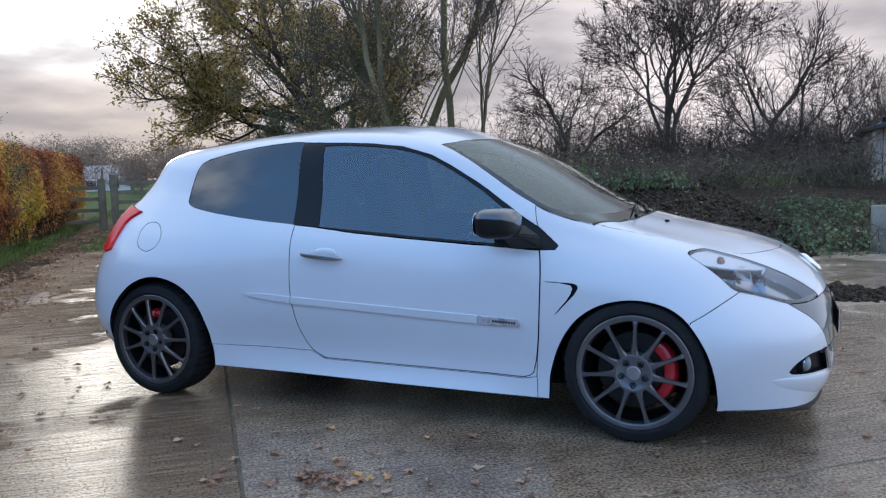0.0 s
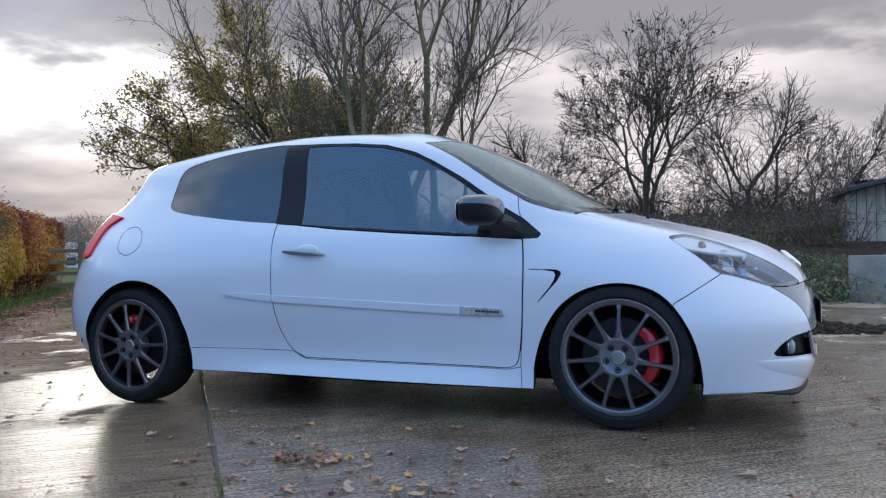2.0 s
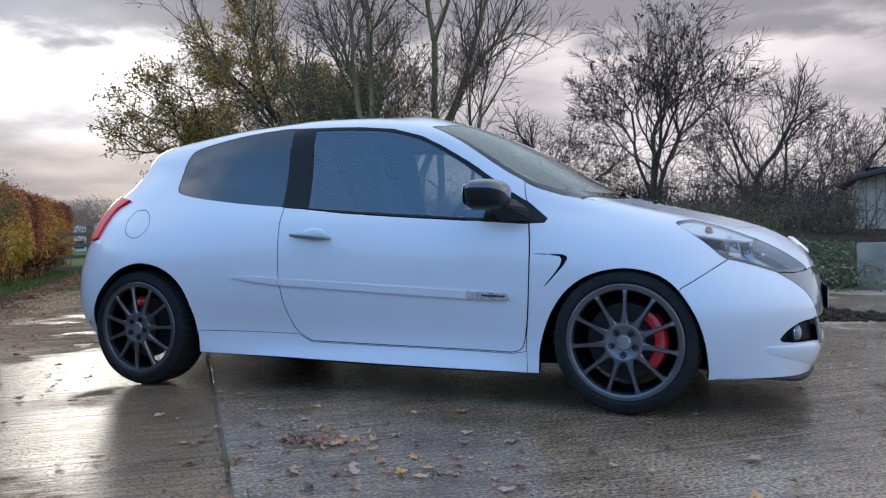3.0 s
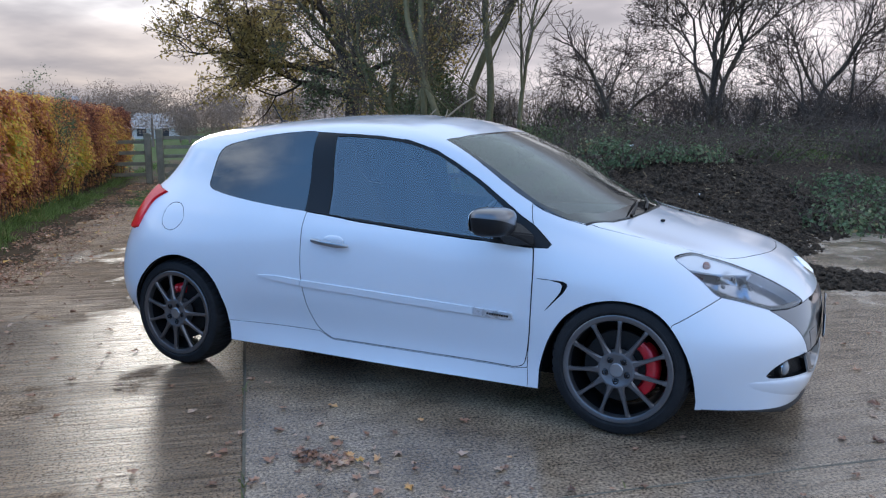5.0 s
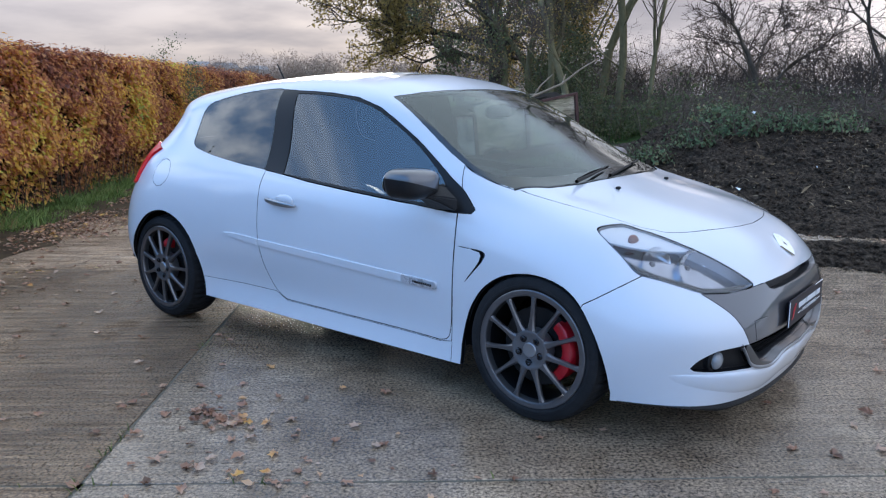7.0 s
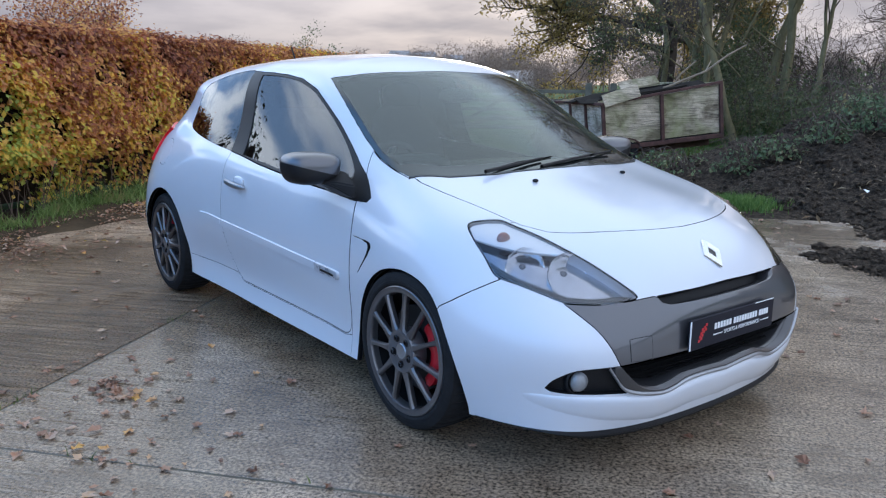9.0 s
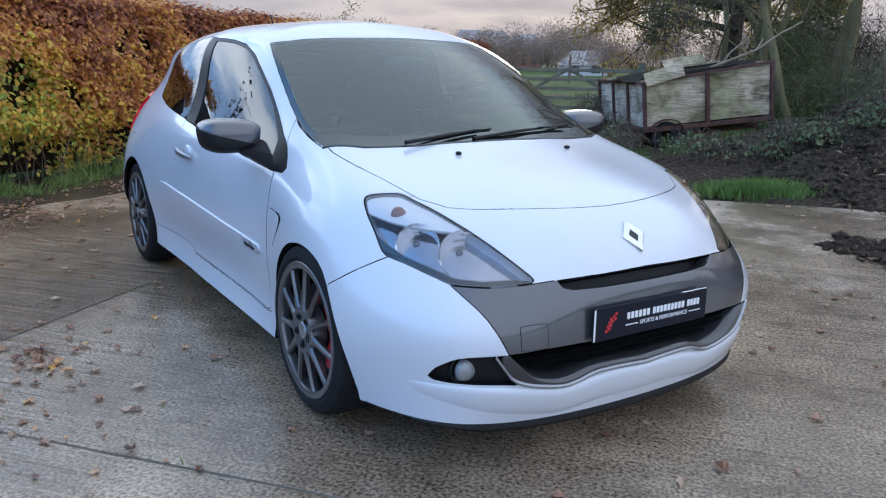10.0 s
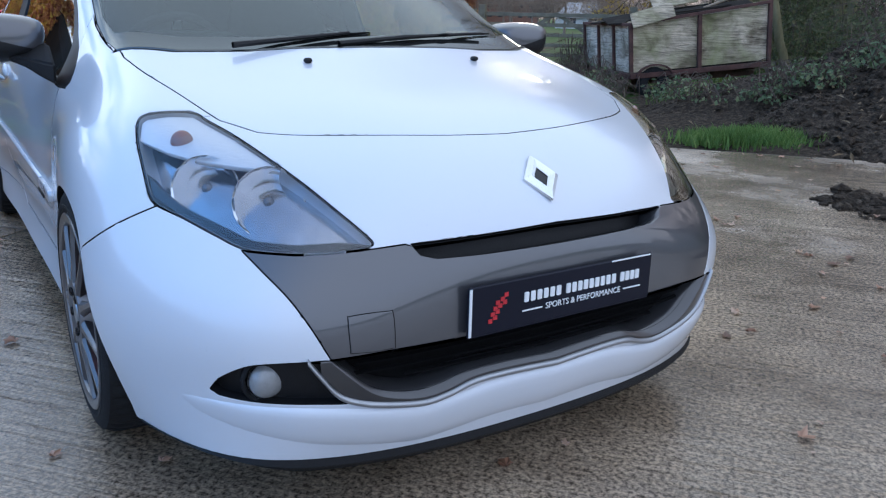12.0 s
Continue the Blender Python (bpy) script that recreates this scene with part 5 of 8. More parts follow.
# black lower lip under the bumper
us = np.linspace(U0, on_skin((1.66, -3, .19), (0, 1, 0))[0], 46)
low, low_n = skin(us, us * 0 + .004), skin_normal(us, us * 0 + .02)
bm = bmesh.new()
line = [(Vector(p), Vector((n[0], n[1], 0)).normalized()) for p, n in zip(low, low_n)]
line = [(Vector((p.x, -p.y, p.z)), Vector((n.x, -n.y, 0))) for p, n in reversed(line)] + line[1:]
loops = []
for i, (p, n) in enumerate(line):
    t_ = 1 - abs(2 * i / (len(line) - 1) - 1)
    d = .030 * min(1, max(0, t_ - .10) * 4)
    loops.append([bm.verts.new(q) for q in (p - n * .012 + Vector((0, 0, .006)), p + n * .001 + Vector((0, 0, .001)), p + n * .004 - Vector((0, 0, d * .55)), p - n * .006 - Vector((0, 0, d)), p - n * .06 - Vector((0, 0, d * .8)))])
for a, b in zip(loops, loops[1:]):
    for i in range(4):
        bm.faces.new((a[i], a[i + 1], b[i + 1], b[i]))
part("splitter", bm, BLACK, bumper, "black rubber lower lip")

# headlights: clear lens over a bowl with two round reflectors, an amber bulb and a dark bezel
LAMP_GREY = plain("lamp_housing_grey", (.15, .15, .165), .25, .6, .15, 20)
LAMP_SHELL = plain("lamp_shell", (.42, .42, .45), .14, 1, .2, 25, bump=.5, bump_scale=18)
LAMP_SILVER = plain("lamp_silver", (.74, .75, .78), .22, .45, .06, 30, bump=.35, bump_scale=70, stretch=(1, 1, 6))
LAMP_DARK = plain("lamp_bezel_black", (.014, .014, .016), .22, 0, .2, 20, coat=.5)
LAMP_UPPER = [(1.511, -.724, .797), (1.510, -.710, .805), (1.531, -.668, .8125), (1.565, -.622, .8125), (1.61, -.606, .800), (1.69, -.573, .775), (1.81, -.527, .728), (1.745, -.590, .730), (1.68, -.645, .735), (1.62, -.694, .747), (1.555, -.742, .766)]
LAMP_RIM = [(1.625, -.751, .710), (1.680, -.753, .668), (1.761, -.714, .638), (1.836, -.671, .613), (1.892, -.633, .595), (1.944, -.568, .589), (1.975, -.508, .589), (2.000, -.424, .602),
            (1.972, -.470, .607), (1.93, -.545, .602), (1.88, -.615, .608), (1.815, -.660, .632), (1.74, -.707, .656), (1.675, -.742, .688)]


def headlight(sgn):
    def own(arrays):
        p, f, n, _ = arrays
        return mirrored(p, f, n) if sgn > 0 else (p, f, n)

    p, f, n = own(panel_arrays(UV, triangles("headlight"), gap=.0018, depth=.003, offset=.001))
    q, g, m = own(panel_arrays(UV, triangles("headlight"), gap=.003, depth=.052, offset=-.004))
    count = len(triangles("headlight"))
    deep, dg, _ = own(panel_arrays(UV, triangles("headlight"), rim=False, offset=-.055))
    lens = mesh_object("headlight", p, f, CLEAR if sgn < 0 else CLOUDY, car, "clear glass headlight lens" if sgn < 0 else "yellowed headlight lens", n)
    lens.visible_shadow = False
    mesh_object("lamp_wall", q, g[count:], LAMP_SILVER, lens, "silver lamp housing wall")
    mesh_object("lamp_back", deep, dg, LAMP_SHELL, lens, "silver-grey inner housing")
    for name, outline, inset, thick, mat, label in (("indicator_chamber", LAMP_UPPER, .010, .012, LAMP_SILVER, "bright silver indicator chamber"), ("lamp_rim", LAMP_RIM, .008, .03, LAMP_DARK, "gloss black lower bezel")):
        a, b, c = own(lifted(corner(outline, closed=True, step=.012), -inset, step=.012, depth=thick))
        mesh_object(name, a, b, mat, lens, label, c)

    def aim(x, y, z, way):
        return Matrix.Translation((x, -y if sgn > 0 else y, z)) @ Vector((way[0], -way[1] if sgn > 0 else way[1], way[2])).to_track_quat("Y", "Z").to_matrix().to_4x4()
    for (x, y, z), r, way in (((1.716, -.652, .682), .066, (.88, -.42, .16)), ((1.820, -.556, .664), .070, (.92, -.30, .20))):
        bowl = ring_profile([(r * 1.06, .006), (r, .002), (r * .96, -.006), (r * .86, -.022), (r * .70, -.038), (r * .48, -.050), (r * .26, -.056), (r * .22, -.050)], 48)
        # flutes from top to bottom scatter the light sideways
        for v in bowl.verts:
            v.co.y += .0024 * math.cos(v.co.x * 300) * min(1, math.hypot(v.co.x, v.co.z) / r)
        o = part("reflector", bowl, REFLECTOR, lens, "fluted chrome reflector bowl")
        o.matrix_basis = aim(x, y, z, way)
        o = part("bulb", ring_profile([(.014, -.052), (.0135, -.022), (.011, -.014), (.006, -.011), (.001, -.010)], 20), LAMP_GREY, lens)
        o.matrix_basis = aim(x, y, z, way)
    o = part("bulb", blob((0, 0, 0), (.024, .010, .024), 2), AMBER, lens, "amber indicator bulb")
    o.matrix_basis = aim(1.630, -.672, .770, (.8, -.5, .3))
    return lens


headlight(-1)
headlight(1)

# wipers and washer jets
def rod(bm, pts, r, sides=7):
    v, f = tube_arrays([(a, b, r0, r1) for (a, r0), (b, r1) in zip(zip(pts, r), zip(pts[1:], r[1:]))], sides)
    ids = [bm.verts.new(tuple(q)) for q in v]
    for q in f:
        bm.faces.new([ids[k] for k in q])
    return bm


def tube_arrays(segments, sides):
    out_v, out_f = [], []
    for p0, p1, r0, r1 in segments:
        p0, p1 = Vector(p0), Vector(p1)
        d = (p1 - p0).normalized()
        s = d.cross(Vector((0, 0, 1)) if abs(d.z) < .9 else Vector((1, 0, 0))).normalized()
        t_ = d.cross(s)
        k0 = len(out_v)
        for k in range(sides):
            a = 2 * math.pi * k / sides
            o = s * math.cos(a) + t_ * math.sin(a)
            out_v += [p0 + o * r0, p1 + o * r1]
        out_f += [(k0 + 2 * k, k0 + (2 * k + 2) % (2 * sides), k0 + (2 * k + 3) % (2 * sides), k0 + 2 * k + 1) for k in range(sides)]
    return out_v, out_f


for arm, blade in ((((1.238, -.42, .952), (1.218, -.24, .968), (1.190, -.06, .984)), ((1.208, -.36, .956), (1.192, -.20, .972), (1.168, .02, .984))),
                   (((1.248, -.12, .956), (1.208, .12, .974), (1.118, .46, .984)), ((1.218, .05, .964), (1.168, .28, .980), (1.078, .52, .982)))):
    w = part("wiper", rod(bmesh.new(), arm, (.0085, .0065, .0045)), BLACK, car, "black wiper arm and blade")
    part("blade", rod(bmesh.new(), blade, (.0025, .005, .0025)), SHADE_RUBBER, w)
for s in (-1, 1):
    part("washer_jet", blob((1.361, s * .264, .918), (.012, .011, .007), 2.4, 16, 8), BLACK, bonnet)

# roof aerial
roof_uv = on_skin((-1.12, -.004, 5), (0, 0, -1))
roof_z = float(skin(np.array([roof_uv[0]]), np.array([roof_uv[1]]))[0][2])
aerial = part("aerial", blob((-1.12, 0, roof_z + .002), (.030, .018, .016), 2.2, 16, 10), BLACK, car, "short black roof aerial")
part("rod", rod(bmesh.new(), [(-1.13, 0, roof_z + .006), (-1.20, 0, roof_z + .115)], (.006, .004)), BLACK, aerial)

# cabin
def cabin():
    dash = blob((.80, 0, .80), (.42, .66, .125), 4, 40, 16)
    part("dashboard", dash, TRIM, car, "dark grey dashboard")
    hood = blob((.62, -.36, .925), (.14, .20, .05), 3)
    part("instrument_hood", hood, TRIM, car)
    wheel = bmesh.new()
    c, ax = Vector((.42, -.36, .86)), Vector((-.86, 0, .5)).normalized()
    s = Vector((0, 1, 0))
    t_ = ax.cross(s)
    loops = []
    for k in range(40):
        a = 2 * math.pi * k / 40
        o = s * math.cos(a) + t_ * math.sin(a)
        loops.append([wheel.verts.new(c + o * (.182 + .016 * math.cos(b)) + ax * .016 * math.sin(b)) for b in [math.pi * 2 * i / 10 for i in range(10)]])
    for a, b in zip(loops, loops[1:] + loops[:1]):
        for i in range(10):
            wheel.faces.new((a[i], a[(i + 1) % 10], b[(i + 1) % 10], b[i]))
    sw = part("steering_wheel", wheel, TRIM, car, "black steering wheel")
    part("wheel_boss", blob(c - ax * .02, (.06, .085, .06), 2.6), TRIM, sw)
    for ang in (0, 180, 270):
        a = radians(ang)
        o = s * math.cos(a) + t_ * math.sin(a)
        bm = rod(bmesh.new(), [tuple(c + o * .05), tuple(c + o * .175)], (.018, .014))
        part("wheel_spoke", bm, SATIN, sw)
    for y in (-.36, .36):
        cushion = blob((.02, y, .56), (.27, .25, .10), 3.5)
        seat = part("front_seat", cushion, CLOTH, car, "dark cloth sports seat")
        back = blob((-.30, y, .86), (.10, .245, .33), 3.2)
        for v in back.verts:
            v.co.x -= (v.co.z - .6) * .32
            v.co.y = y + (v.co.y - y) * (1 - .22 * max(0, (v.co.z - .95) / .25))
        part("backrest", back, CLOTH, seat)
        head = blob((-.46, y, 1.215), (.055, .125, .085), 3)
        part("headrest", head, CLOTH, seat)
        part("headrest_post", rod(bmesh.new(), [(-.44, y - .06, 1.08), (-.455, y - .06, 1.2)], (.007, .007)), SATIN, seat)
        part("headrest_post", rod(bmesh.new(), [(-.44, y + .06, 1.08), (-.455, y + .06, 1.2)], (.007, .007)), SATIN, seat)
    bench = part("rear_bench", blob((-.80, 0, .58), (.26, .58, .10), 4), CLOTH, car, "dark cloth rear bench")
    back = blob((-1.08, 0, .84), (.09, .58, .28), 4)
    for v in back.verts:
        v.co.x -= (v.co.z - .6) * .3
    part("backrest", back, CLOTH, bench)
    part("rear_view_mirror", blob((.555, -.02, 1.235), (.018, .115, .034), 3), GLOSS_BLACK, car, "black rear-view mirror")
    part("parcel_shelf", box(bmesh.new(), -1.55, -1.15, -.6, .6, .93, .96, .01), TRIM, car)
    part("cabin_floor", box(bmesh.new(), -1.6, 1.05, -.70, .70, .30, .36, .02), TRIM, car)
    part("bulkhead", box(bmesh.new(), .98, 1.05, -.66, .66, .36, .86, .02), TRIM, car)


cabin()

# ---------------------------------------------------------------- the place
ALONG = Vector((-.635, .772, 0)).normalized()      # the track's way, towards the field gate
ACROSS = Vector((.772, .635, 0)).normalized()      # from the hedge across the yard


def yard(a, c, z=0.0):
    """A place by its way along the track and across it."""
    return ALONG * a + ACROSS * c + Vector((0, 0, z))


def ease(x, lo, hi):
    t = np.clip((x - lo) / (hi - lo), 0, 1)
    return t * t * (3 - 2 * t)


def lumps(x, y, scale, seed=0.0, octaves=4):
    """Smooth random relief on arrays."""
    out, amp = np.zeros(np.shape(x)), 1.0
    f = np.vectorize(lambda p, q: noise.noise((p, q, seed)))
    for _ in range(octaves):
        out = out + amp * f(np.asarray(x) * scale, np.asarray(y) * scale)
        scale, amp = scale * 2.1, amp * .5
    return out


def bank(x, y):
    """Height of the earth bank and the field, without fine relief."""
    a = np.asarray(x) * ALONG.x + np.asarray(y) * ALONG.y
    c = np.asarray(x) * ACROSS.x + np.asarray(y) * ACROSS.y
    back = ease(a, 7.0, 8.6)
    b = ease(a, 3.9, 7.4) * ease((c - .9 - 1.3 * back) / (3.4 + .6 * back), 0, 1) * .78
    return b * (1 - .6 * ease(a, 22, 45)) - .012


def ground_sheet():
    def axis(lo, hi):
        fine = np.arange(lo, hi + .01, .30)
        far = np.array([3, 8, 16, 30, 55, 100, 180, 320, 600, 1100, 2000])
        return np.concatenate([lo - far[::-1], fine, hi + far])
    xs, ys = axis(-16, 9), axis(-8, 22)
    X, Y = np.meshgrid(xs, ys, indexing="ij")
    a = X * ALONG.x + Y * ALONG.y
    c = X * ACROSS.x + Y * ACROSS.y
    Z = bank(X, Y)
    near = (np.abs(X) < 40) & (np.abs(Y) < 40)
    on_yard = ((a < 4.2) & (c > -3.9)) | ((c > -3.9) & (c < .9) & (a < 10.2))
    rough_ground = np.where(on_yard, 0, 1.0) * near
    Z = Z + lumps(X, Y, .9, 2.0) * .045 * rough_ground - .02 * on_yard
    nx, ny = len(xs), len(ys)
    faces = [(i * ny + j, (i + 1) * ny + j, (i + 1) * ny + j + 1, i * ny + j + 1) for i in range(nx - 1) for j in range(ny - 1)]
    ob = mesh_object("ground", np.stack([X.ravel(), Y.ravel(), Z.ravel()], 1), faces, TURF)
    ob.data.materials.append(SOIL)
    bare = (a > 3.7) & (a < 9.5 + lumps(X, Y, .5, 6.0, 3) * 2.5) & (c > .8) & (c < 13)
    for poly, k in zip(ob.data.polygons, (i * ny + j for i in range(nx - 1) for j in range(ny - 1))):
        poly.material_index = int(bare.ravel()[k])
    return ob


ground = tagged(ground_sheet(), "rough grass field and earth reaching to the horizon", "ground", kind="structure")

# ---- concrete slabs of the track and the yard, with open joints between them
pavement = tagged(new("pavement"), "wet brushed concrete yard and track in slabs", "pavement", kind="structure")


def slab(a0, a1, c0, c1):
    """One slab with a slightly uneven, chipped rim and a rounded edge."""
    rnd = random.Random(int(a0 * 31 + c0 * 17))
    g = .0025
    a0, a1, c0, c1 = a0 + g, a1 - g, c0 + g, c1 - g
    ring = []
    for p, q in (((a0, c0), (a1, c0)), ((a1, c0), (a1, c1)), ((a1, c1), (a0, c1)), ((a0, c1), (a0, c0))):
        n = max(2, int(math.dist(p, q) / .22))
        ring += [(p[0] + (q[0] - p[0]) * k / n + rnd.uniform(-.003, .003), p[1] + (q[1] - p[1]) * k / n + rnd.uniform(-.003, .003)) for k in range(n)]
    bm = bmesh.new()
    ma, mc = (a0 + a1) / 2, (c0 + c1) / 2
    outer = [bm.verts.new(yard(a, c, -.08)) for a, c in ring]
    edge = [bm.verts.new(yard(a, c, -.010 + rnd.uniform(-.003, .002))) for a, c in ring]
    inner = [bm.verts.new(yard(a + .005 * (1 if a < ma else -1), c + .005 * (1 if c < mc else -1), -.0005)) for a, c in ring]
    n = len(ring)
    for k in range(n):
        bm.faces.new((outer[k], outer[(k + 1) % n], edge[(k + 1) % n], edge[k]))
        bm.faces.new((edge[k], edge[(k + 1) % n], inner[(k + 1) % n], inner[k]))
    bm.faces.new(inner)
    return bm


A_JOINTS = [-14.1, -8.05, -1.98, 4.05, 10.1]
for a0, a1 in zip(A_JOINTS, A_JOINTS[1:]):
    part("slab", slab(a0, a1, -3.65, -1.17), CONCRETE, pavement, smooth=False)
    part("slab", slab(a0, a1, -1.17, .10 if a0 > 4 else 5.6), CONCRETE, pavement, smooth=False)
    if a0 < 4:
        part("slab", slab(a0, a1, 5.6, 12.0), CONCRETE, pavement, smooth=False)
tagged(mesh_object("joint_filling", [tuple(yard(a, c, -.0025)) for a, c in ((-14.1, -1.18), (10.1, -1.18), (10.1, -1.16), (-14.1, -1.16), (-1.96, -3.65), (-2.0, -3.65), (-2.0, 12), (-1.96, 12),
                                                                          (4.07, -3.65), (4.03, -3.65), (4.03, 5.6), (4.07, 5.6))], [(0, 1, 2, 3), (4, 5, 6, 7), (8, 9, 10, 11)],
                   plain("joint_dirt", (.10, .088, .062), .8, vary=.5, scale=12, bump=.6, bump_scale=80)), "dirt packed into the slab joints", "joint", kind="structure")


# ---- many small leaves and blades as one mesh
def scatter_leaves(name, places, normals, sizes, mat, parent=None, fold=.25, seed=0, aspect=.62, kind="stuff", label="", category=""):
    """Folded leaf shapes: two triangles on each side of the midrib."""
    rng = np.random.default_rng(seed)
    n = len(places)
    d = rng.normal(size=(n, 3))
    nor = normals / np.maximum(np.linalg.norm(normals, axis=1), 1e-9)[:, None]
    d -= nor * np.sum(d * nor, axis=1)[:, None]
    d /= np.maximum(np.linalg.norm(d, axis=1), 1e-9)[:, None]
    s = np.cross(nor, d)
    L, W = sizes[:, None], sizes[:, None] * aspect * .5
    tip, base = places + d * L * .55, places - d * L * .45
    l = places + s * W + nor * L * fold * .5 + d * L * .05
    r = places - s * W + nor * L * fold * .5 + d * L * .05
    v = np.stack([base, l, tip, r], axis=1).reshape(-1, 3)
    idx = np.arange(n)[:, None] * 4
    f = np.concatenate([idx + np.array([0, 2, 1]), idx + np.array([0, 3, 2])])
    ob = mesh_object(name, v, f.tolist(), mat, parent, flat=True)
    if parent is None:
        tagged(ob, label, category, kind=kind)
    return ob


def blades(name, places, heights, mat, parent=None, seed=0, width=.006, lean=.35, label="", category="grass"):
    rng = np.random.default_rng(seed)
    n = len(places)
    a = rng.uniform(0, 2 * np.pi, n)
    side_ = np.stack([np.cos(a), np.sin(a), np.zeros(n)], 1) * width * rng.uniform(.7, 1.6, n)[:, None]
    b = rng.uniform(0, 2 * np.pi, n)
    bend = np.stack([np.cos(b), np.sin(b), np.zeros(n)], 1) * (heights * lean * rng.uniform(.2, 1.3, n))[:, None]
    up = np.stack([np.zeros(n), np.zeros(n), heights], 1)
    v = np.stack([places - side_, places + side_, places + up * .6 + bend * .4 + side_ * .6, places + up * .6 + bend * .4 - side_ * .6, places + up + bend], 1).reshape(-1, 3)
    i = np.arange(n)[:, None] * 5
    f = np.concatenate([i + np.array([0, 1, 2]), i + np.array([0, 2, 3]), i + np.array([3, 2, 4])])
    ob = mesh_object(name, v, f.tolist(), mat, parent, flat=True)
    if parent is None:
        tagged(ob, label, category, kind="stuff")
    return ob


# ---- branches as tapered tubes
def tubes(segments, sides):
    """Vertices and faces of tapered tubes; each segment is (start, end, radius, radius)."""
    p0 = np.array([s[0] for s in segments], float)
    p1 = np.array([s[1] for s in segments], float)
    r0 = np.array([s[2] for s in segments])
    r1 = np.array([s[3] for s in segments])
    d = p1 - p0
    d /= np.maximum(np.linalg.norm(d, axis=1), 1e-9)[:, None]
    ref = np.where(np.abs(d[:, 2:3]) < .9, np.array([[0, 0, 1.0]]), np.array([[1.0, 0, 0]]))
    s = np.cross(d, ref)
    s /= np.linalg.norm(s, axis=1)[:, None]
    t = np.cross(d, s)
    v = []
    for k in range(sides):
        a = 2 * math.pi * k / sides
        o = s * math.cos(a) + t * math.sin(a)
        v += [p0 + o * r0[:, None], p1 + o * r1[:, None]]
    v = np.stack(v, 1).reshape(-1, 3)
    i = np.arange(len(segments))[:, None] * 2 * sides
    f = np.concatenate([i + np.array([2 * k, (2 * k + 2) % (2 * sides), (2 * k + 3) % (2 * sides), 2 * k + 1]) for k in range(sides)])
    return v, f


def grow(rnd, start, way, length, radius, levels, spread, up, out, tips, wander=.22, kids=(3, 5), shrink=.62, bare=.25, depth=0, bend=None):
    bend = wander if bend is None else bend
    """Grows one branch and its children; segments go to out[level], twig ends to tips."""
    n = max(3, int(length / (.45 if depth == 0 else .28)))
    p, d = Vector(start), Vector(way).normalized()
    path = [p.copy()]
    for k in range(n):
        r0 = radius * (1 - .72 * k / n)
        r1 = radius * (1 - .72 * (k + 1) / n)
        d = (d + Vector((rnd.gauss(0, wander), rnd.gauss(0, wander), rnd.gauss(0, wander) + up * .12))).normalized()
        q = p + d * (length / n)
        out[min(depth, len(out) - 1)].append((tuple(p), tuple(q), r0, r1))
        p = q
        path.append(p.copy())
    if depth == levels - 1:
        tips += [(q, d.copy()) for q in path[len(path) // 2::2]]
    if depth >= levels:
        tips.append((path[-1], d.copy()))
        tips.append((path[len(path) // 2], d.copy()))
        tips.append((path[len(path) // 4], d.copy()))
        return
    count = rnd.randint(*kids) + (3 if depth == 0 else 0)
    for k in range(count):
        f = bare + (1 - bare) * (k + rnd.random()) / count
        i = min(int(f * n), n - 1)
        base = path[i].lerp(path[i + 1], f * n - i)
        axis = Vector((rnd.gauss(0, 1), rnd.gauss(0, 1), rnd.gauss(0, 1)))
        axis = (axis - d * axis.dot(d)).normalized()
        here = (path[i + 1] - path[i]).normalized()
        w = (here * math.cos(spread) + axis * math.sin(spread) + Vector((0, 0, up * .3))).normalized()
        grow(rnd, base, w, length * shrink * rnd.uniform(.7, 1.15) * (1.15 - .5 * f), max(radius * (1 - .72 * f) * .58, .0035), levels, spread, up, out, tips, bend, kids, shrink, .15, depth + 1, bend)


def runs(segments):
    """Splits a list of segments into the single branches that it holds."""
    out = []
    for s in segments:
        if out and out[-1][-1][1] == s[0]:
            out[-1].append(s)
        else:
            out.append([s])
    return out


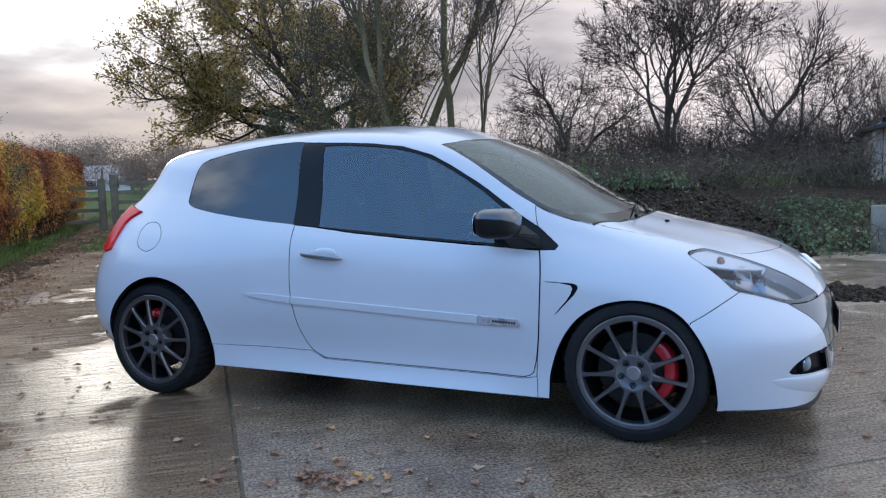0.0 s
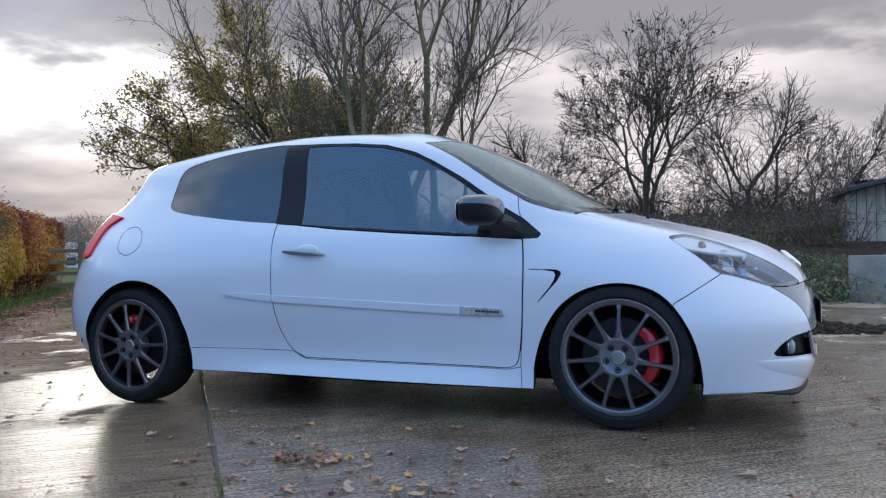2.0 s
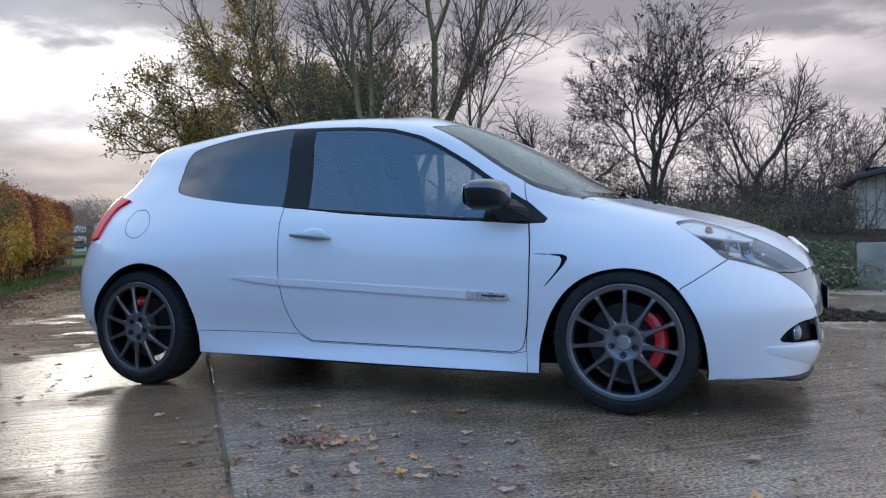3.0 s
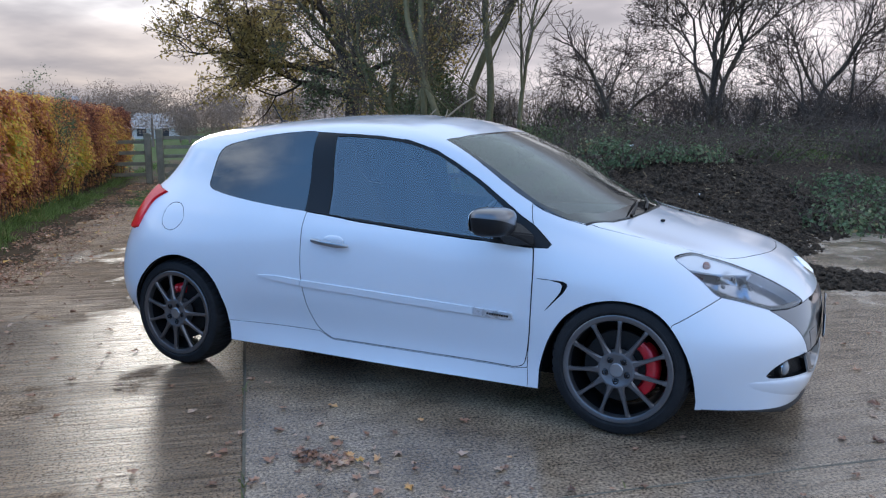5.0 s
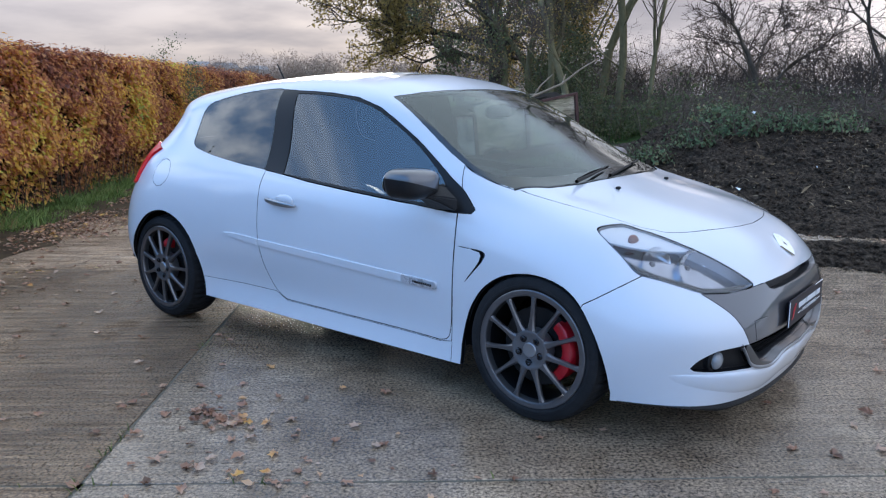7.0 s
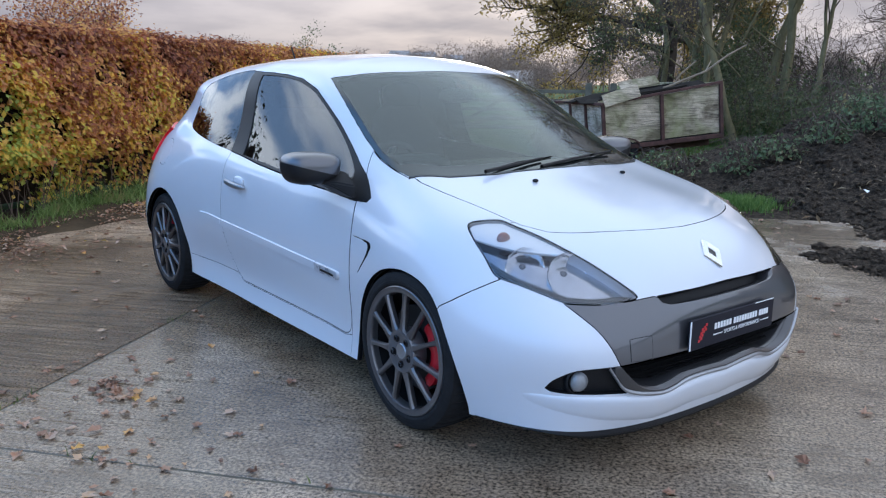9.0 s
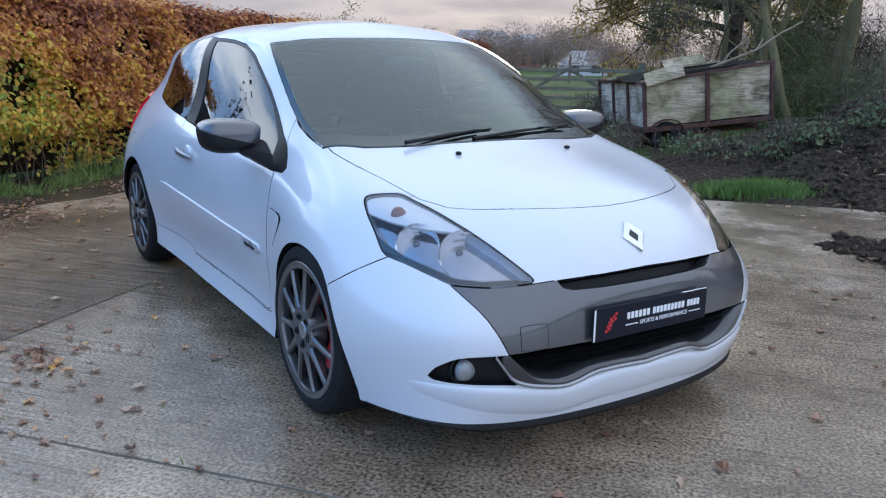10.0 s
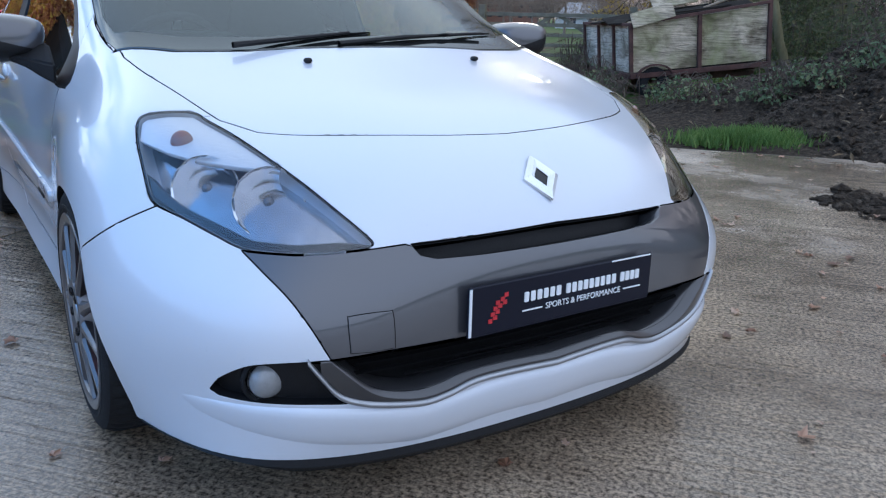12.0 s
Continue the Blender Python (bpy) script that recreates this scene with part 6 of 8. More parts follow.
def fork(rnd, start, way, length, radius, depth, levels, spread, up, out, tips, wander, shrink, shoots, lean, least, crown=0):
    """One length of a branch that ends in a fork; shorter shoots leave it on the way. Segments go to out[level]."""
    n = max(2, int(length / (.40 if depth == 0 else .22)))
    p, d = Vector(start), Vector(way).normalized()
    last = depth >= levels
    path = [(p.copy(), d.copy())]
    end = radius * (.35 if last else .80)
    for k in range(n):
        d = (d + Vector((rnd.gauss(0, wander) + lean[0], rnd.gauss(0, wander) + lean[1], rnd.gauss(0, wander) + up * .10))).normalized()
        q = p + d * (length / n)
        out[min(depth, len(out) - 1)].append((tuple(p), tuple(q), max(radius + (end - radius) * k / n, least), max(radius + (end - radius) * (k + 1) / n, least * .7)))
        p = q
        path.append((p.copy(), d.copy()))
    if depth >= levels - 1:
        tips += [(q, e) for q, e in path[1::2]]
    if last:
        return

    def off(e, angle):
        axis = Vector((rnd.gauss(0, 1), rnd.gauss(0, 1), rnd.gauss(0, 1)))
        axis = (axis - e * axis.dot(e)).normalized()
        return e * math.cos(angle) + axis * math.sin(angle)

    for _ in range(rnd.randint(*shoots) if depth else 0):
        q, e = path[rnd.randint(1, n)]
        fork(rnd, q, off(e, spread * rnd.uniform(1.1, 1.9)), length * rnd.uniform(.45, .85), max(radius * .38, least), max(depth + 2, levels - 2), levels, spread, up, out, tips, wander, shrink, shoots, lean, least)
    q, e = path[-1]
    length = crown or length / shrink if depth == 0 else length
    first = off(e, spread * rnd.uniform(.25, .6))
    axis = e.cross(first).normalized()
    fork(rnd, q, first, length * shrink * rnd.uniform(.85, 1.12), radius * .70, depth + 1, levels, spread, up, out, tips, wander, shrink, shoots, lean, least)
    back = (Matrix.Rotation(-spread * rnd.uniform(.8, 1.35), 3, axis) @ e).normalized()
    fork(rnd, q, back, length * shrink * rnd.uniform(.75, 1.1), radius * .54, depth + 1, levels, spread, up, out, tips, wander, shrink, shoots, lean, least)
    if rnd.random() < .35:
        fork(rnd, q, off(e, spread * rnd.uniform(.9, 1.3)), length * shrink * rnd.uniform(.6, .95), radius * .42, depth + 1, levels, spread, up, out, tips, wander, shrink, shoots, lean, least)


def forked_tree(name, place, stems, levels, seed, label, bark=None, twig=None, spread=.55, up=.3, shrink=.82, wander=.10, shoots=(1, 3), lean=(0, 0), least=.006, leaf=None, leaf_share=1.0, per=6, leaf_size=.1, leaf_spread=.16, category="tree", crown=0):
    """A tree built of forking limbs. stems: (start, way, length, radius) of each main stem above the foot."""
    rnd = random.Random(seed)
    t = new(name)
    t.location = place
    tagged(t, label, category, "bare trees along the bank" if name == "bare_tree" else "")
    out, tips = [[] for _ in range(levels + 1)], []
    for k, (start, way, length, radius) in enumerate(stems):
        fork(rnd, start, way, length, radius, 0, levels, spread, up, out, tips, wander, shrink, shoots, lean, least, crown if k == 0 else length * .85)
    for k, part_name in ((0, "trunk"), (1, "limb"), (2, "limb")):
        for run in runs(out[k]):
            v, f = tubes(run, 9 - 2 * k)
            mesh_object(part_name, v, f.tolist(), bark or BARK, t)
    v, f = tubes([q for level in out[3:] for q in level], 3)
    tagged(mesh_object("twig_mass", v, f.tolist(), twig or TWIG, t, flat=True), kind="stuff")
    if leaf:
        rng = np.random.default_rng(seed)
        c = np.array([tuple(p) for p, _ in tips])
        c = c[rng.random(len(c)) < leaf_share]
        c = np.repeat(c, per, axis=0)
        c = c + rng.normal(size=c.shape) * leaf_spread
        scatter_leaves("crown", c, rng.normal(size=c.shape) + np.array([0, 0, .6]), rng.uniform(.6, 1.3, len(c)) * leaf_size, leaf, t, seed=seed)
    return t


def tree(name, place, stems, levels, seed, label, category="tree", bark=None, spread=.75, up=.5, kids=(3, 5), shrink=.62, wander=.2, leaf=None, leaves_per_tip=0, leaf_size=.09, leaf_spread=.3, bare=.25):
    """stems: (way, length, radius) of each trunk from the foot."""
    rnd = random.Random(seed)
    t = new(name)
    t.location = place
    tagged(t, label, category, "bare trees along the bank" if name == "bare_tree" else "")
    out, tips = [[] for _ in range(levels + 1)], []
    for way, length, radius in stems:
        grow(rnd, (rnd.uniform(-.15, .15) * (len(stems) > 1), rnd.uniform(-.15, .15) * (len(stems) > 1), -.15), way, length, radius, levels, spread, up, out, tips, wander * .35, kids, shrink, bare, 0, wander)
    for stem in runs(out[0]):
        v, f = tubes(stem, 9)
        mesh_object("trunk", v, f.tolist(), bark or BARK, t)
    for limb in runs(out[1]):
        v, f = tubes(limb, 6)
        mesh_object("limb", v, f.tolist(), bark or BARK, t)
    fine = [s for level in out[2:] for s in level]
    if fine:
        v, f = tubes(fine, 3)
        tagged(mesh_object("twig_mass", v, f.tolist(), TWIG, t, flat=True), kind="stuff")
    if leaf and tips:
        rng = np.random.default_rng(seed)
        c = np.array([tuple(p) for p, _ in tips])
        c = np.repeat(c, leaves_per_tip, axis=0)
        c = c + rng.normal(size=c.shape) * leaf_spread
        scatter_leaves("crown", c, rng.normal(size=c.shape) + np.array([0, 0, .5]), rng.uniform(.6, 1.3, len(c)) * leaf_size, leaf, t, seed=seed)
    return t


# ---- the beech hedge
def build_hedge():
    h = tagged(new("hedge"), "long clipped beech hedge in copper, gold and green autumn leaf", "hedge")
    foot = Vector((-4.2, -1.6, 0))
    rng = np.random.default_rng(5)
    length0, length1, deep, high = .12, 17.6, 1.25, 1.80

    def face(s, z):
        """How far the leaves stand out from the hedge's middle plane on the yard side."""
        return lumps(s, z, .9, 7.0, 3) * .13 - .10 * ease(z, 1.2, 1.85) - .22 * (1 - ease(z, .15, .7))

    def at(s, out, z):
        return np.stack([foot.x + ALONG.x * s + ACROSS.x * out, foot.y + ALONG.y * s + ACROSS.y * out, z], 1)

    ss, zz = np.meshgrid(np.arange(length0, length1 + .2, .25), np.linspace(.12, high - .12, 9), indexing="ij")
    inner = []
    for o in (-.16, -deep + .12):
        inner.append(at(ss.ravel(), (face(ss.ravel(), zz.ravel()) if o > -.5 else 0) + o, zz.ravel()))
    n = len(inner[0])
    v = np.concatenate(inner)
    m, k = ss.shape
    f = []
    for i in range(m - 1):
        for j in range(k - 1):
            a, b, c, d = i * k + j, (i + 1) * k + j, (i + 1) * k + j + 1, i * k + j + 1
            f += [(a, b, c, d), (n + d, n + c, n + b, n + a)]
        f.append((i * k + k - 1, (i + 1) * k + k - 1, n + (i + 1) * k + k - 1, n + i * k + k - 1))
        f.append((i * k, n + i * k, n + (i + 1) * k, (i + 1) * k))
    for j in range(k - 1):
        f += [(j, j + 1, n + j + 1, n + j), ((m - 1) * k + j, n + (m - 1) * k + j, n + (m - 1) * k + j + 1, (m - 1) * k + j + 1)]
    # the shade between the inner twigs is in this core's colour
    mesh_object("inner_mass", v, f, HEDGE_SHADE, h, "solid core coloured as the shade among inner twigs")
    count = 150000
    s = rng.uniform(length0, length1, count)
    s = np.where(rng.random(count) < .5, rng.uniform(.12, 11, count), s)
    kind = rng.random(count)
    z = rng.uniform(.10, high, count)
    out = face(s, z) + rng.normal(.01, .05, count)
    ztop = high + lumps(s, np.zeros(count), 1.1, 3.0, 4) * .07
    onface, ontop = kind < .70, (kind >= .70) & (kind < .95)
    z = np.where(onface, np.minimum(z, ztop), np.where(ontop, ztop + rng.normal(0, .045, count), z))
    out = np.where(onface, out, np.where(ontop, rng.uniform(-deep, -.05, count), out))
    onend = kind >= .95
    s = np.where(onend, length1 + rng.normal(0, .08, count), s)
    out = np.where(onend, rng.uniform(-deep, 0, count), out)
    thin = (z < .50) & (rng.random(count) < .70)
    gaps = lumps(s, z, 2.6, 11.0, 3) > .22
    keep = ~thin & ~(gaps & onface & (rng.random(count) < .88))
    places = at(s, out, z)[keep]
    nor = np.where(onface[:, None], np.array([[ACROSS.x, ACROSS.y, .25]]), np.array([[.1, .1, 1.0]]))[keep] + rng.normal(0, .42, (keep.sum(), 3)) + np.array([0, 0, .45])
    scatter_leaves("foliage", places, nor, rng.uniform(.042, .085, len(places)), HEDGE_LEAF, h, seed=6)
    twigs = []
    for _ in range(380):
        s0 = rng.uniform(length0, length1)
        o = rng.uniform(-.35, -.02)
        p = at(np.array([s0]), np.array([o]), np.array([0.0]))[0]
        q = at(np.array([s0 + rng.normal(0, .18)]), np.array([o + rng.normal(0, .1)]), np.array([rng.uniform(.5, .95)]))[0]
        twigs.append((p, q, .005, .003))
    for _ in range(260):
        s0 = rng.uniform(-2, length1)
        p = at(np.array([s0]), np.array([rng.uniform(-deep, -.1)]), np.array([high - .05]))[0]
        q = p + np.array([rng.normal(0, .06), rng.normal(0, .06), rng.uniform(.08, .22)])
        twigs.append((p, q, .003, .0015))
    v, f = tubes(twigs, 3)
    tagged(mesh_object("stem_mass", v, f.tolist(), TWIG, h, flat=True), kind="stuff")
    return h


build_hedge()

# ---- verge grass along the hedge
rng = np.random.default_rng(12)
n = 44000
s = rng.uniform(-8, 26, n)
s = np.where(rng.random(n) < .6, rng.uniform(-1, 11, n), s)
o = np.abs(rng.normal(0, .34, n))
edge = .62 + lumps(s, s * 0, 1.3, 4.0, 3) * .22
keep = o < edge
px = -4.2 + ALONG.x * s + ACROSS.x * (o - .12)
py = -1.6 + ALONG.y * s + ACROSS.y * (o - .12)
p = np.stack([px, py, np.full(n, -.02)], 1)[keep]
blades("verge_grass", p, rng.gamma(3, .028, len(p)).clip(.02, .24) * (1.15 - .9 * o[keep] / .7) * (1 + 1.3 * lumps(p[:, 0], p[:, 1], 2.2, 8.0, 3)).clip(.35, 1.8), VERGE_GRASS, seed=3, width=.006, lean=.9, label="uneven green grass verge at the hedge foot")
tagged(mesh_object("verge", [tuple(yard(a, c, z)) for a in np.linspace(-12, 30, 180) for c, z in ((-5.2, -.02), (-4.1, .03), (-3.50 + .12 * math.sin(a * 3.1) + .07 * math.sin(a * 7.7), .006), (-3.34 + .14 * math.sin(a * 3.1), -.03))],
                   [(i * 4 + j, (i + 1) * 4 + j, (i + 1) * 4 + j + 1, i * 4 + j + 1) for i in range(179) for j in range(3)], plain("verge_earth", (.070, .050, .030), .9, vary=.5, scale=3, bump=.8, bump_scale=30, spec=.1)),
       "muddy verge edge with worn turf", "verge", kind="structure")


# ---- soil heap with clods
HEAPS = []


def soil_top(x, y):
    """Height of the earth at a place, heaps included, without fine relief."""
    z = float(bank(x, y))
    best = z
    for fx, fy, rx, ry, high, turn in HEAPS:
        c, s = math.cos(turn), math.sin(turn)
        p, q = (x - fx) * c + (y - fy) * s, -(x - fx) * s + (y - fy) * c
        best = max(best, z + (1 - math.hypot(p / rx, q / ry) ** 1.6) * high)
    return best


def heap(name, fx, fy, rx, ry, high, seed, label, turn=0.0, clods=700, step=.07):
    rng = np.random.default_rng(seed)
    HEAPS.append((fx, fy, rx, ry, high, turn))
    gx, gy = np.arange(-rx, rx + step, step), np.arange(-ry, ry + step, step)
    X, Y = np.meshgrid(gx, gy, indexing="ij")
    r = np.sqrt((X / rx) ** 2 + (Y / ry) ** 2) + lumps(X, Y, .8, seed, 3) * .12
    c, s = math.cos(turn), math.sin(turn)
    WX, WY = fx + X * c - Y * s, fy + X * s + Y * c
    shape = np.clip(1 - r ** 1.6, -.25, 1)
    Z = bank(WX, WY) + shape * high + (lumps(X, Y, 1.3, seed + 1, 5) * min(.14, high * .34) + np.abs(lumps(X, Y, 2.6, seed + 2, 3)) * min(.10, high * .16)) * np.clip(shape * 3 + .3, 0, 1)
    nx, ny = X.shape
    keep = shape > -.2
    f = [(i * ny + j, (i + 1) * ny + j, (i + 1) * ny + j + 1, i * ny + j + 1) for i in range(nx - 1) for j in range(ny - 1) if keep[i, j] or keep[i + 1, j + 1]]
    t = tagged(new(name), label, "soil")
    mesh_object("mound", np.stack([WX.ravel(), WY.ravel(), Z.ravel()], 1), f, SOIL, t)
    # clods: small broken lumps
    ids = rng.choice(np.flatnonzero((shape > -.16).ravel()), clods)
    base = np.stack([WX.ravel()[ids], WY.ravel()[ids], np.maximum(Z.ravel()[ids], -.0)], 1) + rng.normal(0, .02, (clods, 3)) * np.array([1, 1, .2])
    ball = bmesh.new()
    bmesh.ops.create_icosphere(ball, subdivisions=1, radius=1)
    unit = np.array([tuple(v.co) for v in ball.verts])
    tri = np.array([[v.index for v in q.verts] for q in ball.faces])
    ball.free()
    size = np.minimum(rng.gamma(1.1, .014, clods) + .005, .075)
    v = base[:, None] + unit[None] * np.array([1, 1, .75]) * (size[:, None] * rng.uniform(.72, 1.2, (clods, 12)))[:, :, None]
    f = (np.arange(clods)[:, None, None] * 12 + tri[None]).reshape(-1, 3)
    tagged(mesh_object("clod_cover", v.reshape(-1, 3), f.tolist(), SOIL, t, "loose clods of earth", flat=True), "loose clods of earth", kind="stuff")
    return t


heap("soil_heap", .05, 7.45, 2.25, 2.3, .44, 21, "heap of dark wet soil against the bank", clods=8000)
heap("soil_heap", -2.3, 6.9, 1.5, .9, .16, 27, "low spread of soil beside the trailer", turn=.7, clods=500)
heap("soil_heap", 1.15, 5.35, .95, .75, .16, 35, "low tongue of soil sliding from the heap", turn=.5, clods=900, step=.05)
heap("soil_spill", 1.75, 3.62, 1.20, .46, .10, 33, "small spill of dark soil on the concrete", turn=-.05, clods=1500, step=.05)

# ---- straw, dead stalks and a few pale scraps on the soil
rng = np.random.default_rng(38)
n = 900
P = np.stack([.1 + rng.normal(0, 1.0, n), 7.0 + rng.normal(0, .95, n), np.zeros(n)], 1)
P[:, 2] = [soil_top(x, y) + .05 for x, y in P[:, :2]]
scatter_leaves("soil_straw", P, rng.normal(0, .5, (n, 3)) + np.array([0, -.3, 1.0]), rng.gamma(2, .018, n) + .01, STRAW, seed=39, aspect=.22, label="pale straw and dead leaves on the dark soil", category="litter")
n = 5
P = np.stack([.2 + rng.normal(0, .8, n), 6.9 + rng.normal(0, .8, n), np.zeros(n)], 1)
P[:, 2] = [soil_top(x, y) + .06 for x, y in P[:, :2]]
scatter_leaves("paper_scraps", P, rng.normal(0, .4, (n, 3)) + np.array([0, -.5, 1.0]), rng.uniform(.03, .085, n), PLATE_WHITE, seed=40, aspect=.8, label="few white scraps of litter on the soil heap", category="litter")

# ---- fresh grass tuft at the heap's foot, and turf on the bank
rng = np.random.default_rng(41)
n = 7000
q = rng.normal(0, 1, (n, 2)) * np.array([.23, .13])
c, s = math.cos(.85), math.sin(.85)
p = np.stack([-1.13 + q[:, 0] * c - q[:, 1] * s, 5.02 + q[:, 0] * s + q[:, 1] * c, np.zeros(n)], 1)
p[:, 2] = bank(p[:, 0], p[:, 1]) - .01
blades("grass_tuft", p, rng.uniform(.05, .135, n), BRIGHT_GRASS, seed=42, width=.006, lean=.5, label="bright green grass tuft at the foot of the heap")
n = 26000
a, c = rng.uniform(7.6, 26, n), rng.uniform(1.2, 12, n)
p = np.stack([ALONG.x * a + ACROSS.x * c, ALONG.y * a + ACROSS.y * c, np.zeros(n)], 1)
p[:, 2] = bank(p[:, 0], p[:, 1]) - .02
keep = lumps(p[:, 0], p[:, 1], .5, 9.0, 3) > -.05
blades("bank_grass", p[keep], rng.uniform(.08, .30, keep.sum()), GRASS, seed=44, width=.008, lean=.6, label="long rough grass over the earth bank")


# ---- brambles, ivy and low scrub on the bank
def thicket(name, centres, mat, label, seed, per=900, size=.06, category="shrub", stems=30, core=False):
    """Leafy scrub: arching stems and leaves in clumps round the given (place, radius, height)."""
    rng = np.random.default_rng(seed)
    t = tagged(new(name), label, category)
    pts, nor, segs = [], [], []
    for x, y, r, h in centres:
        base = soil_top(x, y)
        m = int(per * r * r * (h + .3))
        d = rng.normal(size=(m, 3))
        d /= np.linalg.norm(d, axis=1)[:, None]
        d[:, 2] = np.abs(d[:, 2])
        rad = r * rng.uniform(.70 if core else .55, .95 if core else 1.05, m) * (1 + .35 * lumps(d[:, 0] * 2 + x, d[:, 1] * 2 + y + d[:, 2], 1.3, seed, 2))
        pts.append(np.stack([x + d[:, 0] * rad, y + d[:, 1] * rad, base + d[:, 2] * rad / r * h], 1))
        nor.append(d + rng.normal(0, .6, (m, 3)))
        for _ in range(stems):
            a, l = rng.uniform(0, 2 * math.pi), rng.uniform(.5, 1.15)
            p0 = np.array([x + rng.normal(0, r * .4), y + rng.normal(0, r * .4), base])
            top_ = p0 + np.array([math.cos(a) * r * .4, math.sin(a) * r * .4, h * l])
            end = p0 + np.array([math.cos(a) * r * .95, math.sin(a) * r * .95, h * l * rng.uniform(.4, 1.0)])
            segs += [(p0, top_, .007, .005), (top_, end, .005, .002)]
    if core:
        # solid dark core of clipped evergreens, its inner shade put into the colour
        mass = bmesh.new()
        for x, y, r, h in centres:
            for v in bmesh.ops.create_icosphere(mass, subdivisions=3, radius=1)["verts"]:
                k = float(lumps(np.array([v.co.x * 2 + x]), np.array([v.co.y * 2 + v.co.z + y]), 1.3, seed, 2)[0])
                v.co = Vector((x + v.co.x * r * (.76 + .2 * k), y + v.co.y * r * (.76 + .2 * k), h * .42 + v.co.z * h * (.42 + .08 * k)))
        part("inner_mass", mass, HEDGE_SHADE, t, "solid core coloured as the shade among inner twigs")
    P, N = np.concatenate(pts), np.concatenate(nor)
    scatter_leaves("leaves", P, N, rng.uniform(.6, 1.4, len(P)) * size, mat, t, seed=seed)
    if segs:
        v, f = tubes(segs, 3)
        tagged(mesh_object("stem_mass", v, f.tolist(), TWIG, t, flat=True), kind="stuff")
    return t


thicket("bramble_patch", [(2.2, 7.2, .6, .30), (2.75, 7.35, .7, .45), (2.3, 8.2, .8, .35), (3.6, 8.4, .9, .35), (4.6, 9.0, 1.1, .35), (2.4, 9.3, 1.0, .30), (3.6, 9.9, 1.2, .25), (5.6, 9.4, 1.2, .35)], BRAMBLE_LEAF, "dense green bramble patch growing on the bank", 51, 1500)
thicket("bramble_patch", [(-1.2, 8.9, .9, .50), (-.2, 10.2, 1.1, .45), (1.2, 10.4, 1.2, .45), (-2.0, 9.9, 1.0, .5), (-3.0, 8.8, .55, .35)], IVY_LEAF, "straggling brambles along the top of the heap", 52, 520, .05, stems=110)
thicket("bramble_patch", [(-2.6, 6.2, .5, .25), (-3.3, 6.6, .45, .3), (-1.8, 6.6, .4, .25), (-4.6, 6.5, .35, .35), (-5.1, 6.9, .4, .5)], BRAMBLE_LEAF, "weeds and brambles round the trailer's wheel", 53, 1500, .05)
thicket("evergreen_hedge", [(-4.45 - ALONG.x * q, -1.95 - ALONG.y * q, .60, max(1.75, 2.12 - .25 * q) + .12 * math.sin(q * 2.3)) for q in np.arange(.50, 11, .60)], EVERGREEN_LEAF, "dark evergreen bushes carrying on the hedge line", 57, 3400, .05, "hedge", 0, True)
thicket("weed_patch", [(-1.85, 6.25, .30, .18), (-1.4, 6.45, .35, .26), (-.95, 6.75, .38, .30), (-.5, 7.1, .38, .28), (-.05, 7.5, .40, .30), (.4, 8.0, .45, .28), (-.9, 7.6, .5, .30)], BRAMBLE_LEAF, "leafy green weeds along the shoulder of the heap", 56, 4500, .055)
thicket("weed_patch", [(ALONG.x * a + ACROSS.x * c, ALONG.y * a + ACROSS.y * c, .34, h) for a, c, h in ((6.6, .45, .16), (7.2, .55, .20), (7.8, .42, .24), (8.4, .50, .26), (9.0, .48, .30), (9.6, .52, .32), (10.2, .50, .36), (10.8, .55, .40))], BRAMBLE_LEAF, "weeds and dead stalks along the track's edge", 58, 2600, .045, stems=60)
thicket("bramble_patch", [(-7.05, 8.35, .38, .75), (-6.75, 8.0, .30, .45)], IVY_LEAF, "tangled brambles against the trailer's end", 59, 2200, .05, stems=70)
thicket("ivy_shrub", [(-2.9, 11.2, 1.0, 1.0), (-3.9, 12.4, 1.1, .9), (-5.3, 12.6, 1.2, 1.2), (-6.6, 13.2, 1.3, 2.0), (-1.8, 12.4, 1.1, .8)], IVY_LEAF, "dark evergreen ivy scrub under the trees", 54, 950, .07)
thicket("ivy_shrub", [(-.6, 13.0, 1.3, .7), (1.0, 13.4, 1.4, .7), (2.6, 12.6, 1.2, .6), (3.1, 11.6, .8, .7)], IVY_LEAF, "low dark scrub along the tree line", 55, 420, .06, stems=90)

# ---------------------------------------------------------------- trees
def foot(x, y):
    return (x, y, float(bank(x, y)))


LEFTWARDS = Vector((-.934, -.357, 0))
oak_limbs = [((0, 0, -.2), LEFTWARDS * .14 + Vector((0, 0, 1)), 3.4, .29), ((-.1, 0, 2.3), LEFTWARDS + Vector((0, 0, .02)), 2.0, .11), ((-.2, 0, 2.9), LEFTWARDS + Vector((.1, -.3, .45)), 2.1, .13), ((-.3, -.1, 3.2), LEFTWARDS * .5 + Vector((.2, .1, .9)), 2.1, .14),
             ((-.1, 0, 2.9), -LEFTWARDS + Vector((0, 0, .9)), 1.3, .11), ((-.1, 0, 3.0), (.25, -.85, .7), 1.9, .11)]
forked_tree("oak_tree", foot(-12.4, 19.2), oak_limbs, 6, 44, "spreading oak holding brown-green autumn leaves", spread=.58, up=.08, shrink=.80, wander=.16, shoots=(2, 4), least=.009, crown=2.1, bark=DARK_BARK, twig=DARK_TWIG,
            leaf=OAK_LEAF, leaf_share=.80, per=6, leaf_size=.115, leaf_spread=.12)
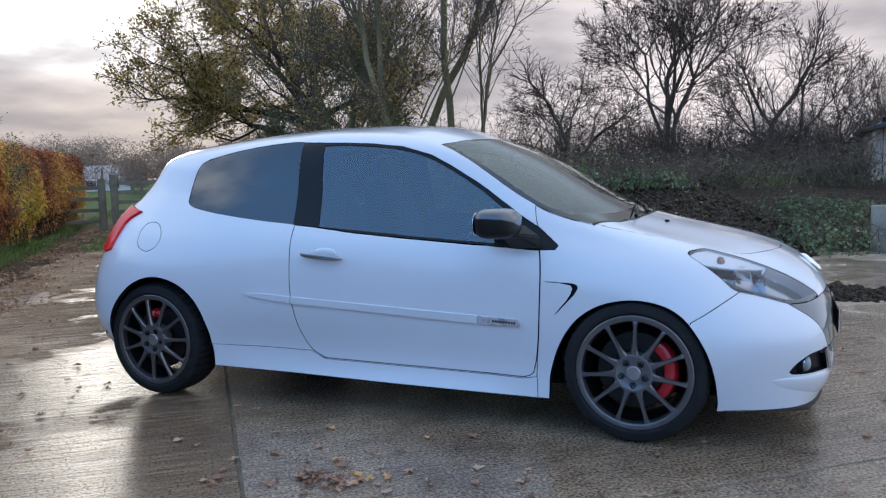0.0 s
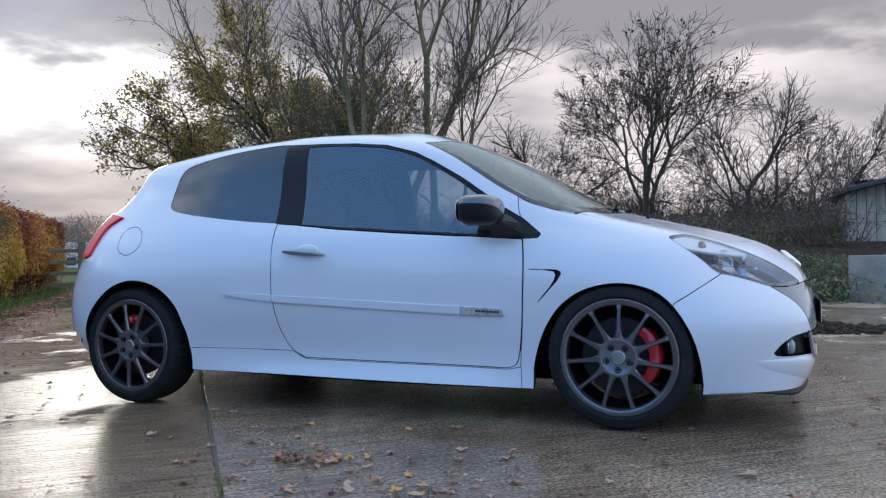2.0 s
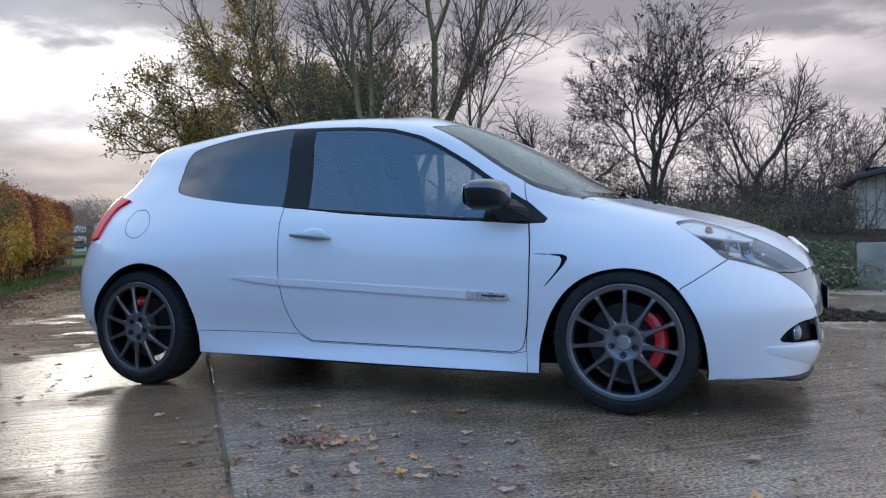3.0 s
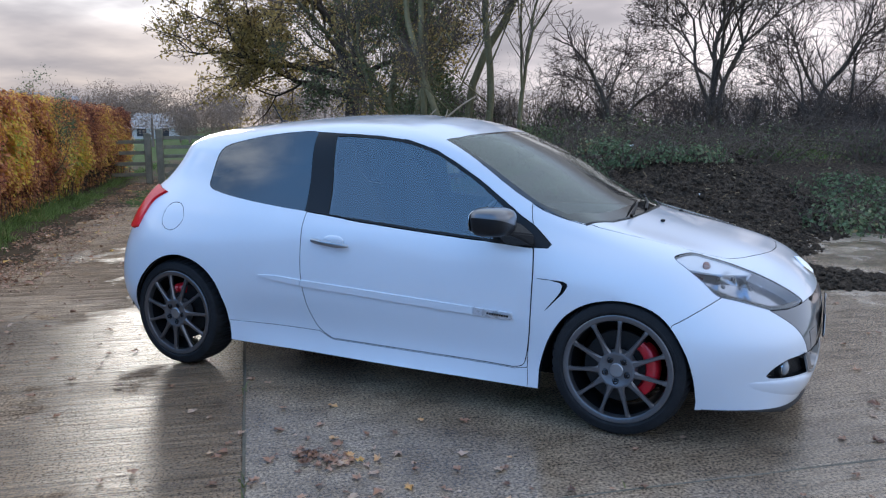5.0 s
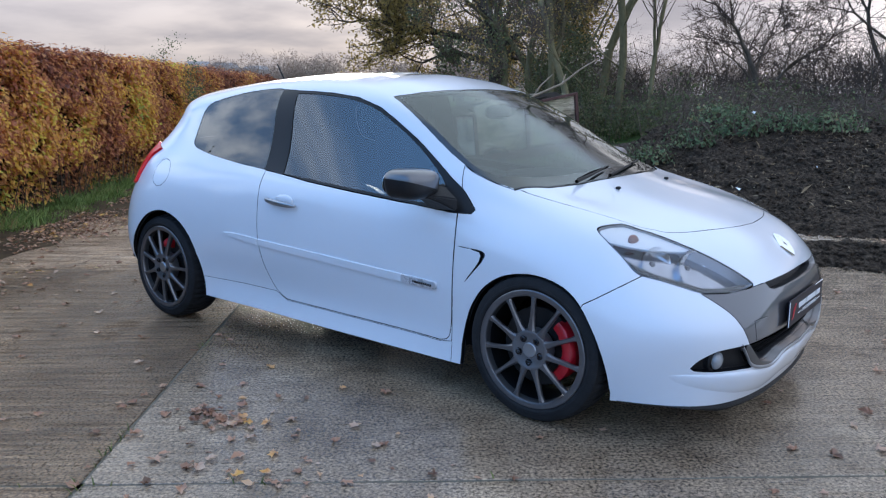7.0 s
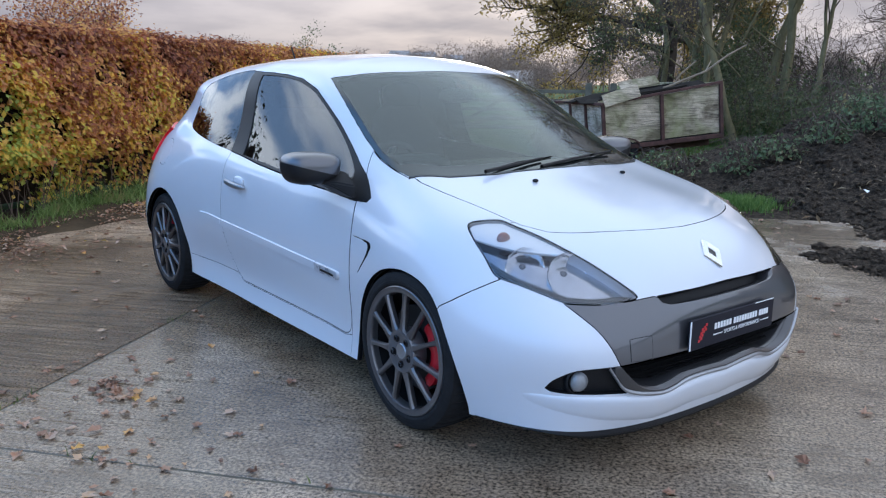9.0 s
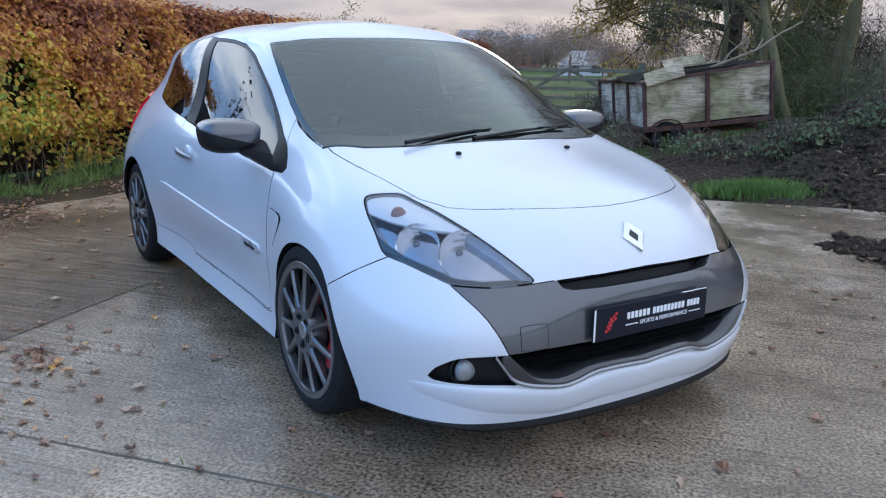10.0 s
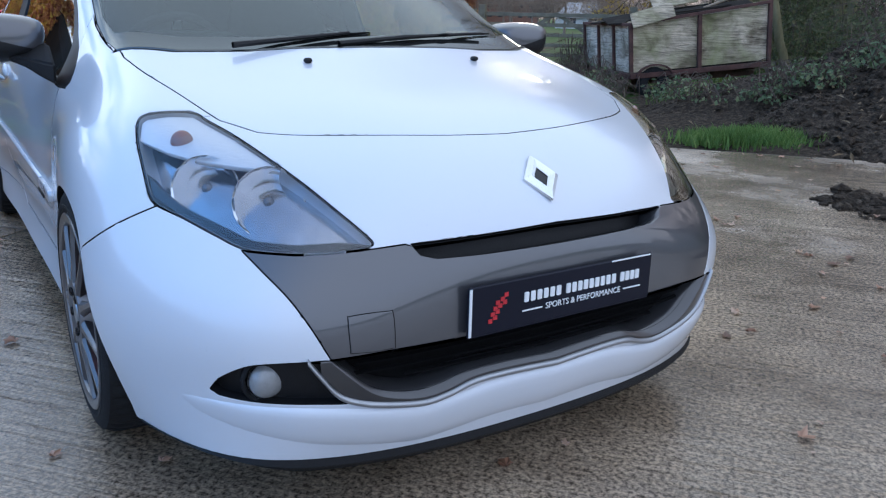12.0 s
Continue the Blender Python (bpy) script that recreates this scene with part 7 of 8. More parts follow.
for x, y, r, w, high, seed, leafy in ((-6.5, 14.6, .11, (.04, .05, 1), 4.8, 4, .10), (-5.1, 11.4, .075, (-.05, .03, 1), 4.4, 5, .08), (-6.3, 12.0, .075, (.07, 0, 1), 4.3, 6, .20), (-5.0, 12.8, .09, (.03, .0, 1), 5.0, 7, .08),
                                      (-7.6, 13.6, .08, (-.10, .1, 1), 3.4, 8, .45), (-8.9, 13.9, .08, (-.08, .1, 1), 3.2, 9, .40)):
    forked_tree("bare_tree" if leafy < .25 else "ivy_clad_tree", foot(x, y), [((0, 0, -.15), w, high, r), ((0, 0, high * .45), (w[0] + .55, -.2, .75), 1.1, .022), ((0, 0, high * .62), (w[0] - .6, .2, .7), 1.1, .022), ((0, 0, high * .3), (-.3, -.6, .5), .9, .018)],
                5, seed, "tall slim tree with mossy trunk and few leaves" if leafy < .25 else "slim tree hung with dark evergreen ivy", bark=GREEN_BARK, spread=.42, up=.45, shrink=.78, wander=.09, shoots=(2, 4), least=.0045, crown=1.9,
                leaf=OAK_LEAF if leafy < .25 else IVY_LEAF, leaf_share=leafy, per=4, leaf_size=.06 if leafy < .25 else .08, leaf_spread=.12)
forked_tree("bare_tree", foot(-4.2, 12.3), [((0, 0, -.1), (.10, .05, 1), 1.75, .060)], 6, 14, "slender leaning tree with forked bare top", bark=GREEN_BARK, spread=.40, up=.35, shrink=.80, wander=.07, shoots=(1, 3), least=.0045, crown=1.5)
forked_tree("bare_tree", foot(-2.6, 14.8), [((0, 0, -.1), (-.10, 0, 1), 1.1, .085), ((0, 0, .2), (.35, -.1, 1), .95, .045), ((0, 0, .1), (-.6, .1, .9), .9, .04)], 6, 15, "spreading bare tree with dark crooked branches", spread=.62, up=.12, shrink=.82, wander=.16, shoots=(2, 4), least=.005, crown=.95, twig=DARK_TWIG)
forked_tree("bare_tree", foot(-.95, 19.6), [((-.06, 0, -.1), (-.04, 0, 1), 2.2, .105), ((.10, .05, -.1), (.12, 0, 1), 1.9, .08), ((-.06, 0, 1.1), (-.48, -.1, 1), 1.6, .055), ((.12, 0, 1.3), (.50, .1, 1), 1.7, .06), ((.05, 0, 1.7), (.15, -.4, 1), 1.6, .055), ((-.08, 0, 1.9), (-.85, .1, .8), 1.2, .035)],
            6, 26, "tall bare ash with upswept limbs and dark seed bunches", spread=.50, up=.22, shrink=.80, wander=.10, shoots=(2, 4), least=.0055, crown=1.75, twig=DARK_TWIG, leaf=OAK_DARK, leaf_share=.05, per=4, leaf_size=.10, leaf_spread=.06)
for x, y, stems, seed, label in ((1.9, 17.0, [((0, 0, -.1), (.16, 0, 1), 1.4, .08), ((.1, 0, 0), (.40, 0, 1), 1.2, .05), ((-.1, 0, 0), (-.25, .1, 1), 1.1, .05)], 17, "windswept bare hawthorn with tangled twigs"),
                                 (3.6, 18.2, [((0, 0, -.1), (.15, 0, 1), 1.0, .05), ((0, 0, 0), (-.3, 0, 1), .9, .04)], 18, "bare hawthorn bush with tangled twigs")):
    forked_tree("bare_tree", foot(x, y), stems, 6, seed, label, spread=.46, up=.22, shrink=.80, wander=.12, shoots=(2, 4), lean=(.014, 0), least=.005, crown=1.25, twig=DARK_TWIG)
forked_tree("bare_tree", foot(-9.4, 16.5), [((0, 0, -.1), (.06, 0, 1), 3.6, .11), ((.1, .1, -.1), (-.18, 0, 1), 3.2, .085), ((0, 0, 2.0), (.6, -.3, .8), 1.2, .035)], 6, 19, "tall thin bare trees beside the oak", bark=GREEN_BARK, spread=.42, up=.4, shrink=.78, wander=.09, shoots=(2, 3), least=.0055, crown=1.5,
            leaf=OAK_LEAF, leaf_share=.12, per=3, leaf_size=.08, leaf_spread=.14)
forked_tree("bare_tree", foot(8.2, 27.0), [((0, 0, -.1), (.1, 0, 1), 1.6, .12)], 6, 20, "bare tree behind the old shed", spread=.55, up=.25, shrink=.84, wander=.1, shoots=(2, 3), least=.008, crown=1.2)


def scrub(name, places, seed, label, high=2.2):
    """Bare thorny scrub: many thin upright stems with side twigs."""
    rnd = random.Random(seed)
    t = tagged(new(name), label, "shrub")
    out, tips = [[], [], []], []
    for x, y in places:
        base = bank(x, y)
        for _ in range(17):
            w = Vector((rnd.gauss(0, .75), rnd.gauss(0, .75), 1))
            grow(rnd, (x + rnd.gauss(0, .5), y + rnd.gauss(0, .5), float(base) - .1), w, high * rnd.uniform(.6, 1.1), .020, 2, .85, .0, out, tips, .34, (4, 6), .60, .10)
    v, f = tubes(out[0], 4)
    tagged(mesh_object("stem_mass", v, f.tolist(), BARK, t, flat=True), kind="stuff")
    v, f = tubes(out[1] + out[2], 3)
    tagged(mesh_object("twig_mass", v, f.tolist(), DARK_TWIG, t, flat=True), kind="stuff")
    return t


scrub("bare_scrub", [(-3.4 + k * .95, 15.2 + (k * 7 % 5) * .8) for k in range(9)], 61, "bare twiggy scrub in front of the trees", 2.3)
scrub("bare_scrub", [(-6.5 + k * 1.3, 18.0 + (k * 5 % 4) * .9) for k in range(10)], 62, "bare twiggy scrub under the ash", 2.8)
scrub("bare_scrub", [(2.0 + k * .9, 14.6 + (k * 3 % 4) * .8) for k in range(7)], 63, "bare thorn scrub behind the brambles", 2.2)
scrub("bare_scrub", [(-10.9 + k * 1.3, 17.5 + (k * 5 % 3) * .9) for k in range(4)], 64, "bare scrub below the oak", 2.2)

# leafy bushes between the trunks
for k, (x, y, tall) in enumerate([(-8.3, 16.2, 2.4), (-9.2, 18.5, 2.6)]):
    tree("evergreen_bush", foot(x, y), [((.2, 0, 1), tall, .05), ((-.5, .2, 1), tall * .8, .04), ((.4, -.4, 1), tall * .7, .04)], 3, 80 + k, "dark leafy evergreen bush among the tree trunks", "shrub", bark=BARK, spread=.9, up=.2, kids=(4, 5), shrink=.55, leaf=IVY_LEAF, leaves_per_tip=3, leaf_size=.10, leaf_spread=.22, bare=.15)

# ---------------------------------------------------------------- trailer, fences, shed and the far field
def plank(bm, p, q, wide, thick, up=(0, 0, 1), bevel=.004):
    """A board from p to q; wide is measured along up."""
    p, q, up = Vector(p), Vector(q), Vector(up)
    d = (q - p).normalized()
    s = d.cross(up).normalized()
    u = s.cross(d).normalized()
    m = Matrix((d, u, s)).transposed().to_4x4()
    m.translation = (p + q) / 2
    g = bmesh.ops.create_cube(bm, size=1, matrix=m @ Matrix.Diagonal(((q - p).length, wide, thick, 1)))
    if bevel:
        bmesh.ops.bevel(bm, geom=list({e for v in g["verts"] for e in v.link_edges}), offset=bevel, segments=1, affect="EDGES")
    return bm


def board(name, p, q, wide, thick, mat, parent, label="", up=(0, 0, 1), bevel=.004):
    return part(name, plank(bmesh.new(), p, q, wide, thick, up, bevel), mat, parent, label, smooth=False)


def sheet(corners, thick):
    """A flat board with four given corners, thick on the side that the corners turn away from."""
    p = [Vector(q) for q in corners]
    n = (p[1] - p[0]).cross(p[3] - p[0]).normalized() * thick
    bm = bmesh.new()
    front_, back = [bm.verts.new(q) for q in p], [bm.verts.new(q - n) for q in p]
    bm.faces.new(front_), bm.faces.new(back[::-1])
    for k in range(4):
        bm.faces.new((front_[k], back[k], back[(k + 1) % 4], front_[(k + 1) % 4]))
    bmesh.ops.bevel(bm, geom=bm.edges[:], offset=.004, segments=1, affect="EDGES")
    return bm


def build_trailer():
    t = tagged(new("trailer"), "old farm trailer with grey plywood sides and rusty frame, tilted", "trailer")
    s, e = Vector((.425, .905, 0)).normalized(), Vector((-.905, .425, 0)).normalized()
    tilt = math.radians(5.8)
    sx = Vector((s.x * math.cos(tilt), s.y * math.cos(tilt), math.sin(tilt)))
    up = Vector((-s.x * math.sin(tilt), -s.y * math.sin(tilt), math.cos(tilt)))
    o = Vector((-5.016, 7.537, .26))
    long_, wide, high = 2.10, 2.12, .726

    def at(a, b, z):
        """The sides grow higher towards the front of the trailer."""
        return o + sx * a + e * b + up * z * (1 + .208 * a / long_)
    mid = 1.03
    for a0, a1 in ((.03, mid - .03), (mid + .03, long_ - .03)):
        part("side_panel", sheet([at(a0, .012, .05), at(a1, .012, .05), at(a1, .012, high - .03), at(a0, .012, high - .03)], .018), OLD_PLY, t, "weathered grey-green plywood", smooth=False)
    for a in (0, mid, long_):
        board("post", at(a, -.008, -.04), at(a, -.008, high + .02), .058, .045, RUST, t, "rusty red steel post", sx)
    for b in (.70, 1.40, wide):
        board("post", at(-.008, b, -.02), at(-.008, b, high + .01), .05, .04, RUST, t, "rusty red steel post", e)
    for b0, b1 in ((.04, .67), (.73, 1.37), (1.43, wide - .03)):
        part("end_panel", sheet([at(.012, b1, .04), at(.012, b0, .04), at(.012, b0, high - .03), at(.012, b1, high - .03)], .018), PALE_PLY, t, "bleached plywood end board", smooth=False)
    board("rail", at(-.02, -.012, high), at(long_ + .02, -.012, high), .045, .05, RUST, t, "", up)
    board("rail", at(-.02, -.012, 0), at(long_ + .02, -.012, 0), .07, .05, RUST, t, "", up)
    board("rail", at(-.012, 0, high), at(-.012, wide, high), .045, .05, RUST, t, "", up)
    board("rail", at(-.012, 0, 0), at(-.012, wide, 0), .07, .05, RUST, t, "", up)
    part("back_panel", sheet([at(long_, wide, 0), at(0, wide, 0), at(0, wide, high), at(long_, wide, high)], .02), OLD_PLY, t, smooth=False)
    part("end_panel", sheet([at(long_, 0, 0), at(long_, wide, 0), at(long_, wide, high), at(long_, 0, high)], .02), OLD_PLY, t, smooth=False)
    board("bed", at(0, wide / 2, .0), at(long_, wide / 2, .0), wide, .05, DARK_BOARD, t, "", e)
    board("chassis", at(.1, .25, -.09), at(long_ - .1, .25, -.09), .12, .06, RUST, t, "", up)
    # wheel under a hoop of mudguard on the side
    c = at(.34, -.02, -.03)
    bm = bmesh.new()
    rows = []
    for k in range(21):
        a = math.pi * k / 20
        rows.append([bm.verts.new(c + sx * ((.255 + dr) * math.cos(a)) + up * ((.16 + dr) * math.sin(a)) - e * dw) for dr, dw in ((0, 0), (.022, 0), (.022, .05), (0, .05))])
    for a, b in zip(rows, rows[1:]):
        for i in range(4):
            bm.faces.new((a[i], a[(i + 1) % 4], b[(i + 1) % 4], b[i]))
    part("mudguard", bm, RUST, t, "bent rusty mudguard hoop")
    rubber = turned([(.10, -.06), (.20, -.07), (.235, -.05), (.24, 0), (.235, .05), (.20, .07), (.10, .06)], 40)
    for v in rubber.verts:
        v.co = c + sx * v.co.x + up * (v.co.z - .10) + e * (v.co.y + .06)
    part("wheel", rubber, TYRE, t, "perished black trailer tyre")
    return at, sx, up, e, high


TR, TSX, TUP, TE, THI = build_trailer()
sheets = [((.00, -.045, .045), (.62, -.050, .115), .21, .016, OLD_PLY, "mossy loose plywood sheet hanging over the side", TUP + TE * .25), ((.36, .12, .215), (1.02, .10, .205), .20, .018, OLD_PLY, "curled mossy plywood sheet", TUP * .8 + TE),
          ((-.12, .75, .05), (.9, .62, .07), .45, .02, DARK_BOARD, "dark rotten board", TE + TUP * .15), ((.45, 1.0, .06), (1.75, .8, .03), .55, .025, DARK_BOARD, "dark rotten board", TE - TUP * .1),
          ((.2, .45, .035), (1.95, .30, .02), .30, .02, DARK_BOARD, "dark rotten board", TE + TUP * .2), ((.62, .20, .05), (1.55, .16, .035), .16, .02, DARK_BOARD, "dark rotten board", TE),
          ((-.10, .30, .02), (.30, .9, .06), .22, .02, DARK_BOARD, "dark rotten board", TE * .4 - TSX), ((-.15, 1.1, .03), (.55, 1.3, .06), .3, .02, DARK_BOARD, "dark rotten board", TE)]
for (a0, b0, z0), (a1, b1, z1), wide, thick, mat, label, way in sheets:
    ob = board("loose_board", TR(a0, b0, THI + z0), TR(a1, b1, THI + z1), wide, thick, mat, None, up=way)
    tagged(ob, label + " on the trailer load", "board", "loose boards on the trailer")
segs = []
for p, q, r in (((1.25, .35, .76), (1.62, .22, .84), .024), ((1.62, .22, .84), (1.90, .12, .90), .022), ((1.90, .12, .90), (2.22, -.02, 1.06), .019), ((2.22, -.02, 1.06), (2.52, -.12, 1.15), .015),
                ((1.45, .40, .76), (1.58, .34, .92), .018), ((1.58, .34, .92), (1.82, .26, 1.06), .014), ((1.90, .12, .90), (2.05, .2, 1.02), .012)):
    segs.append((TR(*p), TR(*q), r, r * .82))
v, f = tubes(segs, 7)
tagged(mesh_object("fallen_branch", v, f.tolist(), PALE_TWIG), "bleached dead branch leaning over the trailer", "branch")


def build_gate(name, a, c0, c1, label, high=1.15, rails=5):
    """Timber field gate or fence length between two posts."""
    g = tagged(new(name), label, "gate" if "gate" in name else "fence")
    for c in (c0, c1):
        board("post", yard(a, c, -.1), yard(a, c, high + .18), .16, .16, FENCE_WOOD, g, up=ACROSS, bevel=.012)
    for k in range(rails):
        z = .22 + (high - .25) * k / (rails - 1)
        board("rail", yard(a + .02, c0, z), yard(a + .02, c1, z), .085, .03, FENCE_WOOD, g)
    if "gate" in name:
        board("brace", yard(a + .05, c0 + .1, .2), yard(a + .05, (c0 + c1) / 2, high), .08, .03, FENCE_WOOD, g, up=(0, 0, 1))
        board("brace", yard(a + .05, c1 - .1, .2), yard(a + .05, (c0 + c1) / 2, high), .08, .03, FENCE_WOOD, g, up=(0, 0, 1))
    return g


build_gate("field_gate", 16.0, -3.2, .3, "grey timber five-bar field gate on posts")
build_gate("field_gate", 16.0, .9, 2.6, "narrow grey timber gate beside the field gate")
build_gate("post_fence", 16.2, 2.8, 8.5, "timber rail fence along the field edge", 1.05, 4)
build_gate("post_fence", 16.2, -9.5, -3.5, "timber rail fence beyond the hedge", 1.05, 4)


# ---- old shed and its block wall
def build_shed():
    h = tagged(new("shed"), "old boarded shed with dark felt roof on block base", "shed")
    x0, y0 = 3.72, 13.2
    board("roof", (x0 - .12, y0 + 1.6, 1.78), (x0 + 5.2, y0 + 1.6, 2.95), 4.2, .10, FELT, h, "sagging felt roof", up=(0, 1, 0), bevel=.02)
    for k in range(22):
        x = x0 + k * .17
        top_ = 1.82 + (x - x0) * .205
        board("plank", (x, y0, .2), (x, y0, top_), .158, .022, SHED, h, up=(1, 0, 0), bevel=.003)
    for k in range(14):
        y = y0 + .1 + k * .24
        board("plank", (x0 - .02, y, .2), (x0 - .02, y, 1.84), .22, .022, SHED, h, up=(0, 1, 0), bevel=.003)
    # dark sheet added behind the planks in place of the shade inside
    board("dark_inside", (x0 + .1, y0 + .3, 1.1), (x0 + 3.7, y0 + .3, 1.1), 1.8, .03, DARK_BOARD, h)
    bm.free()
    return h


build_shed()


def build_wall():
    w = tagged(new("concrete_wall"), "stained concrete panel wall beside the brambles", "wall")
    for k in range(3):
        part("wall_panel", box(bmesh.new(), 3.02 + k * 1.5, 4.51 + k * 1.5, 7.2, 7.36, -.05, .60, .015, 2), BLOCK, w)
    return w


build_wall()


# ---- far houses and woods over the field
def far_house(name, az, dist, wide, high, wall, label, windows=2, roof_high=None, ground_z=-.1):
    a = math.radians(az)
    c = Vector((3 + dist * math.cos(a), -2 + dist * math.sin(a), ground_z))
    face = Vector((-math.cos(a), -math.sin(a), 0))
    s = Vector((-math.sin(a), math.cos(a), 0)) * -1
    h = tagged(new(name), label, "house")
    rh = roof_high or high * .7

    def P(u, d, z):
        return c + s * u - face * d + Vector((0, 0, z))
    v = [P(-wide / 2, 0, 0), P(wide / 2, 0, 0), P(wide / 2, wide * .6, 0), P(-wide / 2, wide * .6, 0)] + [P(-wide / 2, 0, high), P(wide / 2, 0, high), P(wide / 2, wide * .6, high), P(-wide / 2, wide * .6, high)]
    mesh_object("wall", v, [(0, 1, 5, 4), (1, 2, 6, 5), (2, 3, 7, 6), (3, 0, 4, 7)], wall, h, flat=True)
    o = wide * .05
    v = [P(-wide / 2 - o, -o, high), P(wide / 2 + o, -o, high), P(wide / 2 + o, wide * .6 + o, high), P(-wide / 2 - o, wide * .6 + o, high), P(-wide * .28, wide * .3, high + rh), P(wide * .28, wide * .3, high + rh)]
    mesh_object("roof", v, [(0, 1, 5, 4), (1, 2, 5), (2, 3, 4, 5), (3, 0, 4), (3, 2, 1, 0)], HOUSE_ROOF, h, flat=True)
    for k in range(windows):
        u = wide * ((k + .5) / windows - .5) * .8
        for z in ([high * .25, high * .65] if high > 4 else [high * .35]):
            v = [P(u - .5, -.05, z), P(u + .5, -.05, z), P(u + .5, -.05, z + 1.1), P(u - .5, -.05, z + 1.1)]
            mesh_object("window", v, [(0, 1, 2, 3)], HOUSE_DARK, h, flat=True)
    return h


far_house("bungalow", 137.0, 95, 6.0, 1.3, HOUSE_WALL, "white far bungalow with pale pyramid roof", 2, 1.7)
far_house("house", 143.6, 190, 9, 5.2, HOUSE_BRICK, "distant red brick house with grey roof", 3)
far_house("house", 145.3, 185, 8, 5.2, HOUSE_BRICK, "distant red brick house beside trees", 3)
far_house("house", 141.5, 200, 9, 5.0, HOUSE_BRICK, "distant brick house half hidden by trees", 3)


def far_trees(name, az0, az1, dist, high, count, seed, label, mat):
    """Hazy bare woodland: crowns of many short crossing twigs over trunks."""
    rng = np.random.default_rng(seed)
    t = tagged(new(name), label, "trees", kind="stuff")
    segs = []
    pts = []
    for k in range(count):
        a = math.radians(rng.uniform(az0, az1))
        d = dist * rng.uniform(.85, 1.2)
        x, y = 3 + d * math.cos(a), -2 + d * math.sin(a)
        h = high * rng.uniform(.55, 1.15)
        r = h * rng.uniform(.35, .55)
        segs.append(((x, y, -.2), (x, y, h * .5), h * .03, h * .02))
        m = 1100
        q = rng.normal(size=(m, 3))
        q /= np.linalg.norm(q, axis=1)[:, None]
        q *= (rng.random(m) ** .4)[:, None]
        c = np.array([x, y, h * .58]) + q * np.array([r, r, h * .42])
        pts.append(c)
    c = np.concatenate(pts)
    e = c + rng.normal(0, 1, c.shape) * high * .05 + np.array([0, 0, high * .03])
    segs += [(p, q, high * .0035, high * .0015) for p, q in zip(c[::3], e[::3])]
    v, f = tubes(segs, 3)
    mesh_object("woodland", v, f.tolist(), mat, t, flat=True)
    n = len(c)
    scatter_leaves("foliage", c, rng.normal(size=(n, 3)), rng.uniform(.5, 1.1, n) * high * .034, mat, t, seed=seed)
    return t


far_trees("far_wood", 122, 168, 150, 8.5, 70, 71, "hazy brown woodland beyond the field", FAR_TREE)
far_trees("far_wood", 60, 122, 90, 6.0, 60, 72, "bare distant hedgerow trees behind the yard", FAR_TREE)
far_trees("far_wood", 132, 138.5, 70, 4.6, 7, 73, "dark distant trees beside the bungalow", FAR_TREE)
tree("garden_tree", (-11.9, 1.3, 0), [((0, 0, 1), 2.4, .06), ((.3, .2, 1), 2.3, .05), ((-.2, -.2, 1), 2.2, .05)], 2, 78, "leafy shrub rising behind the hedge", spread=.7, up=.3, leaf=HEDGE_LEAF, leaves_per_tip=55, leaf_size=.05, leaf_spread=.13)
tree("garden_tree", (-9.6, 4.5, 0), [((0, 0, 1), 1.62, .03), ((.15, .1, 1), 1.5, .03)], 2, 79, "young tree top showing over the hedge", spread=.6, up=.5, leaf=BRAMBLE_LEAF, leaves_per_tip=22, leaf_size=.035, leaf_spread=.07)

# ---- fallen leaves on the concrete
def lobed_leaves(name, places, sizes, mat, seed, label):
    """Limp leaves with lobed, uneven outlines and curled rims, lying nearly flat."""
    rng = np.random.default_rng(seed)
    n, m = len(places), 14
    k = np.arange(m)
    ang = 2 * np.pi * k / m
    outline = (.62 + .38 * np.cos(ang)) * np.where(k % 2 == 0, 1.0, .66)
    r = outline[None] * rng.uniform(.72, 1.2, (n, m)) * sizes[:, None]
    turn_ = rng.uniform(0, 2 * np.pi, n)[:, None] + ang[None]
    wide = rng.uniform(.55, 1.0, n)[:, None]
    lx, ly = r * np.cos(ang)[None], r * np.sin(ang)[None] * wide
    c, q = np.cos(turn_[:, :1]), np.sin(turn_[:, :1])
    curl = np.abs(rng.normal(0, .16, (n, m))) * sizes[:, None] + np.abs(ly) * rng.uniform(0, .35, n)[:, None]
    rim = np.stack([lx * c - ly * q, lx * q + ly * c, curl], 2) + places[:, None]
    mid = places[:, None] + np.array([0, 0, .002])
    v = np.concatenate([mid, rim], 1).reshape(-1, 3)
    f = (np.arange(n)[:, None, None] * (m + 1) + np.stack([np.zeros(m, int), 1 + k, 1 + (k + 1) % m], 1)[None]).reshape(-1, 3)
    return tagged(mesh_object(name, v, f.tolist(), mat, flat=True), label, "leaves", kind="stuff")


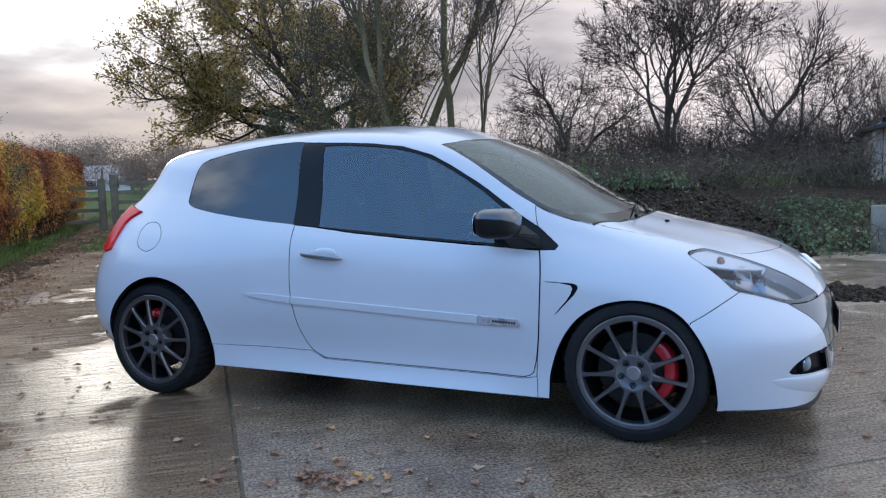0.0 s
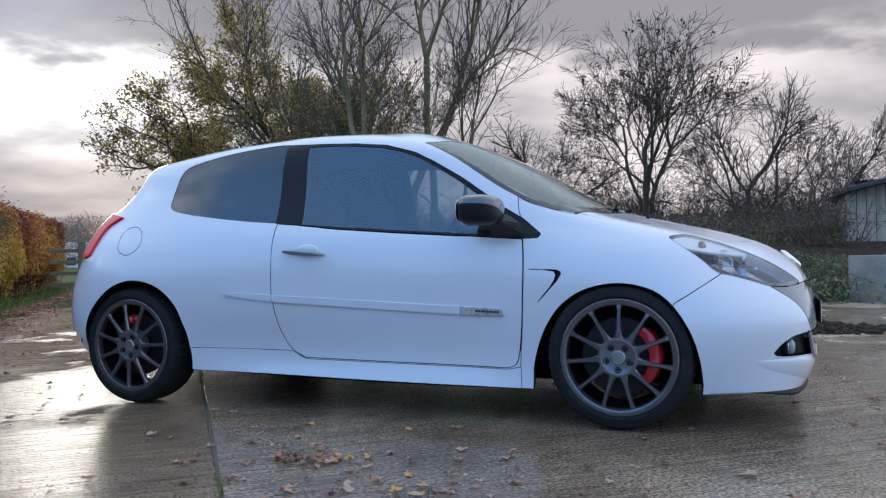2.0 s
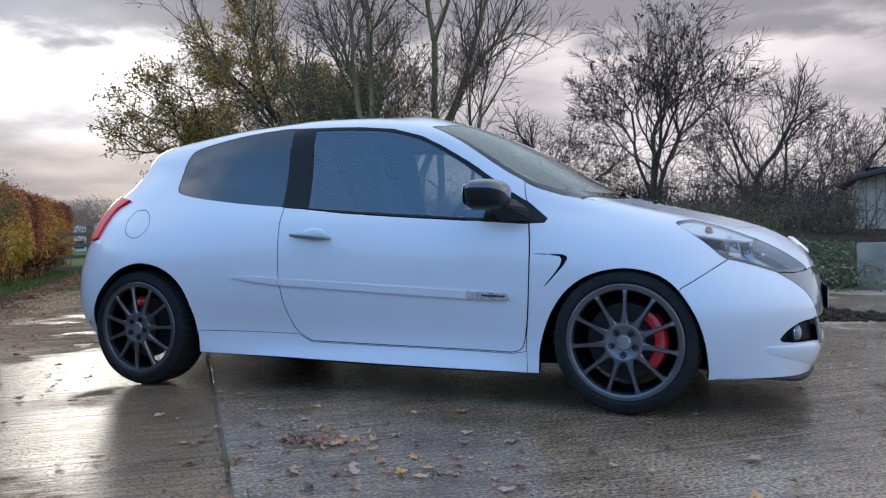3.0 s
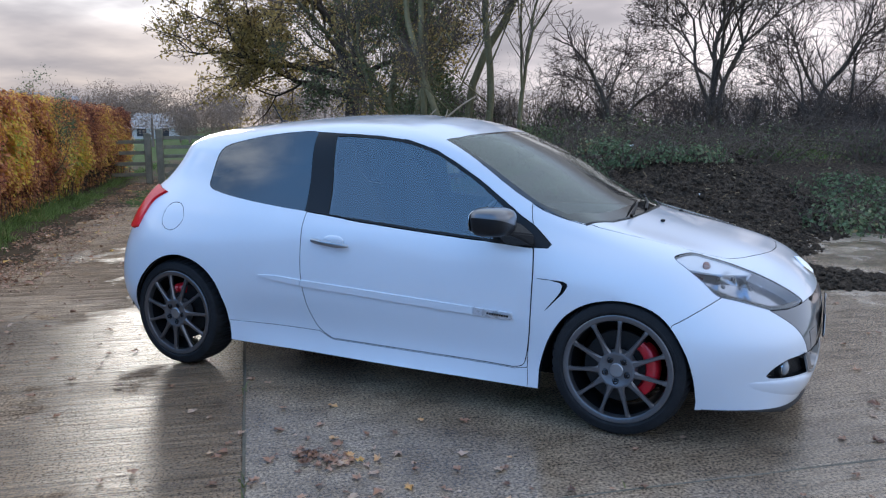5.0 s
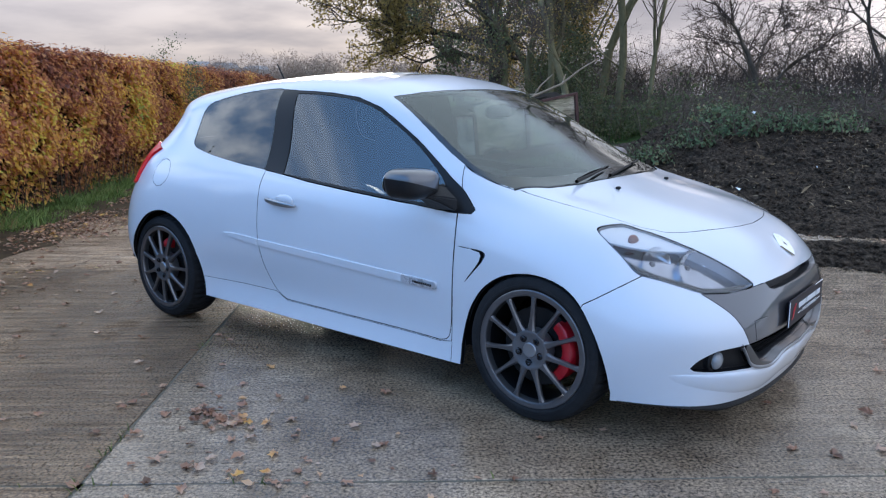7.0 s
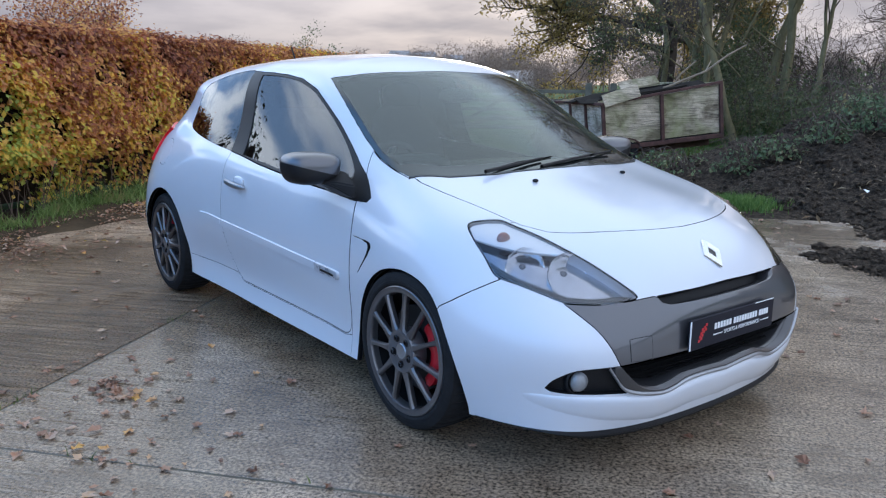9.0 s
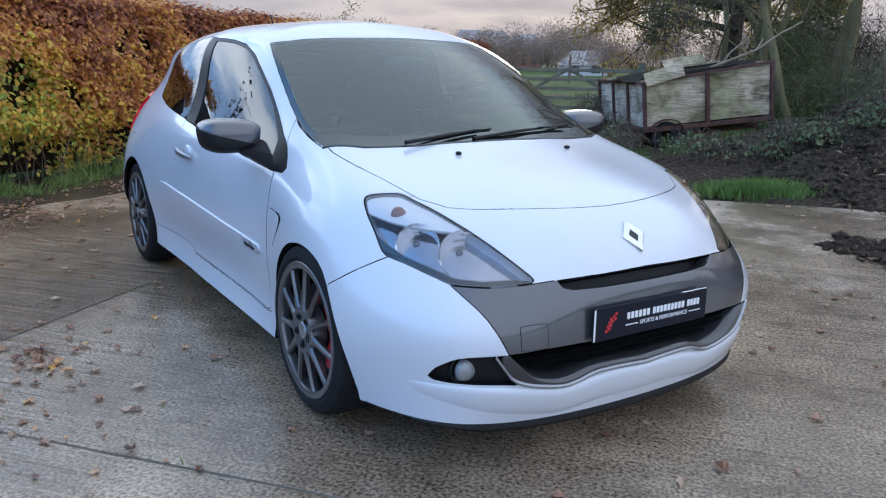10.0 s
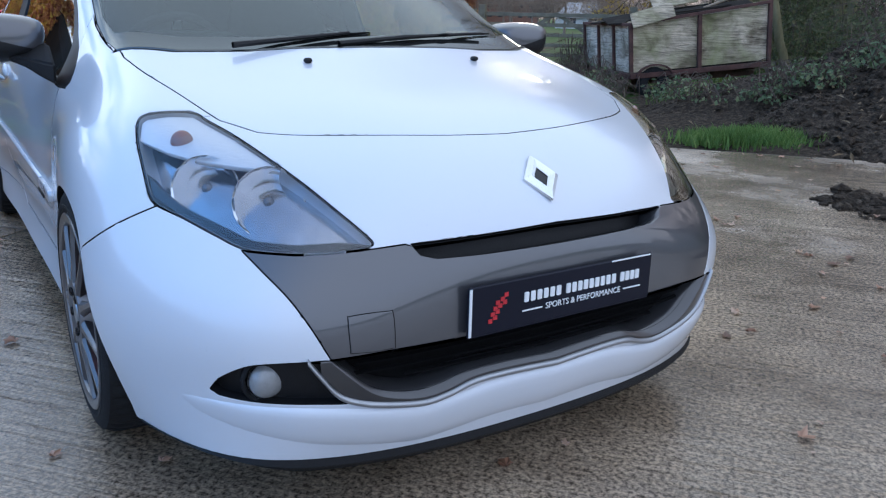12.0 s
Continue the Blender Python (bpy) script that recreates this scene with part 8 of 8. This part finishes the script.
rng = np.random.default_rng(91)
n = 1300
kind = rng.random(n)
a, c = rng.uniform(-6, 4, n), rng.uniform(-3.6, 4.5, n)
a = np.where(kind < .36, rng.uniform(-4, 18, n), a)
c = np.where(kind < .36, -3.5 + np.abs(rng.normal(0, .75, n)), c)
P = np.stack([ALONG.x * a + ACROSS.x * c, ALONG.y * a + ACROSS.y * c, np.full(n, .004)], 1)
pile = (kind >= .40) & (kind < .425)
P[pile] = np.stack([.26 + rng.normal(0, .10, n), -1.63 + rng.normal(0, .035, n), np.full(n, .008)], 1)[pile]
drift = (kind >= .425) & (kind < .49)
P[drift] = np.stack([.75 + rng.normal(0, .55, n), -1.75 + rng.normal(0, .28, n), np.full(n, .004)], 1)[drift]
P = P[~((np.abs(P[:, 0]) < 1.95) & (np.abs(P[:, 1]) < .75))]
lobed_leaves("fallen_leaves", P, (rng.gamma(5, .0055, len(P)) + .008).clip(.012, .046), FALLEN_LEAF, 92, "scattered brown and yellow leaves lying on wet concrete")
n = 900
a = rng.uniform(-6, 9, n)
joint = rng.random(n) < .75
P = np.where(joint[:, None], np.stack([ALONG.x * a - ACROSS.x * 1.17, ALONG.y * a - ACROSS.y * 1.17, a * 0 - .015], 1), np.stack([-ALONG.x * 1.98 + ACROSS.x * a, -ALONG.y * 1.98 + ACROSS.y * a, a * 0 - .015], 1)) + rng.normal(0, .008, (n, 3)) * np.array([1, 1, 0])
keep = lumps(P[:, 0], P[:, 1], 1.7, 6.0, 2) > .12
blades("joint_grass", P[keep], rng.uniform(.025, .055, keep.sum()), GRASS, seed=93, width=.003, lean=.8, label="thin grass and moss growing in slab joints")

# ---- crumbled leaf litter and grit on the track beside the verge
n = 15000
a = rng.uniform(-2, 17, n)
c = -3.85 + np.abs(rng.normal(0, .45, n))
P = np.stack([ALONG.x * a + ACROSS.x * c, ALONG.y * a + ACROSS.y * c, .012 + .03 * ((-3.42 - c) / .6).clip(0, 1)], 1)
P = P[lumps(P[:, 0], P[:, 1], .9, 2.0, 3) > rng.uniform(-.5, .35, n)]
scatter_leaves("leaf_litter", P, np.tile(np.array([[0, 0, 1.0]]), (len(P), 1)) + rng.normal(0, .3, (len(P), 3)), rng.gamma(3, .0075, len(P)) + .008, FALLEN_LEAF, seed=95, fold=.3, label="brown leaf litter along the edge of the track", category="leaves")
